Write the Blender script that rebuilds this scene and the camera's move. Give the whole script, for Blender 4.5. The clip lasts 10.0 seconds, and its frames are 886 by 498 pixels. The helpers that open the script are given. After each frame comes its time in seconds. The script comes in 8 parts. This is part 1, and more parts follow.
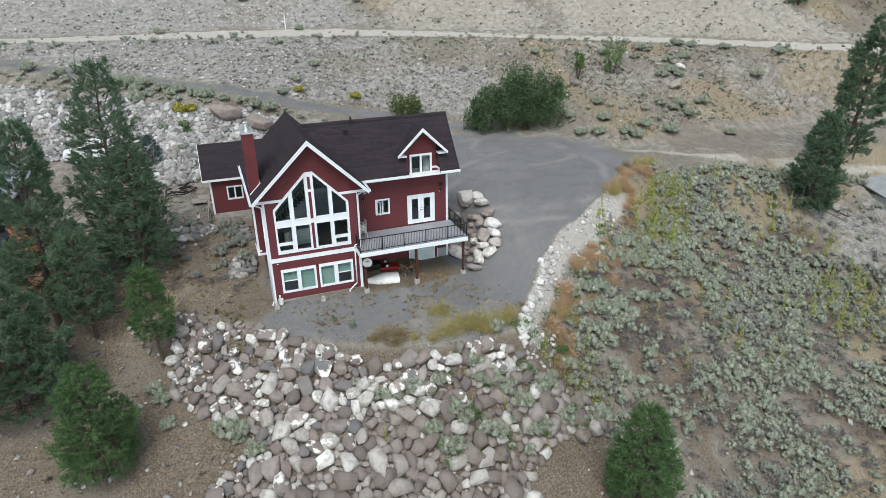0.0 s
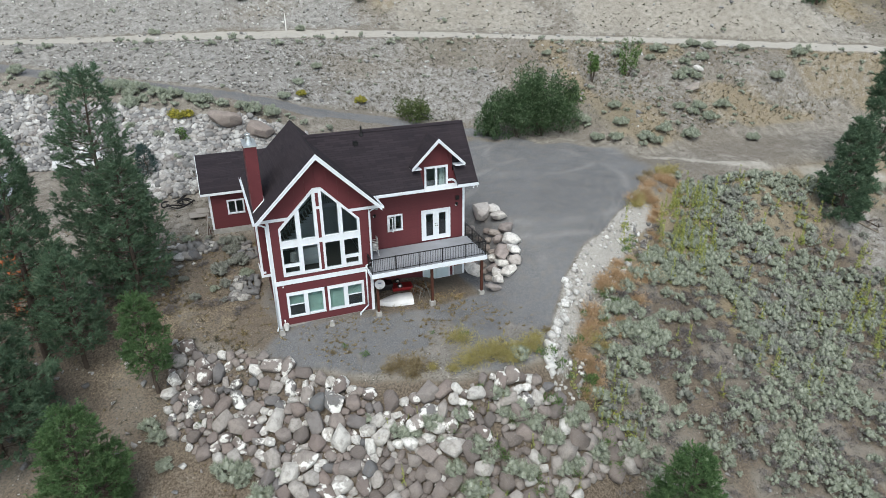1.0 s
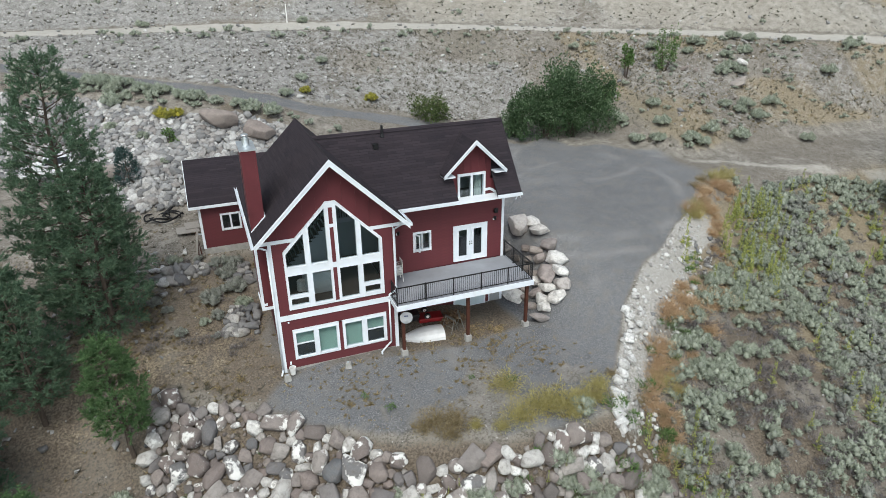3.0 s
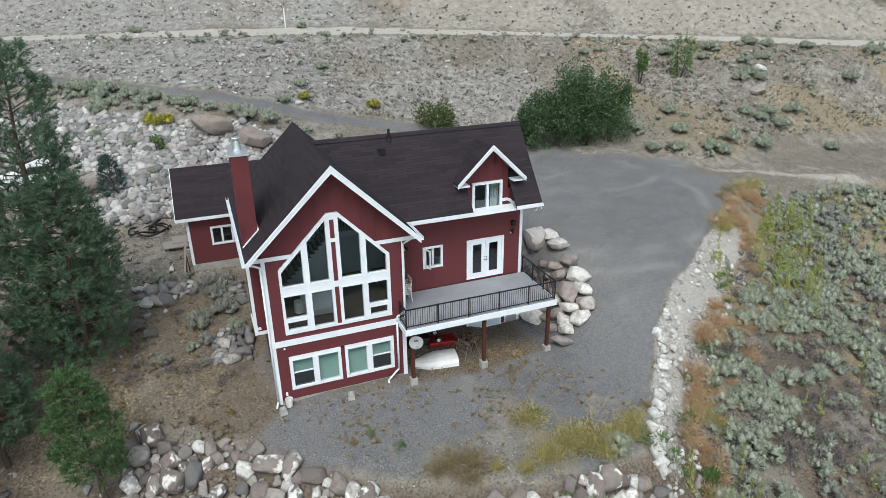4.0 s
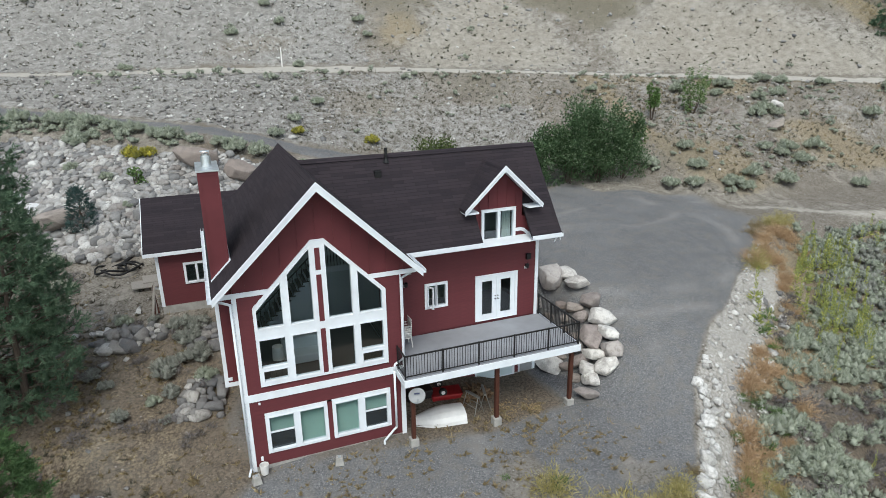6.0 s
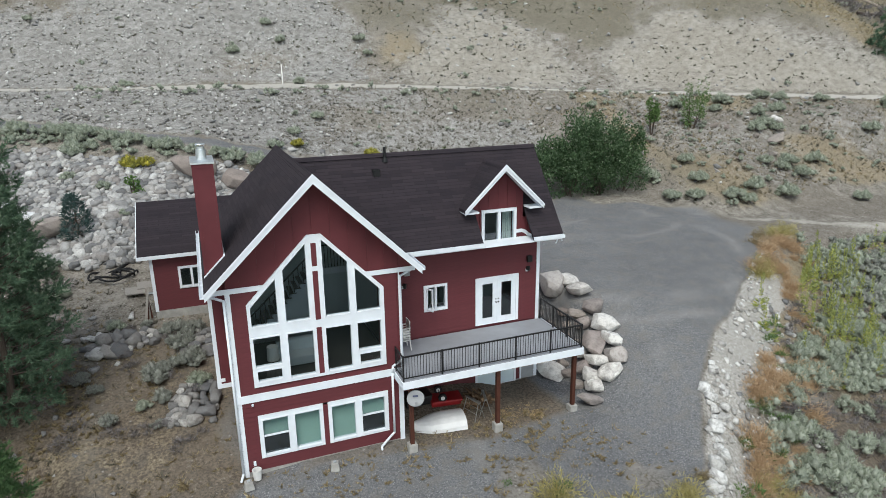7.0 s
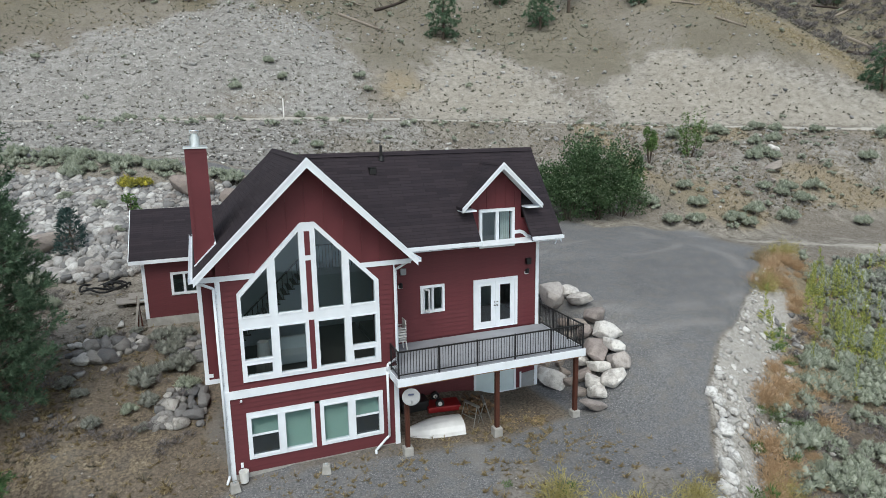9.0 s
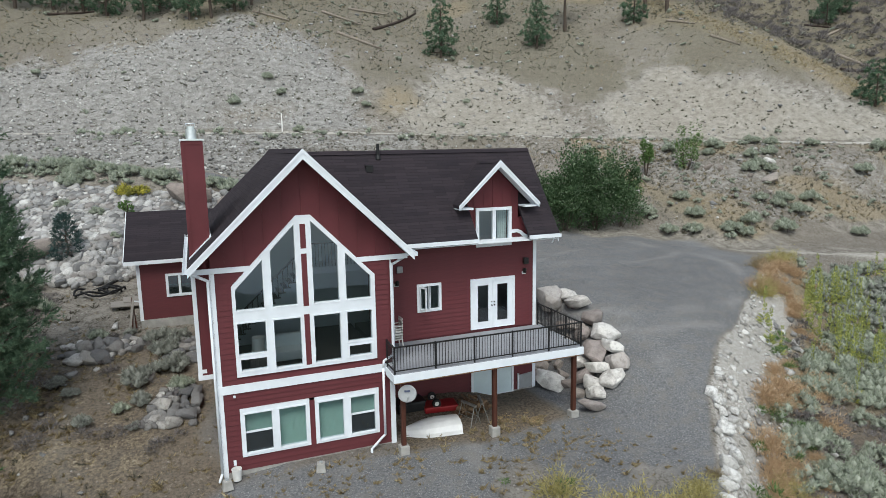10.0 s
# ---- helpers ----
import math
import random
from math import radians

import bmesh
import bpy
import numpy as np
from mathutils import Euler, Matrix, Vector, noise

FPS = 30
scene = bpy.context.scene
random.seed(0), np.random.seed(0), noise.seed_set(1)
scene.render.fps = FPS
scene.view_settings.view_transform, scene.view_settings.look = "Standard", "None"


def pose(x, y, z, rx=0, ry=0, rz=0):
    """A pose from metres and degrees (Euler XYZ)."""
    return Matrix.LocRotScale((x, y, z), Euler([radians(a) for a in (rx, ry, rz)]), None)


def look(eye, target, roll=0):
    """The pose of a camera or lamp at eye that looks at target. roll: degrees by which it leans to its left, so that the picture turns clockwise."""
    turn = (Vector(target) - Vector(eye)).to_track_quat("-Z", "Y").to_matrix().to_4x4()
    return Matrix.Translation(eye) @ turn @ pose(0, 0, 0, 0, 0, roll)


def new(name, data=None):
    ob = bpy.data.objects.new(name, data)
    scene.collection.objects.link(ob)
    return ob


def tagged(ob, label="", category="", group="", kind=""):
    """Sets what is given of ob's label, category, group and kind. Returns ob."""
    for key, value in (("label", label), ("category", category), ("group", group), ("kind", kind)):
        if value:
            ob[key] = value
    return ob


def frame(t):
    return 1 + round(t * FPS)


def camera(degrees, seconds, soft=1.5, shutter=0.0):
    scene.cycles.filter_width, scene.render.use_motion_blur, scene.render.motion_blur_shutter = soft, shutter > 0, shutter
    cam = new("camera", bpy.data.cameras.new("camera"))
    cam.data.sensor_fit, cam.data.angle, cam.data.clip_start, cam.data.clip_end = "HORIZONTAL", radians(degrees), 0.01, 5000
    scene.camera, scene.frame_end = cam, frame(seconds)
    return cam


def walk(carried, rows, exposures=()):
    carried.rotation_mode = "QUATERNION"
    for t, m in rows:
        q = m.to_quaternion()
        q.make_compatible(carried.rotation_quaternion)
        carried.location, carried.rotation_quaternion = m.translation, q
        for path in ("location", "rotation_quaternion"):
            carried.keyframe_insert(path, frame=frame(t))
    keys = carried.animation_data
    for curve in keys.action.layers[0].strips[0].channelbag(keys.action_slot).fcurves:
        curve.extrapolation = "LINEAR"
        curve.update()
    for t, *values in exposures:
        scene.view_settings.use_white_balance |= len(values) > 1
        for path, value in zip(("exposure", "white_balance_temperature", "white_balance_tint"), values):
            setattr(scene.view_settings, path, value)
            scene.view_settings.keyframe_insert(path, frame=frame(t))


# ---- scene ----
import itertools

cam = camera(70.7, 10.0, 0.45)
PATH = [
    (0, (-2.337, -37.015, 19.678), (-1.694, -35.31, 18.854), -0.6),
    (0.5, (-2.361, -35.289, 19.739), (-1.714, -33.586, 18.913), -0.6),
    (1, (-2.367, -33.501, 19.633), (-1.716, -31.801, 18.806), -0.6),
    (1.5, (-2.303, -31.753, 19.367), (-1.65, -30.053, 18.539), -0.6),
    (2, (-2.187, -30.039, 18.969), (-1.534, -28.339, 18.142), -0.6),
    (2.5, (-2.054, -28.296, 18.47), (-1.399, -26.596, 17.644), -0.7),
    (4, (-1.49, -23.597, 16.829), (-0.822, -21.883, 16.043), -0.7),
    (4.5, (-1.159, -22.363, 16.322), (-0.486, -20.635, 15.572), -0.7),
    (5, (-0.848, -21.378, 15.784), (-0.17, -19.637, 15.071), -0.7),
    (5.5, (-0.562, -20.716, 15.238), (0.122, -18.96, 14.567), -0.8),
    (7, (-0.376, -20.203, 13.562), (0.324, -18.413, 13.012), -0.8),
    (7.5, (-0.334, -20.227, 13.032), (0.369, -18.426, 12.521), -0.8),
    (8, (-0.329, -20.236, 12.48), (0.378, -18.425, 12.01), -0.8),
    (8.5, (-0.301, -20.255, 11.961), (0.409, -18.435, 11.53), -0.9),
    (9, (-0.279, -20.278, 11.463), (0.435, -18.452, 11.07), -0.9),
    (9.5, (-0.281, -20.31, 10.98), (0.438, -18.478, 10.622), -0.9),
    (10, (-0.261, -20.357, 10.498), (0.464, -18.521, 10.176), -0.9),
]
walk(cam, [(t, look(eye, target, roll)) for t, eye, target, roll in PATH],
     exposures=[(0, 0.72, 6640, 5), (5, 0.66, 6640, 4), (10, 0.57, 6640, 4)])

# ---------------------------------------------------------------- light
world = bpy.data.worlds.new("overcast_sky")
scene.world = world
world.use_nodes = True
wn = world.node_tree.nodes
wl = world.node_tree.links
sky = wn.new("ShaderNodeTexSky")
sky.sky_type = "NISHITA"
sky.sun_disc = False
sky.sun_elevation = radians(52)
sky.sun_rotation = radians(200)
sky.air_density = 1.0
sky.dust_density = 1.0
cloud = wn.new("ShaderNodeHueSaturation")
cloud.inputs["Saturation"].default_value = 0.52
wl.new(sky.outputs["Color"], cloud.inputs["Color"])
wl.new(cloud.outputs["Color"], wn["Background"].inputs["Color"])
wn["Background"].inputs["Strength"].default_value = 0.15

sun = new("sun", bpy.data.lights.new("sun", "SUN"))
sun.data.energy = 1.5
sun.data.angle = radians(28)
sun.data.color = (1.0, 0.98, 0.95)
sun.matrix_world = look((-12, -22, 40), (0, 0, 0))

# ---------------------------------------------------------------- materials


def nodes_of(name, rough=0.85, spec=0.3, metal=0.0):
    m = bpy.data.materials.new(name)
    m.use_nodes = True
    b = m.node_tree.nodes["Principled BSDF"]
    b.inputs["Roughness"].default_value = rough
    b.inputs["Specular IOR Level"].default_value = spec
    b.inputs["Metallic"].default_value = metal
    return m, m.node_tree.nodes, m.node_tree.links, b


def node(ns, kind, **values):
    n = ns.new(kind)
    for key, value in values.items():
        n.inputs[key].default_value = value
    return n


def ramp(ns, ls, source, stops):
    r = ns.new("ShaderNodeValToRGB")
    el = r.color_ramp.elements
    while len(el) < len(stops):
        el.new(0.5)
    for e, (p, c) in zip(el, stops):
        e.position, e.color = p, (*c, 1)
    ls.new(source, r.inputs["Fac"])
    return r.outputs["Color"]


def mix(ns, ls, fac, a, b, blend="MIX"):
    n = ns.new("ShaderNodeMix")
    n.data_type, n.blend_type = "RGBA", blend
    for sock, v in ((n.inputs[0], fac), (n.inputs[6], a), (n.inputs[7], b)):
        if isinstance(v, (int, float)):
            sock.default_value = v
        elif isinstance(v, tuple):
            sock.default_value = (*v, 1)
        else:
            ls.new(v, sock)
    return n.outputs[2]


def calc(ns, ls, op, a, b=0.0, clamp=False):
    n = ns.new("ShaderNodeMath")
    n.operation, n.use_clamp = op, clamp
    for sock, v in zip(n.inputs, (a, b)):
        if isinstance(v, (int, float)):
            sock.default_value = v
        else:
            ls.new(v, sock)
    return n.outputs[0]


def noise_at(ns, ls, scale, detail=4.0, rough=0.6, coord="Object"):
    tc = ns.new("ShaderNodeTexCoord")
    n = node(ns, "ShaderNodeTexNoise", Scale=scale, Detail=detail, Roughness=rough)
    ls.new(tc.outputs[coord], n.inputs["Vector"])
    return n.outputs["Fac"]


def bump(ns, ls, b, height, strength=0.3, dist=0.02):
    n = node(ns, "ShaderNodeBump", Strength=strength, Distance=dist)
    ls.new(height, n.inputs["Height"])
    ls.new(n.outputs["Normal"], b.inputs["Normal"])


def painted(name, colour, rough=0.6, amount=0.12, scale=1.2, spec=0.35):
    """Painted or plain surface: faint weathering at two scales."""
    m, ns, ls, b = nodes_of(name, rough, spec)
    big = noise_at(ns, ls, scale, 5)
    fine = noise_at(ns, ls, scale * 30, 3)
    dark = tuple(c * (1 - 2 * amount) for c in colour)
    lite = tuple(min(1, c * (1 + amount)) for c in colour)
    c = ramp(ns, ls, big, [(0.3, dark), (0.7, lite)])
    c = mix(ns, ls, calc(ns, ls, "MULTIPLY", fine, 0.25), c, dark)
    ls.new(c, b.inputs["Base Color"])
    bump(ns, ls, b, fine, 0.12, 0.01)
    return m


def siding_paint(name, colour):
    """Fibre-cement boards: each board a little different, faint streaks along it."""
    m, ns, ls, b = nodes_of(name, 0.62, 0.3)
    info = ns.new("ShaderNodeObjectInfo")
    tc = ns.new("ShaderNodeTexCoord")
    mp = ns.new("ShaderNodeMapping")
    mp.inputs["Scale"].default_value = (1.5, 1.5, 14)
    ls.new(tc.outputs["Object"], mp.inputs["Vector"])
    n = node(ns, "ShaderNodeTexNoise", Scale=1.6, Detail=6.0, Roughness=0.65)
    ls.new(mp.outputs["Vector"], n.inputs["Vector"])
    big = noise_at(ns, ls, 0.5, 4)
    c = ramp(ns, ls, n.outputs["Fac"], [(0.25, tuple(v * 0.8 for v in colour)), (0.75, tuple(v * 1.15 for v in colour))])
    c = mix(ns, ls, calc(ns, ls, "MULTIPLY", info.outputs["Random"], 0.3), c, tuple(v * 0.72 for v in colour))
    c = mix(ns, ls, calc(ns, ls, "MULTIPLY", big, 0.22), c, (0.12, 0.06, 0.055))
    ls.new(c, b.inputs["Base Color"])
    bump(ns, ls, b, n.outputs["Fac"], 0.15, 0.01)
    return m


def shingle_mat(name):
    m, ns, ls, b = nodes_of(name, 0.9, 0.15)
    tc = ns.new("ShaderNodeTexCoord")
    br = ns.new("ShaderNodeTexBrick")
    br.offset, br.squash = 0.5, 1.0
    for key, v in (("Scale", 1.0), ("Mortar Size", 0.011), ("Mortar Smooth", 0.3), ("Brick Width", 0.95), ("Row Height", 0.145), ("Bias", 0.0)):
        br.inputs[key].default_value = v
    br.inputs["Color1"].default_value = (0.017, 0.0145, 0.0195, 1)
    br.inputs["Color2"].default_value = (0.034, 0.0275, 0.034, 1)
    br.inputs["Mortar"].default_value = (0.013, 0.011, 0.013, 1)
    ls.new(tc.outputs["UV"], br.inputs["Vector"])
    grit = noise_at(ns, ls, 60, 3)
    big = noise_at(ns, ls, 0.7, 5)
    c = mix(ns, ls, calc(ns, ls, "MULTIPLY", grit, 0.5), br.outputs["Color"], (0.040, 0.033, 0.037))
    c = mix(ns, ls, ramp(ns, ls, big, [(0.4, (0, 0, 0)), (0.75, (0.55, 0.55, 0.55))]), c, (0.036, 0.028, 0.032))
    ls.new(c, b.inputs["Base Color"])
    h = calc(ns, ls, "ADD", calc(ns, ls, "MULTIPLY", br.outputs["Fac"], -1.0), calc(ns, ls, "MULTIPLY", grit, 0.25))
    bump(ns, ls, b, h, 0.6, 0.02)
    return m


def stone_mat(name, stops, white=0.0, per_island=False):
    """Field stone: a colour of its own for each stone, speckle, pale crust on some."""
    m, ns, ls, b = nodes_of(name, 0.93, 0.2)
    if per_island:
        rnd = ns.new("ShaderNodeNewGeometry").outputs["Random Per Island"]
    else:
        rnd = ns.new("ShaderNodeObjectInfo").outputs["Random"]
    c = ramp(ns, ls, rnd, stops)
    tc = ns.new("ShaderNodeTexCoord")
    add = ns.new("ShaderNodeVectorMath")
    add.operation = "ADD"
    comb = ns.new("ShaderNodeCombineXYZ")
    for i in range(3):
        ls.new(calc(ns, ls, "MULTIPLY", rnd, 37.0 + 11 * i), comb.inputs[i])
    ls.new(tc.outputs["Object"], add.inputs[0])
    ls.new(comb.outputs[0], add.inputs[1])
    big = node(ns, "ShaderNodeTexNoise", Scale=2.2 if not per_island else 3.0, Detail=5.0, Roughness=0.65)
    fine = node(ns, "ShaderNodeTexNoise", Scale=22.0, Detail=4.0, Roughness=0.7)
    for t in (big, fine):
        ls.new(add.outputs[0], t.inputs["Vector"])
    c = mix(ns, ls, ramp(ns, ls, big.outputs["Fac"], [(0.45, (0.0, 0.0, 0.0)), (0.66, (0.5, 0.5, 0.5))]), c, (0.13, 0.112, 0.102))
    c = mix(ns, ls, ramp(ns, ls, fine.outputs["Fac"], [(0.5, (0, 0, 0)), (0.7, (0.35, 0.35, 0.35))]), c, (0.42, 0.40, 0.375))
    c = mix(ns, ls, ramp(ns, ls, fine.outputs["Fac"], [(0.34, (0.4, 0.4, 0.4)), (0.46, (0, 0, 0))]), c, (0.09, 0.082, 0.076))
    if white:
        m2 = node(ns, "ShaderNodeTexNoise", Scale=0.8, Detail=6.0, Roughness=0.6)
        ls.new(add.outputs[0], m2.inputs["Vector"])
        lim = calc(ns, ls, "MULTIPLY", calc(ns, ls, "SUBTRACT", m2.outputs["Fac"], 1 - white), 18.0, True)
        some = calc(ns, ls, "GREATER_THAN", calc(ns, ls, "FRACT", calc(ns, ls, "MULTIPLY", rnd, 7.31)), 0.66)
        c = mix(ns, ls, calc(ns, ls, "MULTIPLY", lim, some), c, (0.70, 0.69, 0.66))
    ls.new(c, b.inputs["Base Color"])
    h = calc(ns, ls, "ADD", big.outputs["Fac"], calc(ns, ls, "MULTIPLY", fine.outputs["Fac"], 0.4))
    bump(ns, ls, b, h, 0.7, 0.09)
    return m


def leaf_mat(name, a, b_, tips=None, lit=0.0):
    """Foliage: per-leaf variation between two greens."""
    m, ns, ls, b = nodes_of(name, 0.75, 0.2)
    rnd = ns.new("ShaderNodeNewGeometry").outputs["Random Per Island"]
    big = noise_at(ns, ls, 1.3, 3)
    stops = [(0.0, a), (0.8, b_), (1.0, tips or b_)]
    c = ramp(ns, ls, rnd, stops)
    c = mix(ns, ls, ramp(ns, ls, big, [(0.35, (0, 0, 0)), (0.7, (0.6, 0.6, 0.6))]), c, tuple(v * 0.7 for v in a))
    ls.new(c, b.inputs["Base Color"])
    if lit:
        tr = ns.new("ShaderNodeBsdfTranslucent")
        ls.new(c, tr.inputs["Color"])
        mx = ns.new("ShaderNodeMixShader")
        mx.inputs[0].default_value = lit
        ls.new(b.outputs[0], mx.inputs[1])
        ls.new(tr.outputs[0], mx.inputs[2])
        ls.new(mx.outputs[0], ns["Material Output"].inputs["Surface"])
    return m


def glass_mat(name, tint=(0.70, 0.79, 0.83)):
    m = bpy.data.materials.new(name)
    m.use_nodes = True
    ns, ls = m.node_tree.nodes, m.node_tree.links
    ns.remove(ns["Principled BSDF"])
    tr = ns.new("ShaderNodeBsdfTransparent")
    tr.inputs["Color"].default_value = (*tint, 1)
    gl = ns.new("ShaderNodeBsdfGlossy")
    gl.inputs["Roughness"].default_value = 0.02
    gl.inputs["Color"].default_value = (0.88, 0.95, 1, 1)
    fr = ns.new("ShaderNodeFresnel")
    fr.inputs["IOR"].default_value = 2.0
    mx = ns.new("ShaderNodeMixShader")
    ls.new(fr.outputs[0], mx.inputs[0])
    ls.new(tr.outputs[0], mx.inputs[1])
    ls.new(gl.outputs[0], mx.inputs[2])
    ls.new(mx.outputs[0], ns["Material Output"].inputs["Surface"])
    return m


def metal_mat(name, colour, rough=0.45):
    m, ns, ls, b = nodes_of(name, rough, 0.5, 0.9)
    n = noise_at(ns, ls, 6, 4)
    ls.new(ramp(ns, ls, n, [(0.3, tuple(v * 0.75 for v in colour)), (0.7, colour)]), b.inputs["Base Color"])
    return m


def wood_mat(name, a, b_, rough=0.75):
    m, ns, ls, b = nodes_of(name, rough, 0.25)
    tc = ns.new("ShaderNodeTexCoord")
    mp = ns.new("ShaderNodeMapping")
    mp.inputs["Scale"].default_value = (14, 14, 1.2)
    ls.new(tc.outputs["Object"], mp.inputs["Vector"])
    n = node(ns, "ShaderNodeTexNoise", Scale=2.5, Detail=6.0, Roughness=0.7)
    ls.new(mp.outputs["Vector"], n.inputs["Vector"])
    ls.new(ramp(ns, ls, n.outputs["Fac"], [(0.3, a), (0.7, b_)]), b.inputs["Base Color"])
    bump(ns, ls, b, n.outputs["Fac"], 0.3, 0.01)
    return m


RED = siding_paint("barn_red_siding", (0.113, 0.022, 0.029))
REDP = painted("barn_red_panel", (0.12, 0.026, 0.032), 0.65, 0.1, 0.8)
WHITE = painted("white_trim_paint", (0.74, 0.78, 0.83), 0.5, 0.05, 1.5)
SHINGLE = shingle_mat("dark_shingles")
GLASS = glass_mat("window_glass")
BLACK = painted("black_metal_paint", (0.012, 0.012, 0.013), 0.45, 0.1, 3)
DECKING = painted("grey_deck_membrane", (0.27, 0.28, 0.305), 0.7, 0.08, 1.0)
STAIN = wood_mat("brown_stained_post", (0.045, 0.016, 0.011), (0.09, 0.032, 0.02))
BEAM = wood_mat("tan_beam_wood", (0.22, 0.12, 0.06), (0.34, 0.2, 0.11))
CONCRETE = painted("concrete", (0.36, 0.35, 0.33), 0.9, 0.15, 3.0)
ZINC = metal_mat("galvanised_metal", (0.72, 0.76, 0.78), 0.4)
DRYWALL = painted("interior_wall_paint", (0.58, 0.63, 0.66), 0.85, 0.05)
FLOORW = wood_mat("interior_floor_wood", (0.05, 0.045, 0.042), (0.10, 0.09, 0.082))
BLIND = painted("pale_green_blind", (0.42, 0.60, 0.53), 0.7, 0.06, 2)
SCREEN = painted("dark_insect_screen", (0.035, 0.04, 0.045), 0.8, 0.1, 6)
PALEBLUE = painted("pale_blue_door_paint", (0.58, 0.68, 0.72), 0.5, 0.06, 1.5)
CURTAIN = painted("white_curtain", (0.66, 0.72, 0.68), 0.85, 0.08, 2)
PLASTIC = painted("white_plastic", (0.72, 0.71, 0.69), 0.5, 0.06, 3)
GREYPL = painted("grey_plastic", (0.30, 0.31, 0.32), 0.55, 0.08, 3)

# ---------------------------------------------------------------- mesh helpers


def part(name, bm, material, parent=None, label="", smooth=False):
    """Link a bmesh as one mesh object under a thing or a part."""
    me = bpy.data.meshes.new(name)
    bm.to_mesh(me)
    bm.free()
    if smooth:
        me.polygons.foreach_set("use_smooth", [True] * len(me.polygons))
    ob = new(name, me)
    if material:
        for mt in material if isinstance(material, (list, tuple)) else (material,):
            me.materials.append(mt)
    if parent:
        ob.parent = parent
    if label:
        ob["label"] = label
    return ob


def thing(name, label, category, m=None, group="", kind=""):
    ob = new(name)
    ob.empty_display_size = 0.2
    if m is not None:
        ob.matrix_world = m
    return tagged(ob, label, category, group, kind)


def box(bm, x0, x1, y0, y1, z0, z1, m=None):
    vs = [bm.verts.new(p) for p in ((x0, y0, z0), (x1, y0, z0), (x1, y1, z0), (x0, y1, z0), (x0, y0, z1), (x1, y0, z1), (x1, y1, z1), (x0, y1, z1))]
    for f in ((0, 3, 2, 1), (4, 5, 6, 7), (0, 1, 5, 4), (1, 2, 6, 5), (2, 3, 7, 6), (3, 0, 4, 7)):
        bm.faces.new([vs[i] for i in f])
    if m is not None:
        bmesh.ops.transform(bm, matrix=m, verts=vs)
    return vs


def box_bm(*a, bevel=0.0, m=None):
    bm = bmesh.new()
    box(bm, *a)
    if bevel:
        bmesh.ops.bevel(bm, geom=bm.edges[:], offset=bevel, segments=2, affect="EDGES", profile=0.5)
    if m is not None:
        bmesh.ops.transform(bm, matrix=m, verts=bm.verts)
    return bm


def prism(bm, pts, y0, y1, holes=()):
    """Polygon in x, z (with holes) drawn out from y0 to y1."""
    edges = []
    for loop in (pts, *holes):
        vs = [bm.verts.new((x, y0, z)) for x, z in loop]
        edges += [bm.edges.new((vs[i], vs[(i + 1) % len(vs)])) for i in range(len(vs))]
    got = bmesh.ops.triangle_fill(bm, edges=edges, use_beauty=True, use_dissolve=False)
    faces = [g for g in got["geom"] if isinstance(g, bmesh.types.BMFace)]
    ext = bmesh.ops.extrude_face_region(bm, geom=faces)
    vs = [g for g in ext["geom"] if isinstance(g, bmesh.types.BMVert)]
    bmesh.ops.translate(bm, vec=(0, y1 - y0, 0), verts=vs)
    bmesh.ops.recalc_face_normals(bm, faces=bm.faces)
    return bm


def rod(bm, a, b, r0, r1=None, sides=6):
    """Tapered round bar from a to b."""
    a, b = Vector(a), Vector(b)
    d = b - a
    q = d.to_track_quat("Z", "Y").to_matrix().to_4x4()
    r1 = r0 if r1 is None else r1
    bmesh.ops.create_cone(bm, cap_ends=True, segments=sides, radius1=r0, radius2=r1, depth=d.length, matrix=Matrix.Translation((a + b) / 2) @ q)


def slope_slab(bm, outline, height, thick):
    """Roof slab: plan outline (x, y), top surface height(x, y), with UVs along and up the slope."""
    top = [bm.verts.new((x, y, height(x, y))) for x, y in outline]
    low = [bm.verts.new((x, y, height(x, y) - thick)) for x, y in outline]
    bm.faces.new(top)
    bm.faces.new(low[::-1])
    n = len(top)
    for i in range(n):
        bm.faces.new((top[i], low[i], low[(i + 1) % n], top[(i + 1) % n]))
    bmesh.ops.recalc_face_normals(bm, faces=bm.faces)


def slope_uv(bm):
    uv = bm.loops.layers.uv.verify()
    for f in bm.faces:
        n = f.normal
        u = Vector((0, 0, 1)).cross(n)
        u = u.normalized() if u.length > 0.01 else Vector((1, 0, 0))
        v = n.cross(u)
        for lp in f.loops:
            lp[uv].uv = (lp.vert.co.dot(u), lp.vert.co.dot(v))


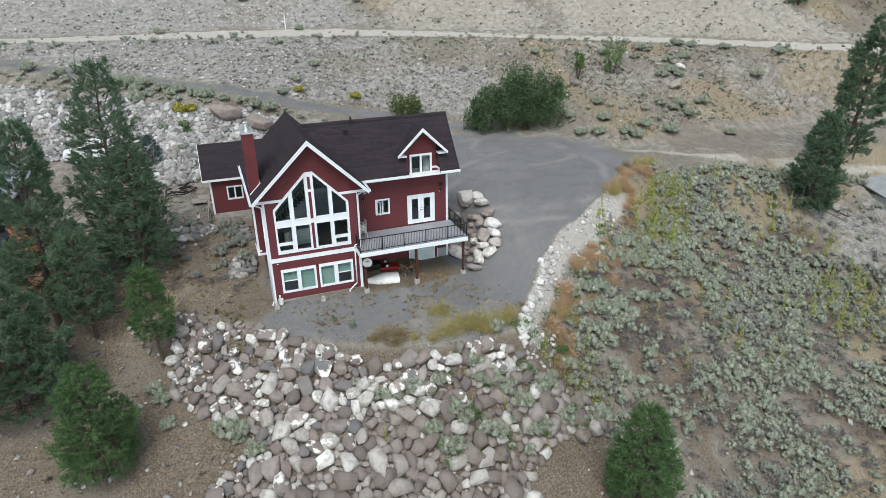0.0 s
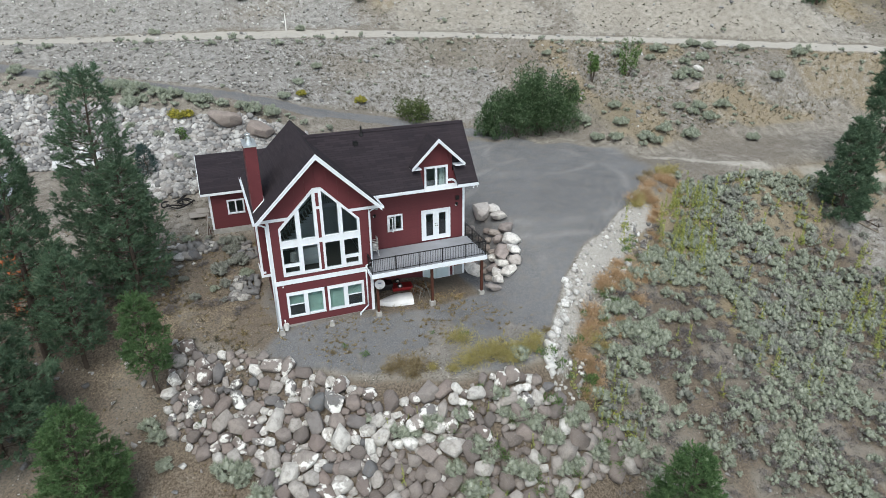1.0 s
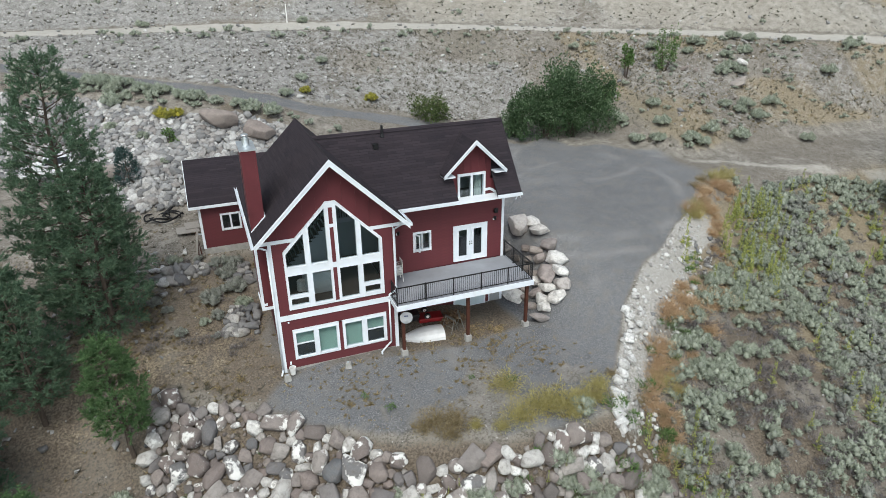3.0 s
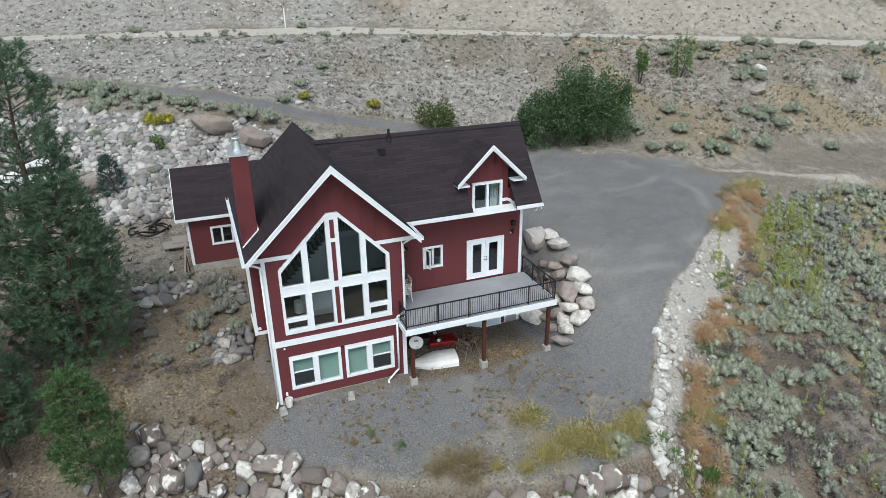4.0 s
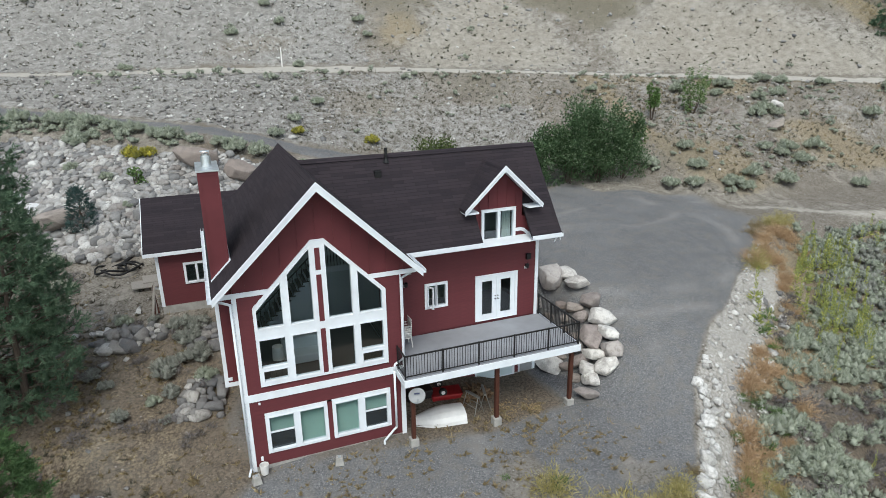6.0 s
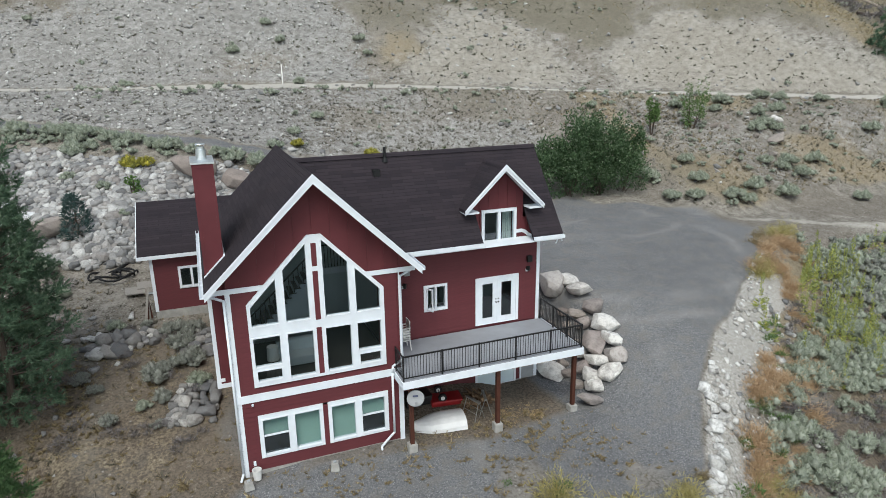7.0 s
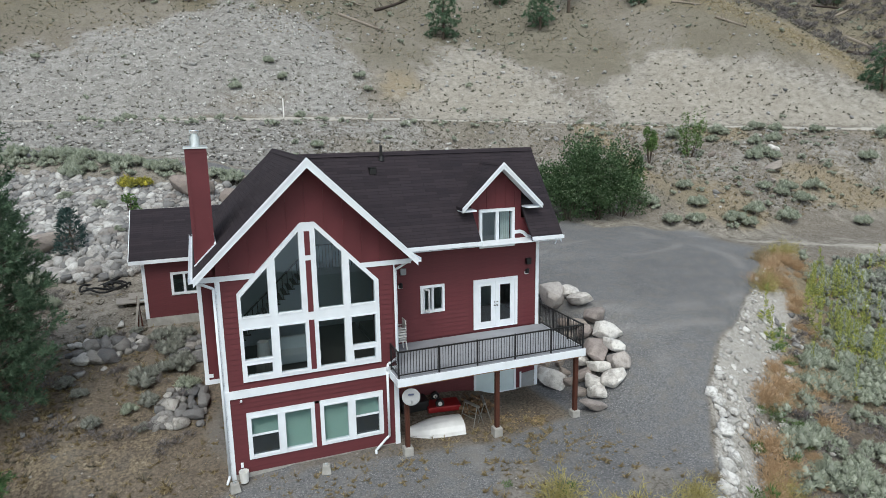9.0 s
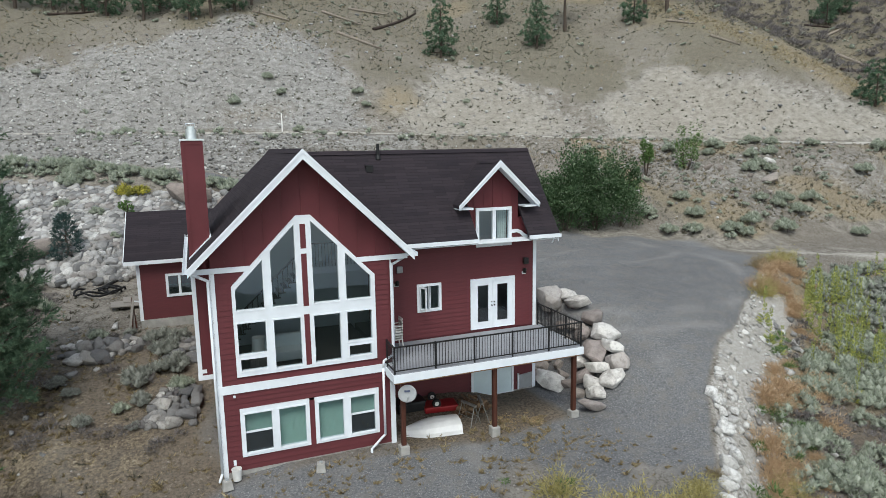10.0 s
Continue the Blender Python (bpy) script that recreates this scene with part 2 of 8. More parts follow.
# ---------------------------------------------------------------- ground
# Break lines of the land from the valley side to the hill: x, y, z along each.
TOE = [(-30, -10, -5.5), (-14, -9, -5.3), (-9, -9.5, -5.8), (-3, -12.5, -6.6), (4, -15.5, -7.4), (11, -15.5, -7.2), (16, -13.5, -5.9), (24, -16, -8.7), (34, -12, -8.8), (50, -8, -8.6), (75, -4, -8)]
EDGE = [(-30, -2, -2.4), (-14, -2, -2.2), (-8, -1, -1.55), (-5.7, 0.5, -0.15), (-2, -1.9, -0.4), (3, -5.7, -0.45), (8, -7.9, -0.4), (13.3, -8.2, -0.3), (16, -5, 0.25), (18.2, -2.4, 0.9), (20.5, -0.5, 1.6), (27, 4.1, 2.2), (30.5, 6.2, 2.85), (34, 8, 2.6), (42, 8.6, 2.4), (50, 9.5, 2.3), (75, 11, 2.0)]
YARD = [(-30, 6, -0.3), (-14, 5, 0.2), (-8, 4, 1.1), (-6, 3.5, 1.3), (-4, 1.2, 0.15), (0, 0.8, 0.0), (13.3, 0.8, 0.1), (14.5, -1.5, 0.2), (16.3, -1.5, 0.75), (18, 0, 1.6), (20.5, 2, 2.35), (27, 7, 2.9), (31, 9, 3.1), (38, 11.5, 2.6), (50, 12.5, 2.5), (75, 14, 2.3)]
BENCH = [(-30, 14, 2), (-14, 14, 3), (-8, 10, 2.5), (-6, 9, 2.2), (-3, 9.3, 2.8), (13, 9.3, 2.8), (16, 5.5, 2.8), (18, 4.5, 2.7), (20.5, 6, 2.8), (27, 10, 3.1), (31, 12, 3.1), (38, 13, 2.55), (50, 13.5, 2.6), (75, 14.6, 2.4)]
FOOT = [(-30, 33, 4), (-14, 26.5, 4), (-10, 20, 3.9), (-6, 15.5, 3.6), (0, 15.5, 3.6), (8, 17, 3.6), (13, 18, 3.4), (18, 20, 3.3), (23, 22, 3.5), (30, 18, 3.3), (38, 14, 2.6), (50, 15.2, 2.8), (75, 15.5, 2.6)]
LANE = [(-30, 47, 11.2), (-21, 41, 10.7), (-10.5, 34.5, 9.6), (0.7, 27, 8.8), (7.7, 24.7, 7.0), (15.5, 25, 5.3), (22, 24, 3.8), (30, 19.2, 3.5), (38, 14.8, 2.8), (50, 17, 4), (75, 17, 4)]
BANK = [(-30, 50, 11.3), (-21, 44, 10.8), (-10.5, 37.5, 9.7), (0.7, 30, 8.9), (7.7, 27.7, 7.1), (15.5, 28, 5.4), (22, 26.5, 4.0), (32.2, 20.5, 3.8), (38, 16, 3.6), (50, 24.5, 8.6), (60, 22.5, 8.9), (75, 17.5, 9)]
ROAD = [(-60, 51, 13), (-22, 48.5, 12.4), (-5, 47, 12.2), (15, 43, 12.1), (34, 38.5, 11.5), (54, 30.5, 10.6), (69, 21.5, 10), (100, 5, 9.3)]


def line_at(line, x):
    t = np.array(line, float)
    return np.interp(x, t[:, 0], t[:, 1]), np.interp(x, t[:, 0], t[:, 2])


def raw_height(x, y):
    x, y = np.asarray(x, float), np.asarray(y, float)
    ty, tz = line_at(TOE, x)
    ry, rz = line_at(ROAD, x)
    rows = [(ty - 400, tz - 75), (ty - 60, tz - 24), (ty - 14, tz - 6.0), (ty, tz)]
    rows += [line_at(g, x) for g in (EDGE, YARD, BENCH, FOOT, LANE, BANK)]
    rows += [(ry, rz), (ry + 6.4, rz + 0.07), (ry + 10, rz + 1.7), (ry + 32, rz + 17), (ry + 70, rz + 38), (ry + 200, rz + 105), (ry + 900, rz + 330)]
    z = rows[0][1] + 0 * y
    for (y0, z0), (y1, z1) in zip(rows, rows[1:]):
        k = np.clip((y - y0) / np.maximum(y1 - y0, 0.05), 0, 1)
        z = np.where(y > y0, z0 + (z1 - z0) * k, z)
    # low pocket beside the house, behind the boulders
    pocket = np.clip((14.9 + 0.22 * y - x) / 0.9, 0, 1) * np.clip((6.5 - y) / 1.2, 0, 1) * np.clip((x - 9) / 2, 0, 1) * np.clip((y + 3) / 1.0, 0, 1)
    return z * (1 - pocket) + np.minimum(z, 0.08) * pocket


def sm_step(a, b, v):
    k = np.clip((v - a) / (b - a), 0, 1)
    return k * k * (3 - 2 * k)


def height(x, y):
    x, y = np.asarray(x, float), np.asarray(y, float)
    z = 0
    for dx, dy in ((0, 0), (0.7, 0), (-0.7, 0), (0, 0.7), (0, -0.7)):
        z = z + raw_height(x + dx, y + dy) * (0.36 if dx == dy == 0 else 0.16)
    hill = np.clip((y - line_at(ROAD, x)[0] - 4) / 20, 0, 1)
    z = z - 2.0 * sm_step(75, 82, x) * hill
    z = z + hill * (1.5 * np.sin(x * 0.11 + 0.6) + 0.8 * np.sin(x * 0.05 + y * 0.13))
    return z


GX, GY = np.arange(-60, 141, 0.5), np.arange(-45, 131, 0.5)
GZ = height(*np.meshgrid(GX, GY)).tolist()


def ground(x, y):
    """Height of the land at one place."""
    i, j = (x + 60) * 2, (y + 45) * 2
    a, b = min(max(int(i), 0), 400), min(max(int(j), 0), 350)
    u, v = i - a, j - b
    return (GZ[b][a] * (1 - u) + GZ[b][a + 1] * u) * (1 - v) + (GZ[b + 1][a] * (1 - u) + GZ[b + 1][a + 1] * u) * v


def hash_noise(x, y, s):
    """Smooth value noise on arrays."""
    x, y = x * s, y * s
    i, j = np.floor(x), np.floor(y)
    u, v = x - i, y - j
    u, v = u * u * (3 - 2 * u), v * v * (3 - 2 * v)

    def h(a, b):
        q = np.sin(a * 127.1 + b * 311.7) * 43758.5453
        return q - np.floor(q)
    return (h(i, j) * (1 - u) + h(i + 1, j) * u) * (1 - v) + (h(i, j + 1) * (1 - u) + h(i + 1, j + 1) * u) * v


def sm(a, b, v):
    k = np.clip((v - a) / (b - a), 0, 1)
    return k * k * (3 - 2 * k)


def axis(lo, hi, step, far):
    mid = np.arange(lo, hi + step / 2, step)
    out, d = [], step
    p = hi
    while p < far:
        d *= 1.16
        p += d
        out.append(p)
    left, d, p = [], step, lo
    while p > -far:
        d *= 1.16
        p -= d
        left.append(p)
    return np.concatenate([left[::-1], mid, out])


SCREE_GREY = [(-60, 60), (-20, 67), (-14.5, 68.9), (-7.2, 71.4), (0.4, 74.1), (7.3, 73.8), (14.3, 71.8), (18.2, 64.9), (18.6, 57.5), (19, 52), (19, 46), (-60, 50)]
SCREE_MID = [(21, 50), (26.5, 55), (30.6, 60.7), (33.5, 64), (37.2, 63.4), (40.7, 59.6), (41.6, 53.3), (42.5, 43), (20, 45)]
SCREE_TAN = [(46.6, 45.4), (49.3, 48.1), (51.6, 49.5), (55.4, 51.6), (57.7, 51), (60.8, 48), (65.8, 43.2), (68.9, 38.9), (72.5, 34.7), (76.2, 30.3), (80, 24), (74, 20), (60, 29), (44, 40)]


def soft_poly(poly, x, y, w):
    """1 inside an outline, 0 outside, with a blurred edge of half width w."""
    far = np.full(x.shape, 1e9)
    got = np.zeros(x.shape, bool)
    for (x0, y0), (x1, y1) in zip(poly, poly[1:] + poly[:1]):
        dx, dy = x1 - x0, y1 - y0
        k = np.clip(((x - x0) * dx + (y - y0) * dy) / (dx * dx + dy * dy), 0, 1)
        far = np.minimum(far, np.hypot(x - x0 - k * dx, y - y0 - k * dy))
        if y0 != y1:
            got ^= ((y0 > y) != (y1 > y)) & (x < x0 + dx * (y - y0) / dy)
    return sm(-w, w, np.where(got, far, -far))


def spur_x(y):
    """The grassy spur that ends the scree on the hill."""
    return np.interp(y, [26, 33.2, 38, 42.6, 47.6, 52.5, 58.8, 66], [83, 78.6, 77.5, 75.2, 74, 71.8, 70, 68])


def track_y(x):
    """The pale side track that leaves the drive."""
    return np.interp(x, [34, 36, 38.7, 40.7, 43.2, 47.3, 59.3, 80], [15, 14.2, 13.0, 11.2, 9.5, 8.4, 6.7, 4.5])


def build_ground():
    xs, ys = axis(-26, 84, 0.43, 1500), axis(-20, 80, 0.43, 1500)
    X, Y = np.meshgrid(xs, ys)
    Z = height(X, Y)
    Z = Z + (hash_noise(X, Y, 0.9) - 0.5) * 0.16 + (hash_noise(X, Y, 2.1) - 0.5) * 0.08
    ey = line_at(EDGE, X)[0]
    ly = line_at(LANE, X)[0]
    ny = line_at(BANK, X)[0]
    ry = line_at(ROAD, X)[0]
    fy = line_at(FOOT, X)[0]
    wob = (hash_noise(X, Y, 0.45) - 0.5) * 1.6
    # crushed-rock drive and yard
    drive = sm(-0.3, 0.5, Y - ey + wob * 0.45) * sm(-0.8, 0.4, X + 0.3 + 0.5 * wob - 0.35 * np.minimum(Y, 0)) * sm(0.6, -0.6, Y - fy - 1.0 + wob)
    drive *= 1 - sm(33, 36.5, X + wob * 1.2 - 0.0 * Y)
    drive *= 1 - 0.6 * sm(0.36, 0.6, 0.6 * hash_noise(X + 2, Y, 0.55) + 0.4 * hash_noise(X, Y, 1.6)) * sm(-1.5, -3.5, Y) * sm(15, 13, X)
    # browner ground over the deck's footprint, and dirt patches along the house front
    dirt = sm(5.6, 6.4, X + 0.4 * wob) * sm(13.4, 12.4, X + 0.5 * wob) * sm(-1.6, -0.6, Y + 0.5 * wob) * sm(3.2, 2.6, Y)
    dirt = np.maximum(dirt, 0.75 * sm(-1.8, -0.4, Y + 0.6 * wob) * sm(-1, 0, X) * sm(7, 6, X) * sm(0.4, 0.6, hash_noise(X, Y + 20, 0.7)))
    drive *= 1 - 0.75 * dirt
    lane = sm(-0.4, 0.4, Y - ly + wob * 0.3) * sm(0.4, -0.4, Y - ny + wob * 0.3) * sm(30, 24, X)
    road = sm(-0.5, 0.5, Y - ry + wob * 0.3) * sm(0.5, -0.5, Y - ry - 6.0 + wob * 0.3)
    track = sm(34, 37, X) * sm(0.9, 0.3, np.abs(Y - track_y(X) + 0.4 * wob) / 1.1) * (0.55 + 0.45 * sm(0.3, 0.6, hash_noise(X, Y, 0.35)))
    pale = sm(0.25, -0.25, Y - ey + 0.2 * wob) * sm(-2.6, -1.2, (Y - ey) * 0.82 + wob * 0.6) * sm(13, 15, X) * sm(32, 28, X)
    rough = hash_noise(X, Y, 0.25) * 0.5 + hash_noise(X + 9, Y, 0.6) * 0.3 + hash_noise(X, Y + 5, 1.3) * 0.2 - 0.5
    wx = X + 5 * rough + 3 * (hash_noise(X, Y + 60, 0.9) - 0.5)
    wy = Y + 5 * (hash_noise(X + 31, Y, 0.3) - 0.5) + 3 * (hash_noise(X + 70, Y, 0.8) - 0.5)
    tan = np.maximum(soft_poly(SCREE_MID, wx, wy, 4.0), soft_poly(SCREE_TAN, wx, wy, 4.5))
    cutbank = sm(5.5, 8, Y - ry)
    scree = np.maximum(soft_poly(SCREE_GREY, wx, wy, 4.5) * (1 - 0.7 * np.exp(-(((X - 7) / 6) ** 2 + ((Y - 54.5) / 2) ** 2))), tan) * cutbank
    spur = X - spur_x(Y) + 3 * rough
    gully = sm(0.8, 2.5, spur) * sm(22, 28, Y)
    scree = np.maximum(scree, 0.35 * sm(36, 42, X) * sm(0, 1.5, Y - fy - 1) * sm(1, -1, Y - ry) * sm(0.35, 0.6, hash_noise(X + 3, Y, 0.18)))
    scree = np.maximum(scree, 0.6 * sm(46, 50, X) * sm(-2.5, -4, Y - ey) * sm(-5, -2, Y) * sm(0.3, 0.55, hash_noise(X, Y, 0.25)))
    scree = np.maximum(scree, 0.6 * sm(0, 1.5, Y - ny) * sm(1, -1, Y - ry) * sm(36, 28, X) * sm(0.35, 0.65, hash_noise(X, Y + 4, 0.22)))
    scree = np.maximum(scree, 0.95 * sm(0, 1.5, Y - ny) * sm(1, -1, Y - ry) * sm(17, 4, X + wob))
    grass = (sm(8, 20, Y - ry + 16 * rough) * 0.5 + sm(0.45, 0.7, hash_noise(X, Y + 8, 0.12)) * 0.4 * sm(14, 24, Y - ry)) * (1 - scree) + (0.45 + 0.5 * sm(0.4, 0.6, hash_noise(X, Y, 0.3))) * gully + sm(0.55, 0.75, hash_noise(X + 40, Y, 0.09)) * 0.45 * sm(0, 3, Y - ny) * (1 - scree)
    straw = sm(0.42, 0.75, 0.6 * hash_noise(X, Y + 9, 0.22) + 0.4 * hash_noise(X, Y, 0.8)) * 0.4 * sm(-14, -6, X) * sm(2, 0, X + wob) * sm(-1, 1, Y - ey) * sm(9, 6, Y)
    straw = np.maximum(straw, 0.9 * sm(0.45, 0.7, hash_noise(X - 7, Y, 0.16)) * sm(17, 20, X) * sm(0, -2, Y - ey))
    straw = np.maximum(straw, 1.6 * np.exp(-((spur + 1.6) / 2.6) ** 2) * sm(26, 31, Y))
    straw = np.maximum(straw, 1.1 * np.exp(-(((X - 24.3 + 5 * rough) / 3) ** 2 + ((Y - 54.5) / 3.2) ** 2)))
    straw = np.maximum(straw, 0.9 * sm(0.5, 0.72, hash_noise(X + 17, Y, 0.14)) * sm(20, 32, Y - ry) * (1 - scree))
    straw = np.maximum(straw, 0.8 * sm(0.42, 0.7, hash_noise(X + 5, Y, 0.2)) * sm(34, 38, X) * sm(0.5, 1.5, Y - fy) * sm(1, -1, Y - ry))
    soil = sm(0.4, 0.7, hash_noise(X + 3, Y, 0.3))
    litter = sm(-3.2, -6.5, X + wob) * sm(12, 7, Y + wob) * (0.55 + 0.45 * sm(0.3, 0.6, hash_noise(X, Y, 0.5)))
    litter = np.maximum(litter, 0.7 * sm(0.5, -1.0, X + wob) * sm(-3, 0, X + 4) * sm(10, 8, Y) * sm(0, 1, Y - ey))
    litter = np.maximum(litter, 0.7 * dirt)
    litter = np.maximum(litter, 0.95 * gully * (0.5 + 0.5 * sm(0.4, 0.6, hash_noise(X, Y, 0.2))))
    litter = np.maximum(litter, 0.95 * sm(0.3, -0.6, Y - ey) * sm(-7, -5.5, X) * sm(18, 16, X))
    # leaf fall and dead twigs under the sagebrush
    litter = np.maximum(litter, sm(-2.4, -4, Y - ey) * sm(16, 18, X) * sm(62, 52, X) * (0.35 + 0.65 * sm(0.4, 0.6, hash_noise(X, Y, 0.4))) * (1 - 0.75 * sm(46, 50, X) * sm(-5, -2, Y)) * (1 - 0.6 * sm(-9, -12, Y) * sm(25, 21, X)))
    # pale wheel marks curving over the drive, and a bleached spot
    wear = 0 * X
    for cx, cy, rad in ((22.0, 12.0, 9.0), (22.0, 12.0, 10.6), (31, -6, 21.5), (31, -6, 23.2), (26.5, 16.5, 5.0)):
        wear = np.maximum(wear, np.exp(-((np.hypot(X - cx, Y - cy) - rad) / 0.28) ** 2) * sm(0.35, 0.7, hash_noise(X, Y, 0.5)))
    wear = np.maximum(wear, np.exp(-(((X - 17.6) / 0.7) ** 2 + ((Y - 0.3) / 0.9) ** 2)) * sm(0.3, 0.8, hash_noise(X, Y, 1.7)))
    # unseen southern ground, darkened so the windows do not reflect bare soil
    reflect_dark = sm(-44, -52, Y + 3 * wob)
    me = bpy.data.meshes.new("ground")
    ny_, nx_ = X.shape
    idx = np.arange(ny_ * nx_).reshape(ny_, nx_)
    quads = np.stack([idx[:-1, :-1], idx[:-1, 1:], idx[1:, 1:], idx[1:, :-1]], -1).reshape(-1, 4)
    me.from_pydata(np.stack([X, Y, Z], -1).reshape(-1, 3).tolist(), [], quads.tolist())
    for nm, a in (("drive", np.clip(drive + lane, 0, 1)), ("road", np.clip(road + track * 0.6, 0, 1)), ("pale", pale), ("scree", scree), ("grass", grass), ("straw", straw), ("soil", soil), ("wear", wear), ("litter", litter), ("reflect_dark", reflect_dark), ("tan", tan)):
        at = me.attributes.new(nm, "FLOAT", "POINT")
        at.data.foreach_set("value", a.astype(np.float32).ravel())
    me.polygons.foreach_set("use_smooth", [True] * len(me.polygons))
    me.materials.append(ground_mat())
    return tagged(new("ground", me), "dry stony hillside with dark gravel drive and pale gravel road", "ground", kind="structure")


def ground_mat():
    m, ns, ls, b = nodes_of("hillside_ground", 0.95, 0.15)

    def att(nm):
        a = ns.new("ShaderNodeAttribute")
        a.attribute_name = nm
        return a.outputs["Fac"]

    big = noise_at(ns, ls, 0.18, 5)
    mid = noise_at(ns, ls, 1.4, 6, 0.7)
    fine = noise_at(ns, ls, 9.0, 5, 0.75)
    grit = noise_at(ns, ls, 34.0, 3, 0.7)
    tc = ns.new("ShaderNodeTexCoord")

    def pebbles(scale, lo, hi):
        v = node(ns, "ShaderNodeTexVoronoi", Scale=scale)
        ls.new(tc.outputs["Object"], v.inputs["Vector"])
        sel = ns.new("ShaderNodeSeparateColor")
        ls.new(v.outputs["Color"], sel.inputs[0])
        near = calc(ns, ls, "LESS_THAN", v.outputs["Distance"], lo)
        return calc(ns, ls, "MULTIPLY", near, calc(ns, ls, "GREATER_THAN", sel.outputs[0], hi))

    def mask(nm, width=0.5):
        a = calc(ns, ls, "ADD", att(nm), calc(ns, ls, "MULTIPLY", calc(ns, ls, "SUBTRACT", fine, 0.5), width))
        a = calc(ns, ls, "ADD", a, calc(ns, ls, "MULTIPLY", calc(ns, ls, "SUBTRACT", mid, 0.5), width))
        return calc(ns, ls, "MULTIPLY", calc(ns, ls, "SUBTRACT", a, 0.3), 2.5, True)

    soil = ramp(ns, ls, mid, [(0.36, (0.108, 0.096, 0.08)), (0.5, (0.205, 0.186, 0.158)), (0.64, (0.335, 0.31, 0.275))])
    soil = mix(ns, ls, calc(ns, ls, "MULTIPLY", att("soil"), 0.55), soil, (0.112, 0.091, 0.070))
    soil = mix(ns, ls, ramp(ns, ls, fine, [(0.42, (0, 0, 0)), (0.62, (0.7, 0.7, 0.7))]), soil, (0.30, 0.278, 0.248))
    soil = mix(ns, ls, ramp(ns, ls, fine, [(0.36, (0.7, 0.7, 0.7)), (0.5, (0, 0, 0))]), soil, (0.07, 0.06, 0.048))
    soil = mix(ns, ls, pebbles(5.0, 0.22, 0.8), soil, (0.40, 0.38, 0.355))
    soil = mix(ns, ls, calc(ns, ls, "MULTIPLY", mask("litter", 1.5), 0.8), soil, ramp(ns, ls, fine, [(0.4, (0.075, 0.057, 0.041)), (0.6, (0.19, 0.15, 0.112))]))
    c = mix(ns, ls, calc(ns, ls, "MULTIPLY", mask("straw", 1.6), 0.75), soil, ramp(ns, ls, fine, [(0.4, (0.17, 0.135, 0.088)), (0.6, (0.34, 0.285, 0.195))]))
    sc = ramp(ns, ls, mid, [(0.36, (0.208, 0.207, 0.204)), (0.64, (0.428, 0.428, 0.422))])
    sc = mix(ns, ls, ramp(ns, ls, fine, [(0.4, (0.75, 0.75, 0.75)), (0.55, (0, 0, 0))]), sc, (0.12, 0.112, 0.10))
    sc = mix(ns, ls, pebbles(3.2, 0.22, 0.72), sc, (0.47, 0.465, 0.45))
    sc = mix(ns, ls, calc(ns, ls, "MULTIPLY", pebbles(2.6, 0.13, 0.6), 0.7), sc, (0.12, 0.112, 0.10))
    sand = ramp(ns, ls, mid, [(0.36, (0.288, 0.264, 0.222)), (0.64, (0.42, 0.39, 0.338))])
    sand = mix(ns, ls, ramp(ns, ls, fine, [(0.38, (0.5, 0.5, 0.5)), (0.52, (0, 0, 0))]), sand, (0.19, 0.168, 0.138))
    sc = mix(ns, ls, calc(ns, ls, "MULTIPLY", att("tan"), 0.85), sc, sand)
    c = mix(ns, ls, calc(ns, ls, "MULTIPLY", mask("scree", 1.7), 0.66), c, sc)
    c = mix(ns, ls, calc(ns, ls, "MULTIPLY", mask("grass", 1.3), 0.7), c, ramp(ns, ls, fine, [(0.4, (0.075, 0.068, 0.05)), (0.6, (0.215, 0.195, 0.145))]))
    pl = ramp(ns, ls, fine, [(0.38, (0.26, 0.245, 0.222)), (0.62, (0.46, 0.44, 0.41))])
    pl = mix(ns, ls, pebbles(7.0, 0.25, 0.6), pl, (0.52, 0.50, 0.47))
    c = mix(ns, ls, mask("pale", 0.45), c, pl)
    rd = ramp(ns, ls, mid, [(0.3, (0.36, 0.338, 0.302)), (0.7, (0.455, 0.432, 0.39))])
    c = mix(ns, ls, mask("road", 0.3), c, rd)
    stones = noise_at(ns, ls, 14.0, 4, 0.8)
    dv = ramp(ns, ls, big, [(0.4, (0.145, 0.148, 0.156)), (0.6, (0.192, 0.196, 0.204))])
    dv = mix(ns, ls, ramp(ns, ls, stones, [(0.38, (0.8, 0.8, 0.8)), (0.52, (0, 0, 0))]), dv, (0.082, 0.081, 0.084))
    dv = mix(ns, ls, ramp(ns, ls, stones, [(0.52, (0, 0, 0)), (0.66, (0.8, 0.8, 0.8))]), dv, (0.31, 0.308, 0.306))
    dv = mix(ns, ls, calc(ns, ls, "MULTIPLY", att("wear"), 0.45), dv, (0.34, 0.33, 0.315))
    dv = mix(ns, ls, calc(ns, ls, "MULTIPLY", grit, 0.3), dv, (0.10, 0.099, 0.102))
    dv = mix(ns, ls, calc(ns, ls, "MULTIPLY", pebbles(16.0, 0.3, 0.6), 0.7), dv, (0.38, 0.375, 0.37))
    dv = mix(ns, ls, ramp(ns, ls, mid, [(0.48, (0, 0, 0)), (0.64, (0.5, 0.5, 0.5))]), dv, (0.205, 0.19, 0.172))
    c = mix(ns, ls, mask("drive", 0.35), c, dv)
    # dark green tone added only for what the glass reflects
    c = mix(ns, ls, mask("reflect_dark", 0.4), c, ramp(ns, ls, mid, [(0.4, (0.018, 0.026, 0.022)), (0.6, (0.045, 0.058, 0.048))]))
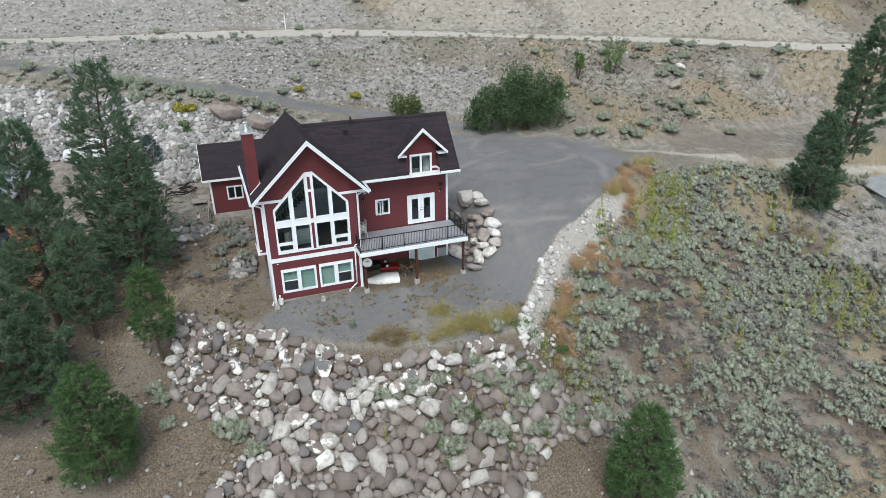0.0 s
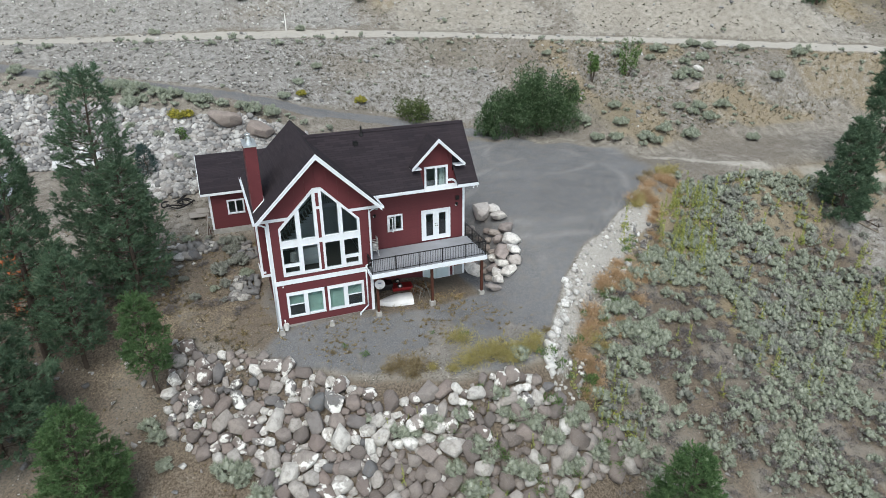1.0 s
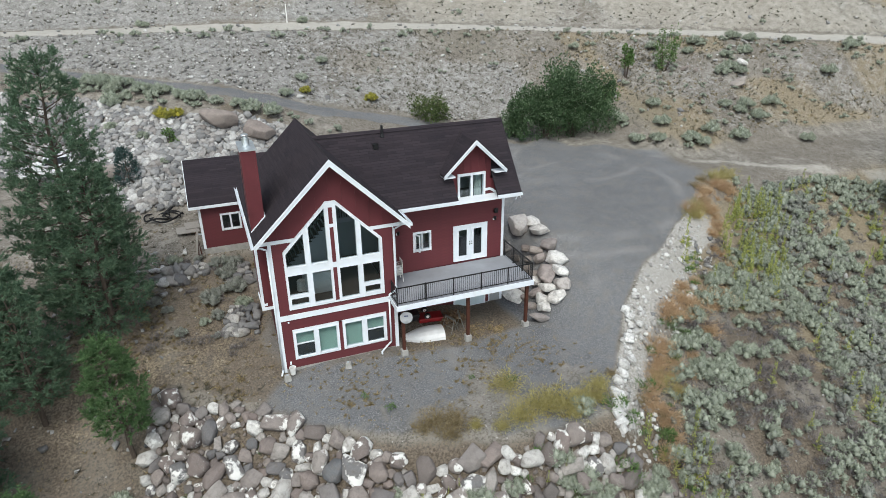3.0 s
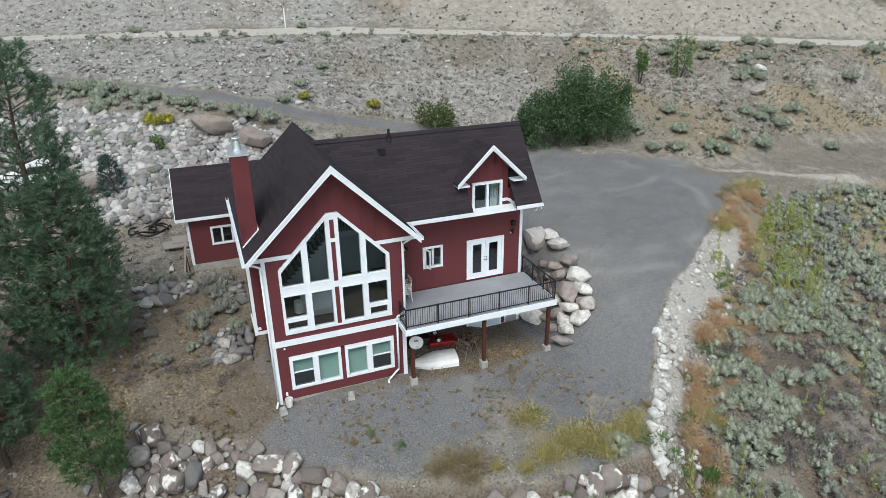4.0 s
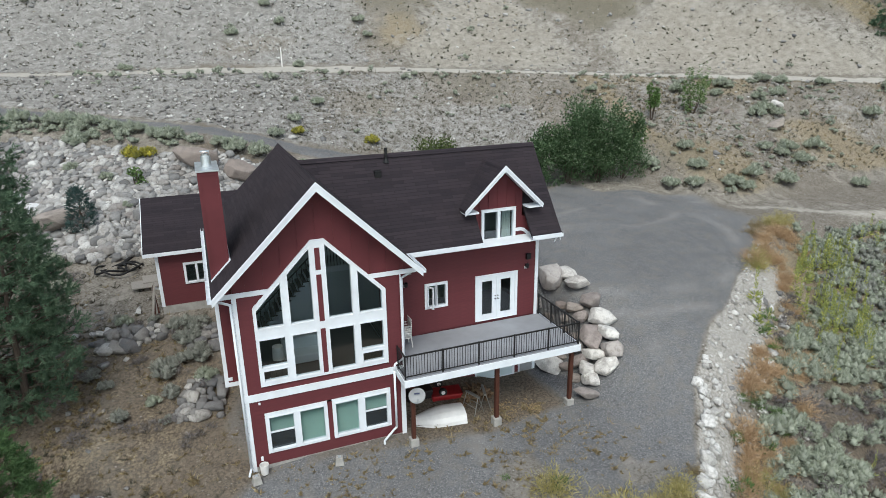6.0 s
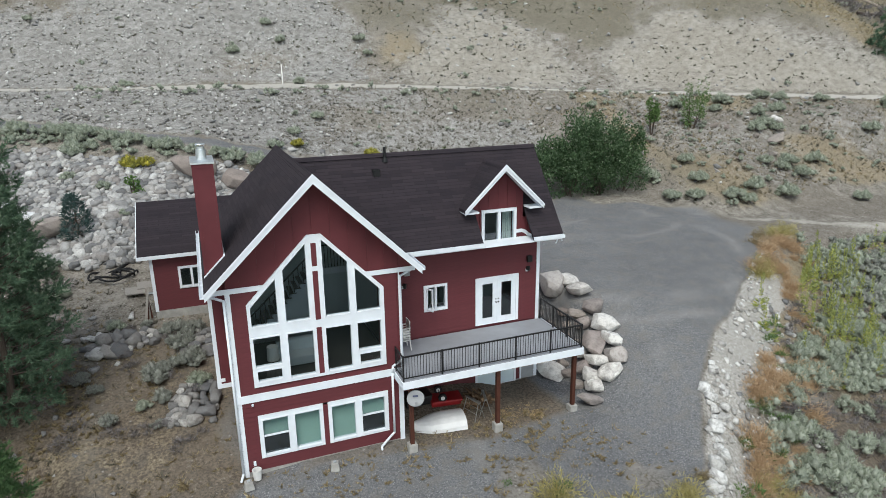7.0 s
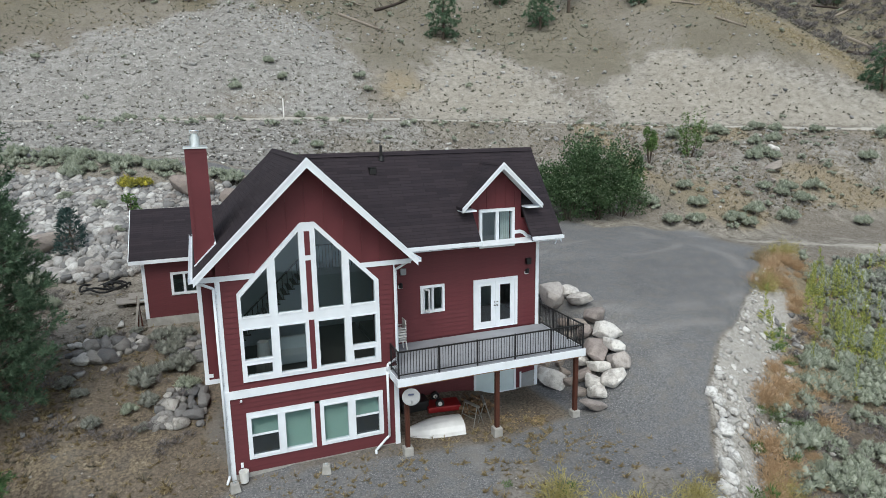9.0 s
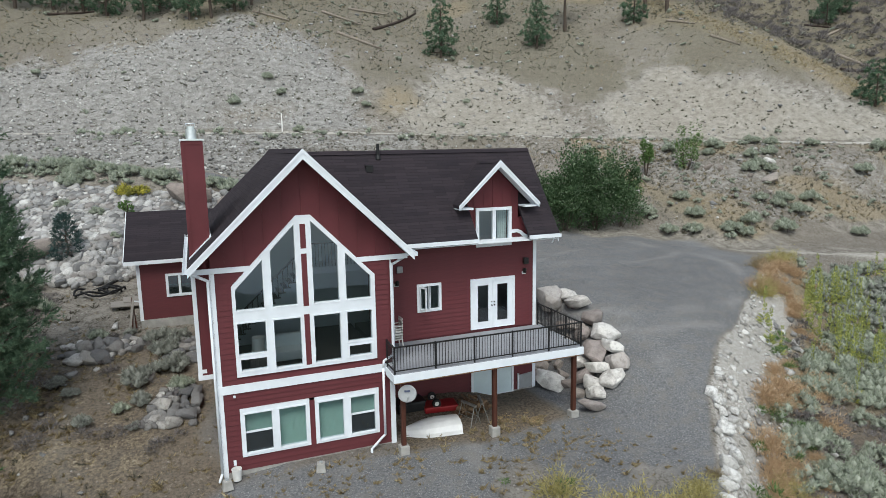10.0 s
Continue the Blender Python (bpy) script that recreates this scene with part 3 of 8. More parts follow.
    ls.new(c, b.inputs["Base Color"])
    h = calc(ns, ls, "ADD", calc(ns, ls, "MULTIPLY", fine, 0.8), calc(ns, ls, "MULTIPLY", grit, 0.35))
    bump(ns, ls, b, h, 0.7, 0.12)
    return m


land = build_ground()

# unseen water sheet added in the valley so the windows mirror bluish sky
water_m, wns, wls, wb = nodes_of("reflecting_water", 0.12, 0.5)
wb.inputs["Base Color"].default_value = (0.03, 0.055, 0.075, 1)
bump(wns, wls, wb, noise_at(wns, wls, 0.15, 4), 0.25, 0.4)
wme = bpy.data.meshes.new("water")
wme.from_pydata([(-900, -1400, -77.5), (900, -1400, -77.5), (900, -370, -77.5), (-900, -370, -77.5)], [], [(0, 1, 2, 3)])
wme.materials.append(water_m)
tagged(new("water", wme), "unseen water sheet added for bluish window reflections", "water", kind="structure")

# ---------------------------------------------------------------- house
W = 5.8                       # width of the gabled bay
BX = W / 2                    # its ridge line
MX1, MY = 12.88, 2.335        # main wall
RIDGE, BSL, BEX = 10.5, 0.98, 3.56
MRY, MRZ, MEY, MEZ = 4.11, 10.38, 1.375, 6.95
MRX, MBY = 13.46, 6.85     # end and back edge of the main roof
MSL = (MRZ - MEZ) / (MRY - MEY)
FLOOR = 3.0                   # main floor


def bay_h(x, y):
    return RIDGE - BSL * abs(x - BX)


def main_h(x, y):
    return MRZ - MSL * abs(y - MRY)


house = thing("house", "two-storey barn-red gabled house with white trim and dark shingle roof", "house", pose(0, 0, 0))


def hpart(name, bm, mat, label="", parent=None, smooth=False):
    return part(name, bm, mat, parent or house, label, smooth)


BIGWIN = [(0.57, 3.27), (5.23, 3.27), (5.23, 6.26), (3.15, 8.405), (2.68, 8.405), (0.57, 6.26)]
LOWWIN = [(0.57, 0.525), (5.235, 0.525), (5.235, 2.185), (0.57, 2.185)]


def rect(x0, x1, z0, z1):
    return [(x0, z0), (x1, z0), (x1, z1), (x0, z1)]


# --- wall cores with openings
bm = bmesh.new()
prism(bm, [(0, -0.3), (W, -0.3), (W, 7.45), (BX, 10.3), (0, 7.45)], 0.02, 0.2, [BIGWIN, LOWWIN])
hpart("wall", bm, REDP, "red front gable wall")
SMALL, FRENCH, DORM, LDOOR = (7.557, 8.583, 4.055, 5.19), (9.857, 11.884, 3.06, 5.177), (10.131, 11.727, 6.477, 8.062), (9.86, 11.84, 0.1, 2.2)
DCX = 10.92                   # dormer's ridge line
bm = bmesh.new()
prism(bm, [(W + 0.01, -0.3), (MX1, -0.3), (MX1, 7.6), (12.05, 7.6), (12.05, 8.68), (DCX, 9.76), (9.79, 8.68), (9.79, 7.6), (W + 0.01, 7.6)], MY + 0.02, MY + 0.2, [rect(*SMALL), rect(*FRENCH), rect(*DORM), rect(*LDOOR)])
hpart("wall", bm, REDP, "red wall over the deck")
bm = bmesh.new()
box(bm, 0.0, 0.18, 0.2, 9.48, -0.3, 7.4)
hpart("wall", bm, REDP)
bm = bmesh.new()
box(bm, W - 0.18, W, 0.2, MY + 0.02, -0.3, 7.4)
hpart("wall", bm, REDP)
bm = bmesh.new()
vs = [(MX1 - 0.18, MY + 0.2, -0.3), (MX1 - 0.18, 5.95, -0.3), (MX1 - 0.18, 5.95, 7.85), (MX1 - 0.18, MRY, 10.1), (MX1 - 0.18, MY + 0.2, 7.85)]
f = bm.faces.new([bm.verts.new(v) for v in vs])
g = bmesh.ops.extrude_face_region(bm, geom=[f])
bmesh.ops.translate(bm, vec=(0.18, 0, 0), verts=[v for v in g["geom"] if isinstance(v, bmesh.types.BMVert)])
bmesh.ops.recalc_face_normals(bm, faces=bm.faces)
hpart("wall", bm, REDP, "red end gable wall")
bm = bmesh.new()
box(bm, W, MX1 - 0.18, 5.77, 5.95, 0, 7.7)
hpart("wall", bm, REDP)
bm = bmesh.new()
prism(bm, [(0.18, -0.3), (W, -0.3), (W, 7.45), (BX, 10.3), (0.18, 7.45)], 7.5, 7.68)
hpart("wall", bm, REDP)
# foundation
hpart("foundation", box_bm(0.03, W - 0.03, -0.012, 0.015, -0.45, 0.06), CONCRETE, "low grey concrete footing")
hpart("foundation", box_bm(W + 0.03, MX1 - 0.03, MY - 0.012, MY + 0.015, -0.3, 0.16), CONCRETE, "low grey concrete footing")

# --- roof
bm = bmesh.new()
slope_slab(bm, [(BX, -0.68), (BX, 8.16), (BX - BEX, 8.16), (BX - BEX, -0.68)], bay_h, 0.16)
slope_uv(bm)
roof = hpart("roof", bm, SHINGLE, "dark brown shingle roof")
bm = bmesh.new()
slope_slab(bm, [(BX, -0.68), (BX + BEX, -0.68), (BX + BEX, 1.75), (BX, 4.6)], bay_h, 0.16)
slope_uv(bm)
hpart("roof", bm, SHINGLE)
bm = bmesh.new()
slope_slab(bm, [(BX, 3.8), (BX + BEX, 6.6), (BX + BEX, 8.16), (BX, 8.16)], bay_h, 0.16)
slope_uv(bm)
hpart("roof", bm, SHINGLE)
bm = bmesh.new()
slope_slab(bm, [(BX + 0.05, MRY), (MRX, MRY), (MRX, MEY), (12.05, MEY), (12.05, MY + 0.05), (9.8, MY + 0.05), (9.8, MEY), (6.1, MEY)], main_h, 0.16)
slope_uv(bm)
hpart("roof", bm, SHINGLE)
bm = bmesh.new()
slope_slab(bm, [(BX + 0.05, MRY), (6.0, MBY), (MRX, MBY), (MRX, MRY)], main_h, 0.16)
slope_uv(bm)
hpart("roof", bm, SHINGLE)


def dorm_h(x, y):
    return 9.945 - 0.967 * abs(x - DCX)


bm = bmesh.new()
slope_slab(bm, [(DCX, 1.74), (DCX, 3.85), (DCX - 1.75, 2.5), (DCX - 1.75, 1.74)], dorm_h, 0.13)
slope_uv(bm)
dormer = hpart("dormer_roof", bm, SHINGLE, "small gabled dormer roof of dark shingles")
bm = bmesh.new()
slope_slab(bm, [(DCX, 1.74), (DCX + 1.75, 1.74), (DCX + 1.75, 2.5), (DCX, 3.85)], dorm_h, 0.13)
slope_uv(bm)
hpart("dormer_roof", bm, SHINGLE)
# ridge caps
bm = bmesh.new()
for a, c in (((BX, -0.68, RIDGE), (BX, 8.16, RIDGE)), ((BX, MRY, MRZ), (MRX, MRY, MRZ)), ((DCX, 1.74, 9.945), (DCX, 3.8, 9.945))):
    a, c = Vector(a), Vector(c)
    along = (c - a).normalized()
    side = along.cross(Vector((0, 0, 1)))
    for s in (1, -1):
        p = [a + Vector((0, 0, 0.03)), c + Vector((0, 0, 0.03)), c + side * s * 0.15 + Vector((0, 0, -0.12)), a + side * s * 0.15 + Vector((0, 0, -0.12))]
        f = bm.faces.new([bm.verts.new(v) for v in p])
bmesh.ops.recalc_face_normals(bm, faces=bm.faces)
slope_uv(bm)
hpart("ridge_cap", bm, SHINGLE)


def gable_fascia(cx, apex, slope, half, y, depth=0.24, thick=0.05, mat=WHITE):
    """Two white rake boards with a shadow board behind the drip edge."""
    for s in (-1, 1):
        bm = bmesh.new()
        pts = [(cx, apex), (cx + s * half, apex - slope * half), (cx + s * half, apex - slope * half - depth), (cx, apex - depth * 1.25)]
        prism(bm, pts if s > 0 else pts[::-1], y - thick, y)
        bd = hpart("rake_board", bm, mat)
        bm = bmesh.new()
        pts = [(cx, apex + 0.02), (cx + s * (half + 0.02), apex + 0.02 - slope * (half + 0.02)), (cx + s * (half + 0.02), apex - slope * half - 0.09), (cx, apex - 0.10)]
        prism(bm, pts if s > 0 else pts[::-1], y - thick - 0.025, y - thick - 0.001)
        part("drip_edge", bm, mat, bd)


gable_fascia(BX, RIDGE, BSL, BEX, -0.68)
gable_fascia(DCX, 9.945, 0.967, 1.76, 1.74, 0.19)
# main end rake
for y0, y1 in ((MEY, MRY), (MBY, MRY)):
    bm = bmesh.new()
    vs = [(MRX - 0.08, y0 + (0.02 if y0 < y1 else -0.02), main_h(0, y0) - 0.17), (MRX - 0.08, y1, MRZ - 0.17), (MRX - 0.08, y1, MRZ - 0.36), (MRX - 0.08, y0, main_h(0, y0) - 0.3)]
    f = bm.faces.new([bm.verts.new(v) for v in vs])
    g = bmesh.ops.extrude_face_region(bm, geom=[f])
    bmesh.ops.translate(bm, vec=(0.04, 0, 0), verts=[v for v in g["geom"] if isinstance(v, bmesh.types.BMVert)])
    bmesh.ops.recalc_face_normals(bm, faces=bm.faces)
    hpart("rake_board", bm, WHITE)


def gutter(x0, x1, y0, y1, z):
    """White box gutter with an open trough along an eave."""
    bm = bmesh.new()
    if x1 - x0 > y1 - y0:
        box(bm, x0, x1, y0, y1, z - 0.13, z - 0.11)
        box(bm, x0, x1, y0, y0 + 0.015, z - 0.11, z + 0.01)
        box(bm, x0, x1, y1 - 0.015, y1, z - 0.11, z + 0.01)
    else:
        box(bm, x0, x1, y0, y1, z - 0.13, z - 0.11)
        box(bm, x0, x0 + 0.015, y0, y1, z - 0.11, z + 0.01)
        box(bm, x1 - 0.015, x1, y0, y1, z - 0.11, z + 0.01)
    return hpart("gutter", bm, WHITE)


gutter(6.5, 9.8, MEY - 0.13, MEY, MEZ)
gutter(12.05, MRX, MEY - 0.13, MEY, MEZ)
gutter(BX - BEX - 0.13, BX - BEX, -0.68, 8.16, bay_h(BX - BEX, 0))
gutter(BX + BEX, BX + BEX + 0.13, -0.68, 1.2, bay_h(BX - BEX, 0))
# eave brackets showing along the left gutter
for i in range(21):
    y = -0.4 + 0.4 * i
    hpart("gutter_hanger", box_bm(BX - BEX - 0.12, BX - BEX + 0.01, y, y + 0.03, 7.0, 7.015), WHITE)
# soffits
hpart("soffit", box_bm(6.45, MRX - 0.1, MEY, MY, MEZ - 0.2, MEZ - 0.17), WHITE)
bm = bmesh.new()
slope_slab(bm, [(BX, -0.678), (BX, 0), (BX - BEX, 0), (BX - BEX, -0.678)], lambda x, y: bay_h(x, y) - 0.163, 0.02)
hpart("soffit", bm, WHITE)
bm = bmesh.new()
slope_slab(bm, [(BX, -0.678), (BX + BEX, -0.678), (BX + BEX, 0), (BX, 0)], lambda x, y: bay_h(x, y) - 0.163, 0.02)
hpart("soffit", bm, WHITE)

for sgn in (-1, 1):
    bm = bmesh.new()
    slope_slab(bm, [(DCX, 1.742), (DCX, MY), (DCX + sgn * 1.75, MY), (DCX + sgn * 1.75, 1.742)], lambda x, y: dorm_h(x, y) - 0.133, 0.015)
    hpart("soffit", bm, WHITE)
    x0, x1 = sorted((DCX + sgn * 1.13, DCX + sgn * 1.72))
    hpart("eave_return", box_bm(x0, x1, 1.78, MY - 0.02, 8.07, 8.14), WHITE)


def board(x0, x1, z0, z1, y, thick=0.03, name="trim_board", label=""):
    return hpart(name, box_bm(x0, x1, y - thick, y, z0, z1), WHITE, label)


# --- trim of the bay
board(-0.02, 0.1, -0.12, 6.71, -0.012, name="corner_board")
board(W - 0.13, W + 0.02, -0.05, 2.72, -0.012, name="corner_board")
board(W - 0.02, W + 0.02, 3.04, 6.71, -0.012, name="corner_board")
hpart("corner_board", box_bm(-0.05, -0.022, -0.04, 0.1, -0.12, 6.71), WHITE)
hpart("corner_board", box_bm(W + 0.022, W + 0.05, -0.04, 0.1, -0.05, 6.6), WHITE)
hpart("wall_return", prism(bmesh.new(), [(W + 0.005, 6.9), (6.36, 6.9), (W + 0.005, 7.44)], 0.0, 0.16), REDP, "red infill under the eave")
board(-0.06, W + 0.06, 2.75, 3.03, -0.03, 0.035, label="broad white band board")
for x0, x1 in ((-0.5, 1.16), (4.64, W + 0.62)):
    board(x0, x1, 6.72, 6.89, -0.03, 0.03)
board(MX1 - 0.13, MX1 + 0.02, 0.15, 6.75, MY - 0.012, name="corner_board")
board(W + 0.02, 9.8, 6.68, 6.78, MY - 0.012)
ARCH = [(11.72, 6.97), (11.98, 6.98), (12.12, 6.92), (12.25, 6.8), (12.42, 6.74), (MX1 + 0.02, 6.73), (MX1 + 0.02, 6.83), (12.48, 6.84), (12.32, 6.92), (12.18, 7.05), (12.0, 7.12), (11.72, 7.11)]
hpart("trim_board", prism(bmesh.new(), ARCH, MY - 0.05, MY - 0.014), WHITE, "white trim board stepping up beside the dormer")


def span(poly, z):
    """Where a level line at z crosses a closed outline in x, z."""
    xs = []
    for (x0, z0), (x1, z1) in zip(poly, poly[1:] + poly[:1]):
        if (z0 <= z) != (z1 <= z):
            xs.append(x0 + (x1 - x0) * (z - z0) / (z1 - z0))
    return (min(xs), max(xs)) if xs else None


board_mesh = {}


def siding(x0, x1, z0, z1, y, gaps, lap=0.178):
    """Lap boards, each one wedge-shaped plank between the openings."""
    z = z0
    while z < z1 - 0.02:
        top = min(z + lap, z1)
        runs = [(x0, x1)]
        for poly in gaps:
            s = span(poly, (z + top) / 2)
            if s:
                runs = [r for a, b in runs for r in ((a, min(b, s[0])), (max(a, s[1]), b)) if r[1] - r[0] > 0.04]
        for a, b in runs:
            key = (round(b - a, 2), round(top - z, 3))
            if key not in board_mesh:
                me = bpy.data.meshes.new("siding_board")
                w, h = key
                me.from_pydata([(0, -0.026, 0), (w, -0.026, 0), (w, 0.012, 0), (0, 0.012, 0), (0, -0.004, h), (w, -0.004, h), (w, 0.012, h), (0, 0.012, h)], [], [(0, 3, 2, 1), (4, 5, 6, 7), (0, 1, 5, 4), (1, 2, 6, 5), (2, 3, 7, 6), (3, 0, 4, 7)])
                me.materials.append(RED)
                board_mesh[key] = me
            ob = new("siding_board", board_mesh[key])
            ob.location = (a, y, z)
            ob.parent = house
        z = top


siding(0.1, W - 0.1, 0.06, 2.76, 0.0, [LOWWIN])
siding(0.1, W - 0.1, 3.02, 6.75, 0.0, [BIGWIN])
siding(W + 0.05, MX1 - 0.1, 0.16, 2.72, MY, [rect(*LDOOR)])
siding(W + 0.05, MX1 - 0.1, 3.0, 6.75, MY, [rect(*SMALL), rect(*FRENCH), rect(10.131, 11.727, 6.477, 8)])
# board-and-batten gable
for i in range(-5, 6):
    x = BX + 0.30 + 0.61 * i - 0.3
    zt = bay_h(x, 0) - 0.3
    zb = 6.87
    for (xa, za), (xb, zb2) in zip(BIGWIN[2:5], BIGWIN[3:6]):
        lo, hi = sorted((xa, xb))
        if lo <= x <= hi:
            zb = max(zb, za + (zb2 - za) * (x - xa) / (xb - xa) + 0.04)
    if zt - zb > 0.15:
        hpart("batten", box_bm(x - 0.03, x + 0.03, -0.012, 0.022, zb, zt), REDP)
for i in (-2, -1, 0, 1, 2):
    x = DCX + 0.42 * i
    hpart("batten", box_bm(x - 0.025, x + 0.025, MY - 0.006, MY + 0.022, 8.08 if abs(x - DCX) < 0.82 else 7.5, dorm_h(x, 0) - 0.15), REDP)

# --- windows


def window(name, outer, panes, y, trim=0.11, depth=0.13, label="", thin=False):
    """One window unit: trim ring, deep frame, one glass pane each."""
    fr = hpart(name, prism(bmesh.new(), outer, y - 0.045, y + 0.012, panes), WHITE, label)
    back = prism(bmesh.new(), outer, y + 0.02, y + depth, panes)
    part("window_frame", back, WHITE, fr)
    for p in panes:
        bm = bmesh.new()
        bm.faces.new([bm.verts.new((x, y + 0.05, z)) for x, z in p])
        pane = part("pane", bm, GLASS, fr)
        pane.visible_shadow = not thin
        cx, cz = sum(q[0] for q in p) / len(p), sum(q[1] for q in p) / len(p)
        wide = [(x + math.copysign(0.05, x - cx), z + math.copysign(0.05, z - cz)) for x, z in p]
        part("sash", prism(bmesh.new(), wide, y - 0.062, y - 0.047, [p]), WHITE, fr)
    return fr


def slant(x):
    """Underside of the sloped head of the tall window."""
    return 8.405 - (abs(x - 2.915) - 0.235) * 2.145 / 2.085 - 0.2


UP = 5.47
big_panes = [
    rect(0.72, 1.53, 3.46, 3.84), rect(0.68, 1.55, 4.0, 5.04), rect(1.81, 2.67, 3.41, 5.04),
    rect(3.11, 3.99, 3.41, 5.04), rect(4.27, 5.04, 3.46, 3.84), rect(4.23, 5.08, 4.0, 5.04),
    [(0.68, UP), (1.55, UP), (1.55, slant(1.55)), (0.68, slant(0.68))],
    [(1.81, UP), (2.60, UP), (2.60, slant(2.60)), (1.81, slant(1.81))],
    [(3.14, UP), (3.99, UP), (3.99, slant(3.99)), (3.14, slant(3.14))],
    [(4.23, UP), (5.08, UP), (5.08, slant(5.08)), (4.23, slant(4.23))],
]
window("window", BIGWIN, big_panes, -0.012, thin=True, label="tall white-framed trapezoid gable window")
for z0, z1 in ((3.38, 5.12), (5.40, 7.15), (7.32, 8.12)):
    hpart("accent_panel", box_bm(2.79, 2.97, -0.062, -0.055, z0, z1), REDP, "narrow red panel between the panes")
lw = [rect(0.71, 1.57, 0.635, 1.99), rect(1.81, 2.68, 0.635, 1.99), rect(3.12, 3.97, 0.635, 1.99), rect(4.23, 5.09, 0.635, 1.99)]
window("window", [(0.57, 0.525), (2.81, 0.525), (2.81, 2.185), (0.57, 2.185)], lw[:2], -0.012, thin=True, label="white double window with pale green blinds")
window("window", [(2.99, 0.525), (5.235, 0.525), (5.235, 2.185), (2.99, 2.185)], lw[2:], -0.012, thin=True, label="white double window with pale green blinds")
hpart("accent_panel", box_bm(2.80, 3.0, -0.03, 0.02, 0.5, 2.1), REDP)
for x0, x1 in ((0.71, 1.57), (4.23, 5.1)):
    hpart("window_rail", box_bm(x0, x1, 0.0, 0.045, 1.31, 1.37), WHITE)
    hpart("insect_screen", box_bm(x0, x1, 0.052, 0.058, 0.61, 1.31), SCREEN)
# blinds: one slat after another
for x0, x1, z0 in ((0.7, 1.58, 1.36), (1.8, 2.69, 0.6), (3.11, 3.98, 0.6), (4.22, 5.11, 1.36)):
    bm = bmesh.new()
    z = z0
    while z < 1.98:
        box(bm, x0, x1, -0.02, 0.02, -0.002, 0.002, Matrix.Translation((0, 0.12, z)) @ Matrix.Rotation(radians(55), 4, "X"))
        z += 0.034
    hpart("window_blind", bm, BLIND, "pale green slatted blind")
window("window", rect(SMALL[0], SMALL[1], SMALL[2], SMALL[3]), [rect(7.66, 8.03, 4.16, 5.085), rect(8.11, 8.48, 4.16, 5.085)], MY - 0.012, label="small white window with an open sash")
sash = prism(bmesh.new(), rect(0, 0.36, 0, 0.96), -0.02, 0.02, [rect(0.06, 0.30, 0.06, 0.9)])
bmesh.ops.transform(sash, matrix=Matrix.Translation((7.66, MY - 0.06, 4.14)) @ Matrix.Rotation(radians(-62), 4, "Z"), verts=sash.verts)
hpart("window_sash", sash, WHITE, "white casement sash standing open")
window("window", rect(*DORM), [rect(10.25, 10.87, 6.6, 7.94), rect(10.99, 11.61, 6.6, 7.94)], MY - 0.012, thin=True, label="white dormer window with a pale curtain")
# french doors
fd = hpart("door", prism(bmesh.new(), rect(*FRENCH), MY - 0.06, MY - 0.01, [rect(9.98, 11.76, 3.08, 5.06)]), WHITE, "white French doors with dark glass")
for x0, hx in ((9.985, 10.81), (10.875, 10.93)):
    leaf = part("door_leaf", prism(bmesh.new(), rect(x0, x0 + 0.88, 3.08, 5.055), MY - 0.035, MY + 0.02, [rect(x0 + 0.2, x0 + 0.68, 3.34, 4.88)]), WHITE, fd)
    bm = bmesh.new()
    bm.faces.new([bm.verts.new((x, MY, z)) for x, z in rect(x0 + 0.2, x0 + 0.68, 3.34, 4.88)])
    part("pane", bm, GLASS, leaf)
    bm = bmesh.new()
    rod(bm, (hx, MY - 0.035, 4.02), (hx, MY - 0.09, 4.02), 0.03, sides=8)
    rod(bm, (hx, MY - 0.035, 4.16), (hx, MY - 0.06, 4.16), 0.025, sides=8)
    part("door_knob", bm, BLACK, leaf)
# lower double door
ld = hpart("door", prism(bmesh.new(), rect(*LDOOR), MY - 0.05, MY - 0.01, [rect(9.96, 11.74, 0.14, 2.1)]), WHITE, "pale blue double door under the deck")
for x0 in (9.965, 10.855):
    bm = bmesh.new()
    box(bm, x0, x0 + 0.88, MY - 0.03, MY + 0.02, 0.14, 2.1)
    part("door_leaf", bm, PALEBLUE, ld)

# --- chimney
ch = hpart("chimney", box_bm(-0.55, 0.06, 0.91, 2.65, 3.15, 10.82), REDP, "tall red boxed chimney with metal cap")
for x0, x1 in ((-0.57, -0.47), (0.0, 0.08)):
    part("corner_strip", box_bm(x0, x1, 0.89, 0.909, 7.0, 10.8), REDP, ch)
part("corner_strip", box_bm(-0.47, 0.0, 0.89, 0.909, 10.7, 10.8), REDP, ch)
part("chimney_cap", box_bm(-0.605, 0.12, 0.856, 2.7, 10.82, 10.87), ZINC, ch, "flat galvanised cap")
bm = bmesh.new()
rod(bm, (-0.24, 1.7, 10.86), (-0.24, 1.7, 11.2), 0.165, sides=20)
rod(bm, (-0.24, 1.7, 11.2), (-0.24, 1.7, 11.28), 0.12, sides=20)
rod(bm, (-0.24, 1.7, 11.36), (-0.24, 1.7, 11.385), 0.16, 0.14, sides=20)
for a in range(4):
    rod(bm, (-0.24 + 0.12 * math.cos(a * 1.57), 1.7 + 0.12 * math.sin(a * 1.57), 11.3), (-0.24 + 0.14 * math.cos(a * 1.57), 1.7 + 0.14 * math.sin(a * 1.57), 11.37), 0.012)
part("flue", bm, ZINC, ch, "round metal flue with rain hat")
board(-0.59, -0.46, 3.05, 6.95, 0.9, 0.025, "corner_board")
hpart("trim_board", box_bm(-0.6, 0.0, 0.87, 2.68, 3.02, 3.17), WHITE)
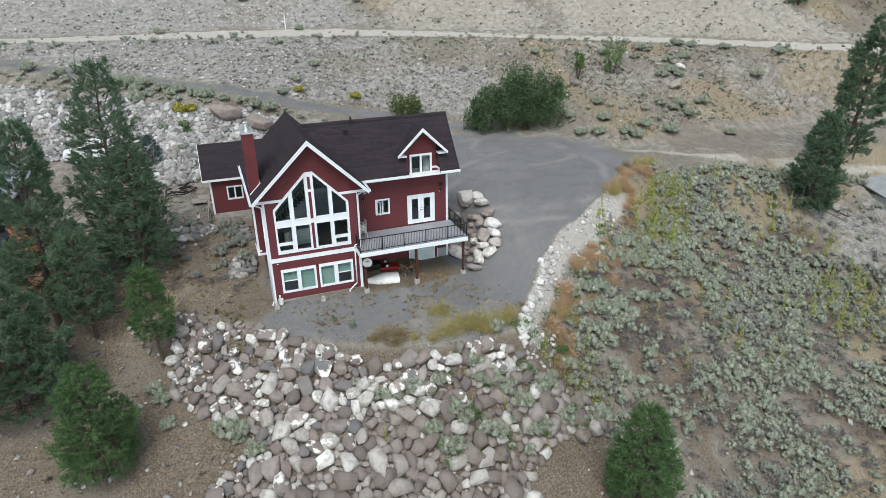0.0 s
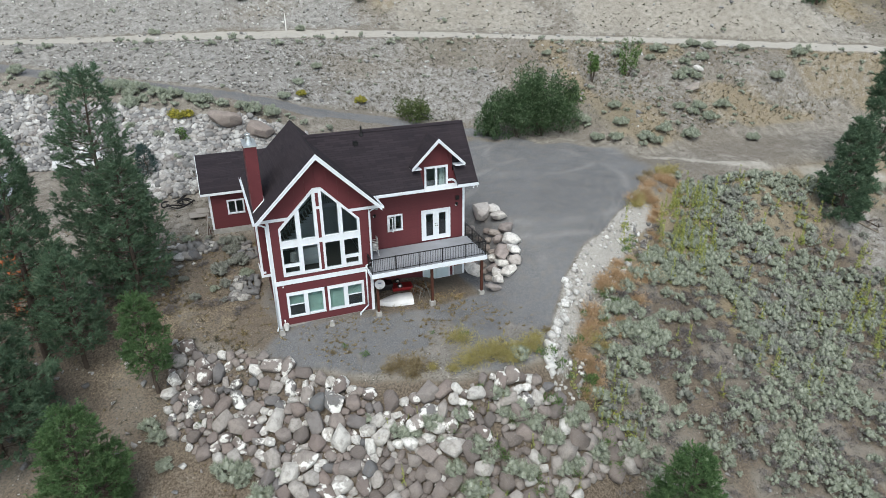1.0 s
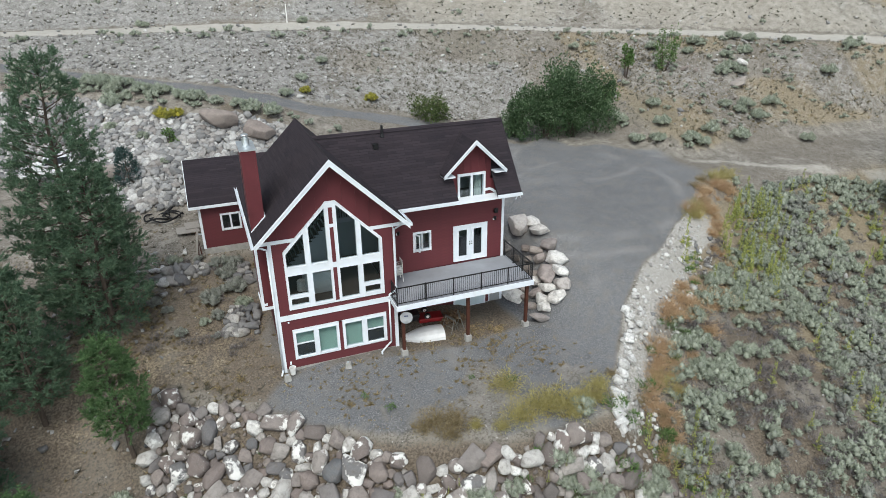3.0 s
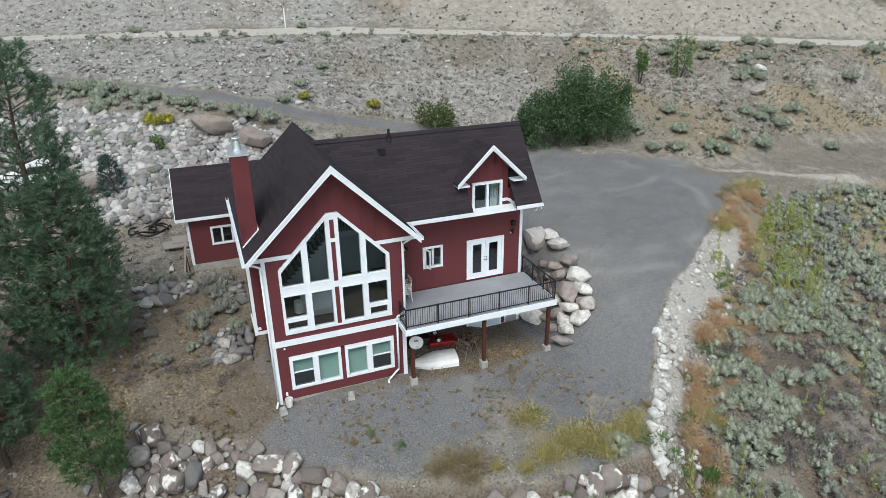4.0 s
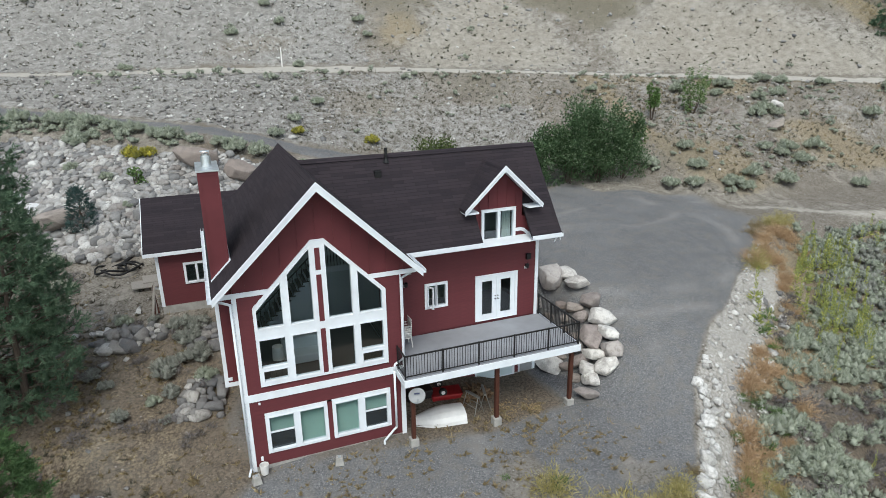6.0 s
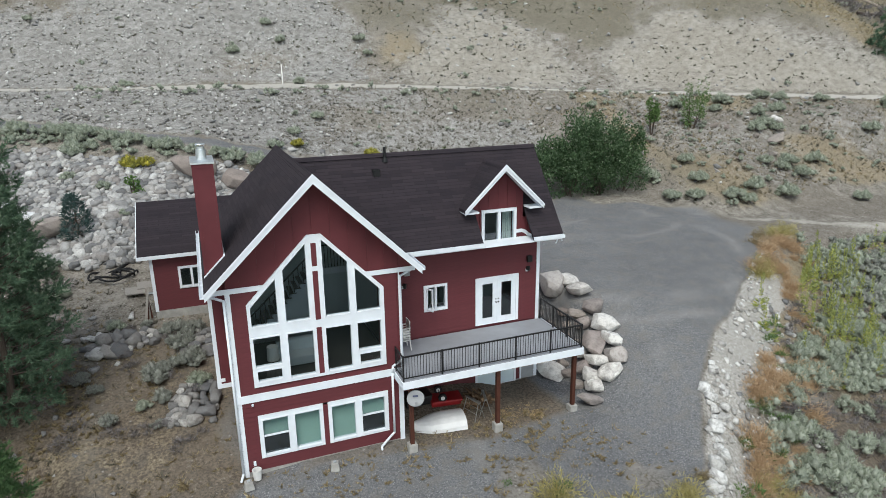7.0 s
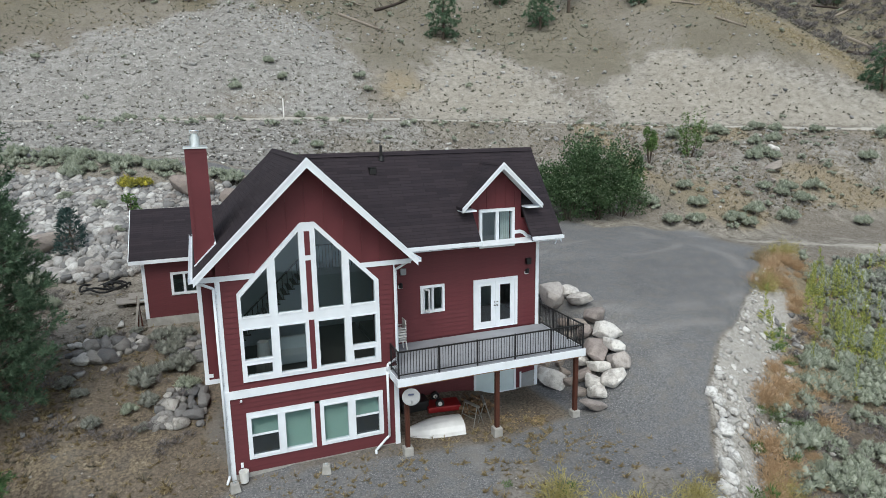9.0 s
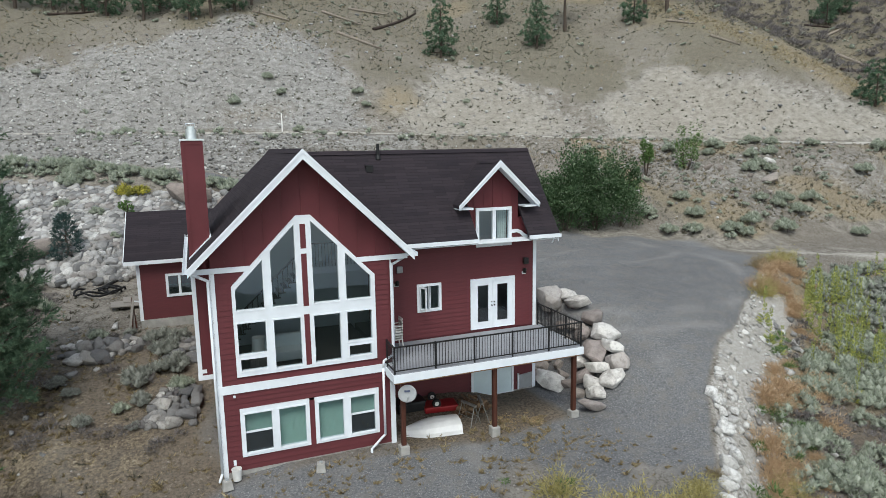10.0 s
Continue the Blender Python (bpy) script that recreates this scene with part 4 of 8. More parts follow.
bm = bmesh.new()
slope_slab(bm, [(0.06, 0.87), (0.12, 0.87), (0.12, 2.7), (0.06, 2.7)], lambda x, y: bay_h(x, y) + 0.09, 0.12)
hpart("flashing", bm, WHITE)
bm = bmesh.new()
slope_slab(bm, [(-0.59, 0.83), (0.12, 0.83), (0.12, 0.905), (-0.59, 0.905)], lambda x, y: bay_h(x, y) + 0.05, 0.06)
hpart("flashing", bm, WHITE)

# --- roof vents
for x, y, kind in ((6.6, 3.9, 0), (6.12, 3.55, 1)):
    z = main_h(x, y)
    bm = bmesh.new()
    if kind == 0:
        rod(bm, (x, y, z - 0.1), (x, y, z + 0.55), 0.06, sides=10)
        rod(bm, (x, y, z - 0.05), (x, y, z + 0.12), 0.13, 0.08, sides=10)
        hpart("vent_pipe", bm, BLACK, "black roof vent pipe")
    else:
        box(bm, x - 0.13, x + 0.13, y - 0.12, y + 0.12, z - 0.1, z + 0.14)
        box(bm, x - 0.15, x + 0.15, y - 0.15, y + 0.13, z + 0.14, z + 0.162)
        hpart("roof_vent", bm, BLACK, "black box roof vent")

# --- rear garage wing
WY, WRY, WRZ = 9.48, 12.4, 7.7
WZ = WRZ - 0.57 * (WRY - 9.15)


def wing_h(x, y):
    return WRZ - 0.57 * abs(y - WRY)


GW = (-1.755, -0.62, 4.1, 5.145)
bm = bmesh.new()
prism(bm, [(-2.86, 2.5), (5.0, 2.5), (5.0, 5.8), (-2.86, 5.8)], WY + 0.02, WY + 0.2, [rect(*GW)])
hpart("wall", bm, REDP, "red garage wing wall")
bm = bmesh.new()
vs = [(-2.86, WY + 0.2, 2.5), (-2.86, 15.1, 2.5), (-2.86, 15.1, 5.8), (-2.86, WRY, 7.45), (-2.86, WY + 0.2, 5.8)]
f = bm.faces.new([bm.verts.new(v) for v in vs])
g = bmesh.ops.extrude_face_region(bm, geom=[f])
bmesh.ops.translate(bm, vec=(0.18, 0, 0), verts=[v for v in g["geom"] if isinstance(v, bmesh.types.BMVert)])
bmesh.ops.recalc_face_normals(bm, faces=bm.faces)
hpart("wall", bm, REDP)
hpart("wall", box_bm(-2.68, 5.0, 14.92, 15.1, 2.5, 5.8), REDP)
hpart("wall", box_bm(4.82, 5.0, WY + 0.2, 14.92, 2.5, 5.8), REDP)
siding(-2.76, 0.0, 3.15, 5.78, WY, [rect(*GW)])
hpart("foundation", box_bm(-2.88, 0.0, WY - 0.03, WY + 0.019, 2.4, 3.14), CONCRETE)
hpart("corner_board", box_bm(-2.9, -2.76, WY - 0.05, WY - 0.026, 3.12, 5.75), WHITE)
window("window", rect(*GW), [rect(-1.65, -1.24, 4.2, 5.04), rect(-1.14, -0.72, 4.2, 5.04)], WY - 0.012, label="white sliding garage window")
for y0 in (9.15, 15.65):
    bm = bmesh.new()
    slope_slab(bm, [(-3.33, y0), (5.3, y0), (5.3, WRY), (-3.33, WRY)], wing_h, 0.14)
    slope_uv(bm)
    hpart("roof", bm, SHINGLE)
bm = bmesh.new()
slope_slab(bm, [(0.1, 7.6), (5.3, 7.6), (5.3, 9.2), (0.1, 9.2)], lambda x, y: 5.72, 0.14)
slope_uv(bm)
hpart("roof", bm, SHINGLE, "low roof linking house and garage")
hpart("fascia", box_bm(-3.33, 0.0, 9.11, 9.148, WZ - 0.17, WZ - 0.01), WHITE)
hpart("soffit", box_bm(-3.26, 0.0, 9.16, WY, WZ - 0.14, WZ - 0.12), WHITE)
for y0 in (9.15, 15.65):
    bm = bmesh.new()
    vs = [(-3.36, y0, WZ), (-3.36, WRY, WRZ), (-3.36, WRY, WRZ - 0.18), (-3.36, y0, WZ - 0.17)]
    f = bm.faces.new([bm.verts.new(v) for v in vs])
    g = bmesh.ops.extrude_face_region(bm, geom=[f])
    bmesh.ops.translate(bm, vec=(0.028, 0, 0), verts=[v for v in g["geom"] if isinstance(v, bmesh.types.BMVert)])
    bmesh.ops.recalc_face_normals(bm, faces=bm.faces)
    hpart("rake_board", bm, WHITE)

# --- interior that shows through the glass
hpart("floor", box_bm(0.18, W - 0.18, 0.21, 5.6, FLOOR - 0.25, FLOOR), FLOORW)
hpart("floor", box_bm(W, MX1 - 0.18, MY + 0.21, 5.6, FLOOR - 0.25, FLOOR), FLOORW)
hpart("floor", box_bm(0.18, W - 0.18, 0.21, 5.6, -0.25, -0.02), CONCRETE)
hpart("inner_wall", prism(bmesh.new(), [(0.18, 0), (MX1 - 0.18, 0), (MX1 - 0.18, 7.6), (5.6, 7.4), (BX, 10.1), (0.18, 7.4)], 5.6, 5.75), DRYWALL)
hpart("floor", box_bm(W, MX1 - 0.2, MY + 0.2, 5.6, 5.9, 6.1), FLOORW)
hpart("inner_wall", box_bm(W - 0.1, W, MY + 0.3, 5.6, 6.1, 7.6), DRYWALL)
stair = hpart("stair", prism(bmesh.new(), [(0.55, FLOOR), (3.7, FLOOR), (3.7, 5.72), (3.5, 5.72)], 4.3, 5.3), WHITE, "pale stair rising inside")
for i in range(15):
    part("tread", box_bm(0.5 + 0.2 * i, 0.78 + 0.2 * i, 4.27, 5.3, FLOOR + 0.06 + 0.185 * i, FLOOR + 0.1 + 0.185 * i), FLOORW, stair, "dark wooden tread")
for i in range(15):
    bm = bmesh.new()
    x, z = 0.7 + 0.2 * i, FLOOR + 0.1 + 0.185 * i
    rod(bm, (x, 4.28, z), (x, 4.28, z + 0.88), 0.016, sides=4)
    part("baluster", bm, BLACK, stair)
bm = bmesh.new()
rod(bm, (0.6, 4.28, FLOOR + 0.9), (3.6, 4.28, FLOOR + 3.68), 0.035)
part("handrail", bm, BLACK, stair, "dark stair railing")
loft = hpart("loft", box_bm(3.55, W, 4.25, 5.6, 5.58, 5.85), WHITE, "white-edged loft floor")
for i in range(17):
    bm = bmesh.new()
    rod(bm, (3.62 + 0.13 * i, 4.3, 5.85), (3.62 + 0.13 * i, 4.3, 6.78), 0.014, sides=4)
    part("baluster", bm, BLACK, loft)
bm = bmesh.new()
rod(bm, (3.55, 4.3, 6.8), (W, 4.3, 6.8), 0.03)
part("rail", bm, BLACK, loft)
bm = bmesh.new()
for i in range(9):
    x = 11.2 + 0.045 * i
    box(bm, x, x + 0.04, MY + 0.22 + 0.03 * (i % 2), MY + 0.25 + 0.03 * (i % 2), 6.6, 7.98)
hpart("curtain", bm, CURTAIN, "pale gathered curtain")

# ---------------------------------------------------------------- deck
DX0, DX1, DY0, DZ = 5.53, 13.02, -1.04, 2.93
deck = thing("deck", "raised deck with grey floor, white fascia and black metal railing", "deck", pose(0, 0, 0))
bm = bmesh.new()
box(bm, DX0, DX1, DY0, -0.08, DZ - 0.06, DZ)
box(bm, 5.78, DX1, -0.08, MY - 0.03, DZ - 0.06, DZ)
part("deck_floor", bm, DECKING, deck, "smooth grey deck floor")
part("fascia", box_bm(DX0 - 0.03, DX1 + 0.03, DY0 - 0.04, DY0, DZ - 0.29, DZ - 0.01), WHITE, deck, "white fascia board")
part("fascia", box_bm(DX1, DX1 + 0.04, DY0, MY - 0.03, DZ - 0.29, DZ - 0.01), WHITE, deck)
part("fascia", box_bm(DX0 - 0.03, DX0, DY0, -0.08, DZ - 0.29, DZ - 0.01), WHITE, deck)
part("beam", box_bm(DX0 + 0.05, DX1 - 0.05, -0.88, -0.72, 2.52, 2.73), BEAM, deck, "tan timber beam")
for i in range(13):
    x = 5.85 + 0.59 * i
    part("joist", box_bm(x, x + 0.045, -0.7, MY - 0.05, 2.72, 2.915), BEAM, deck)
for x in (5.88, 9.4, 12.8):
    g = ground(x, -0.8)
    part("post", box_bm(x - 0.075, x + 0.075, -0.875, -0.725, g + 0.3, 2.52), STAIN, deck, "brown stained square post")
    b_ = box_bm(x - 0.17, x + 0.17, -0.97, -0.63, g - 0.1, g + 0.3, bevel=0.03)
    part("footing", b_, CONCRETE, deck, "grey concrete pier block")
RT = DZ + 0.96


def rail_run(a, b, posts, parent):
    a, b = Vector(a), Vector(b)
    d = b - a
    u = d.normalized()
    n = Vector((-u.y, u.x, 0)) * 0.02
    rl = None
    for name_, z0, z1, w in (("railing", RT - 0.045, RT, 1.3), ("bottom_rail", DZ + 0.09, DZ + 0.125, 0.8)):
        bm = bmesh.new()
        vs = []
        for z in (z0, z1):
            vs += [bm.verts.new((p.x, p.y, z)) for p in (a - n * w, b - n * w, b + n * w, a + n * w)]
        for f in ((0, 3, 2, 1), (4, 5, 6, 7), (0, 1, 5, 4), (1, 2, 6, 5), (2, 3, 7, 6), (3, 0, 4, 7)):
            bm.faces.new([vs[i] for i in f])
        bar = part(name_, bm, BLACK, rl or parent, "" if rl else "black metal railing")
        rl = rl or bar
    for k in posts:
        p = a + d * k
        part("rail_post", box_bm(p.x - 0.025, p.x + 0.025, p.y - 0.025, p.y + 0.025, DZ, RT + 0.02), BLACK, rl)
    count = int(d.length / 0.108)
    me = None
    for i in range(1, count):
        p = a + d * (i / count)
        if me is None:
            ob = part("baluster", box_bm(-0.008, 0.008, -0.008, 0.008, DZ + 0.1, RT - 0.03), BLACK, rl)
            me = ob.data
        else:
            ob = new("baluster", me)
            ob.parent = rl
        ob.location = (p.x, p.y, 0)


rail_run((DX0 + 0.04, DY0 + 0.06, 0), (DX1 - 0.05, DY0 + 0.06, 0), (0, 0.2, 0.4, 0.605, 0.81, 1), deck)
rail_run((DX1 - 0.05, DY0 + 0.06, 0), (DX1 - 0.05, MY - 0.08, 0), (0.33, 0.66, 1), deck)
rail_run((DX0 + 0.04, DY0 + 0.06, 0), (DX0 + 0.04, -0.1, 0), (1,), deck)

# ---------------------------------------------------------------- downspouts and fixtures of the house


def pipe_run(name, pts, r, mat, label="", parent=None):
    bm = bmesh.new()
    for a, b in zip(pts, pts[1:]):
        rod(bm, a, b, r, sides=8)
        bmesh.ops.create_icosphere(bm, subdivisions=1, radius=r * 1.02, matrix=Matrix.Translation(b))
    return hpart(name, bm, mat, label, parent, True)


pipe_run("downspout", [(BX - BEX - 0.05, -0.45, 6.9), (-0.35, -0.12, 6.66), (-0.1, -0.08, 6.52), (-0.1, -0.08, 0.1), (-0.2, -0.3, -0.05)], 0.045, WHITE, "white downspout at the house corner")
pipe_run("downspout", [(BX + BEX + 0.06, -0.1, 6.9), (6.2, 0.1, 6.66), (W + 0.1, 0.14, 6.5), (W + 0.1, 0.14, 3.05)], 0.045, WHITE, "white downspout from the gutter")
pipe_run("downspout", [(5.78, -0.05, 3.3), (5.45, -0.1, 3.15), (5.42, -0.1, 2.9), (5.42, -0.1, 0.42), (5.25, -0.15, 0.32), (4.85, -0.3, 0.06), (4.83, -0.4, -0.02)], 0.045, WHITE, "white downspout with an elbow at the ground")
pipe_run("downspout", [(MRX - 0.3, MEY - 0.06, 6.82), (MRX - 0.32, MEY, 6.66), (MRX - 0.34, MEY + 0.02, 6.6)], 0.03, WHITE)
for x, z in ((6.74, 5.33), (12.32, 5.36)):
    lamp = hpart("wall_lamp", box_bm(x - 0.06, x + 0.06, MY - 0.03, MY - 0.012, z - 0.12, z + 0.06), BLACK, "black outdoor wall lamp with white back plate")
    bm = bmesh.new()
    rod(bm, (x, MY - 0.12, z - 0.1), (x, MY - 0.12, z + 0.06), 0.06, 0.075, sides=10)
    rod(bm, (x, MY - 0.12, z + 0.06), (x, MY - 0.12, z + 0.1), 0.08, 0.03, sides=10)
    part("lamp_glass", bm, BLACK, lamp)
    part("back_plate", box_bm(x - 0.09, x + 0.09, MY - 0.02, MY - 0.011, z - 0.17, z - 0.02), WHITE, lamp)
hpart("speaker_box", box_bm(12.26, 12.48, MY - 0.16, MY - 0.012, 5.64, 5.9, bevel=0.015), BLACK, "black box on the wall")
hpart("vent_hood", box_bm(6.74, 6.98, MY - 0.1, MY - 0.012, 5.72, 5.98, bevel=0.02), GREYPL, "pale grey vent hood")
hpart("outlet_cover", box_bm(0.27, 0.36, -0.05, -0.012, 0.28, 0.46, bevel=0.01), WHITE)
hpart("outlet_cover", box_bm(-0.5, -0.32, 0.87, 0.93, 3.25, 3.37, bevel=0.01), WHITE)
hpart("camera_dome", box_bm(0.4, 0.48, -0.12, -0.06, 2.62, 2.7, bevel=0.02), WHITE, "small white security camera")
hatch = hpart("crawl_hatch", prism(bmesh.new(), [(12.1, 0.18), (12.72, 0.18), (12.72, 0.85), (12.1, 0.78)], MY - 0.06, MY - 0.02), GREYPL, "grey hatch panel in a white frame")
part("frame", box_bm(12.03, 12.1, MY - 0.07, MY - 0.02, 0.16, 0.86), WHITE, hatch)

# satellite dish on the deck's corner post
dish = thing("satellite_dish", "pale grey satellite dish on a bracket at the deck post", "satellite dish", pose(5.98, -1.02, 2.2, 0, 0, -14))
bm = bmesh.new()
rings, seg = 5, 24
prev = None
for i in range(rings + 1):
    r = 0.32 * i / rings
    row = [bm.verts.new((r * math.cos(a * math.tau / seg), 0.45 * r * r - 0.02, 0.93 * r * math.sin(a * math.tau / seg))) for a in range(seg)] if i else [bm.verts.new((0, -0.02, 0))]
    if prev:
        for a in range(seg):
            if len(prev) == 1:
                bm.faces.new((prev[0], row[a], row[(a + 1) % seg]))
            else:
                bm.faces.new((prev[a], row[a], row[(a + 1) % seg], prev[(a + 1) % seg]))
    prev = row
bmesh.ops.transform(bm, matrix=Matrix.Rotation(radians(180), 4, "Z") @ Matrix.Rotation(radians(20), 4, "X"), verts=bm.verts)
bmesh.ops.solidify(bm, geom=bm.faces[:], thickness=0.012)
part("reflector", bm, GREYPL, dish, "", True)
bm = bmesh.new()
rod(bm, (0, 0.02, -0.1), (0, 0.1, -0.32), 0.02)
rod(bm, (0, -0.02, -0.28), (0, -0.32, -0.05), 0.012)
part("bracket", bm, GREYPL, dish)
bm = bmesh.new()
box(bm, -0.04, 0.04, -0.38, -0.30, -0.06, 0.02)
part("receiver", bm, GREYPL, dish)
BADGE = painted("dark_blue_badge", (0.05, 0.06, 0.12), 0.5)
part("badge_bar", box_bm(-0.1, 0.1, -0.045, -0.04, 0.05, 0.11, m=Matrix.Rotation(radians(-25), 4, "X")), BADGE, dish, "dark unreadable badge")

# ---------------------------------------------------------------- things under and on the deck
HULL = painted("white_boat_paint", (0.66, 0.66, 0.66), 0.55, 0.1, 1.5)
REDPLAST = painted("red_paint", (0.27, 0.012, 0.014), 0.45, 0.12, 3)
RUBBER = painted("black_rubber", (0.015, 0.015, 0.016), 0.8, 0.2, 8)
boat = thing("rowing_boat", "small white boat lying upside down on the gravel", "boat", pose(7.35, 0.35, 0, 0, 0, -7))
bm = bmesh.new()
secs = []
for i in range(9):
    k = i / 8
    half = 0.62 * (1 - (0.12 + 0.85 * max(0, 0.62 - k)) ** 2.0) if k < 0.62 else 0.62 * (1 - 0.12 * (k - 0.62))
    half *= 0.35 + 0.65 * min(1, k * 2.4 + 0.12)
    ht = 0.44 * (0.55 + 0.45 * min(1, k * 1.8))
    secs.append([bm.verts.new((-1.15 + 2.2 * k, half * c, ht * s)) for c, s in ((-1, 0), (-0.97, 0.35), (-0.8, 0.75), (-0.4, 0.95), (0, 1), (0.4, 0.95), (0.8, 0.75), (0.97, 0.35), (1, 0))])
for a, b in zip(secs, secs[1:]):
    for j in range(8):
        bm.faces.new((a[j], b[j], b[j + 1], a[j + 1]))
bm.faces.new(secs[-1])
bm.faces.new(secs[0][::-1])
bmesh.ops.recalc_face_normals(bm, faces=bm.faces)
part("hull", bm, HULL, boat, "white upturned hull")
bm = bmesh.new()
for s in (-1, 1):
    for a, b in zip(secs_pts := [(-1.15 + 2.2 * i / 8, 0.62 * (0.35 + 0.65 * min(1, i / 8 * 2.4 + 0.12)) * (1 - max(0, 0.62 - i / 8) * 0.25)) for i in range(9)], secs_pts[1:]):
        rod(bm, (a[0], s * a[1], 0.03), (b[0], s * b[1], 0.03), 0.025, sides=6)
part("gunwale", bm, HULL, boat)

cart = thing("garden_cart", "red cart turned over with its two wheels up", "cart", pose(8.05, 1.5, ground(8.05, 1.5), 0, 0, -8))
bm = box_bm(-0.6, 0.75, -0.4, 0.4, 0.0, 0.24, bevel=0.05)
part("tray", bm, REDPLAST, cart, "red tray lying upside down")
for x, y in ((-0.12, -0.3), (-0.15, 0.42)):
    bm = bmesh.new()
    rod(bm, (x, y - 0.06, 0.36), (x, y + 0.06, 0.36), 0.17, sides=18)
    wh = part("wheel", bm, RUBBER, cart, "black tyre")
    bm = bmesh.new()
    rod(bm, (x, y - 0.07, 0.36), (x, y + 0.07, 0.36), 0.085, sides=14)
    part("rim", bm, PLASTIC, wh, "white wheel rim")
bm = bmesh.new()
rod(bm, (-0.15, -0.3, 0.36), (-0.15, 0.42, 0.36), 0.02)
part("axle", bm, BLACK, cart)
crate = thing("storage_box", "low dark box under the deck", "box", pose(6.95, 1.75, ground(6.95, 1.75)))
part("body", box_bm(-0.55, 0.55, -0.35, 0.35, 0, 0.34, bevel=0.03), BLACK, crate)
part("lid", box_bm(-0.57, 0.57, -0.37, 0.37, 0.342, 0.4, bevel=0.02), BLACK, crate)

BARK = wood_mat("firewood_bark", (0.06, 0.038, 0.025), (0.19, 0.12, 0.07), 0.9)
CUTW = wood_mat("cut_firewood", (0.13, 0.085, 0.055), (0.27, 0.18, 0.11), 0.85)
rng = random.Random(4)
pile = thing("firewood_pile", "untidy heap of split brown firewood", "firewood", pose(9.12, 0.95, ground(9.12, 0.95)))
for i in range(72):
    lay = i // 22
    bm = bmesh.new()
    r = rng.uniform(0.045, 0.085)
    rod(bm, (0, -0.2, 0), (0, 0.2, 0), r, r * rng.uniform(0.7, 1), sides=5)
    bmesh.ops.transform(bm, matrix=pose(0.15 + rng.uniform(-0.75, 0.75) * (1 - 0.2 * lay), rng.uniform(-0.3, 0.3), 0.08 + 0.16 * lay + rng.uniform(0, 0.06), rng.uniform(-18, 18), rng.uniform(0, 360), rng.uniform(-60, 60)), verts=bm.verts)
    part("log", bm, BARK if rng.random() < 0.6 else CUTW, pile)
GALV = metal_mat("dull_steel", (0.35, 0.34, 0.32), 0.55)
for x, y, rz in ((8.85, 0.3, 20), (9.4, 0.42, -15)):
    sh = thing("sawhorse", "grey folding metal sawhorse", "sawhorse", pose(x, y, ground(x, y), 0, 0, rz), group="sawhorses under the deck")
    part("top_bar", box_bm(-0.05, 0.05, -0.4, 0.4, 0.74, 0.82, bevel=0.01), GALV, sh)
    for sx in (-1, 1):
        for sy in (-1, 1):
            bm = bmesh.new()
            rod(bm, (0.03 * sx, 0.33 * sy, 0.76), (0.27 * sx, 0.38 * sy, 0.0), 0.018)
            part("leg", bm, GALV, sh)
        bm = bmesh.new()
        rod(bm, (0.17 * sx, -0.36, 0.32), (0.17 * sx, 0.36, 0.32), 0.014)
        part("brace", bm, GALV, sh)

chairs = thing("plastic_chair", "stack of white plastic garden chairs on the deck", "chair", pose(6.42, 1.62, DZ, 0, 0, -90))
for i in range(4):
    z = 0.11 * i
    part("seat", box_bm(-0.23, 0.23, -0.22, 0.22, 0.4 + z, 0.43 + z, bevel=0.01), PLASTIC, chairs)
    bm = bmesh.new()
    for j in range(5):
        box(bm, -0.2 + 0.09 * j, -0.15 + 0.09 * j, 0.2, 0.225, 0.44 + z, 0.86 + z)
    box(bm, -0.22, 0.23, 0.195, 0.23, 0.84 + z, 0.9 + z)
    part("backrest", bm, PLASTIC, chairs)
    for s in (-1, 1):
        part("armrest", box_bm(s * 0.24 - 0.025, s * 0.24 + 0.025, -0.2, 0.22, 0.6 + z, 0.63 + z), PLASTIC, chairs)
for sx in (-1, 1):
    for sy in (-1, 1):
        bm = bmesh.new()
        rod(bm, (0.22 * sx, 0.2 * sy, 0.42), (0.25 * sx, 0.24 * sy, 0), 0.025, sides=6)
        part("leg", bm, PLASTIC, chairs)

bucket = thing("bucket", "white plastic bucket by the house wall", "bucket", pose(0.34, -0.28, ground(0.34, -0.28) + 0.0))
bm = bmesh.new()
prof = [(0.0, 0.0), (0.13, 0.0), (0.155, 0.36), (0.165, 0.36), (0.165, 0.39), (0.14, 0.39), (0.125, 0.05), (0.0, 0.05)]
sp = [[bm.verts.new((r * math.cos(a * math.tau / 18), r * math.sin(a * math.tau / 18), z)) for a in range(18)] for r, z in prof[1:-1]]
for a, b in zip(sp, sp[1:]):
    for j in range(18):
        bm.faces.new((a[j], a[(j + 1) % 18], b[(j + 1) % 18], b[j]))
bm.faces.new(sp[0][::-1])
bm.faces.new(sp[-1])
part("pail", bm, PLASTIC, bucket)
bm = bmesh.new()
for i in range(8):
    a0, a1 = math.pi * i / 8, math.pi * (i + 1) / 8
    rod(bm, (0.16 * math.cos(a0), 0.05, 0.36 - 0.1 * math.sin(a0)), (0.16 * math.cos(a1), 0.05, 0.36 - 0.1 * math.sin(a1)), 0.005, sides=5)
part("handle", bm, ZINC, bucket)
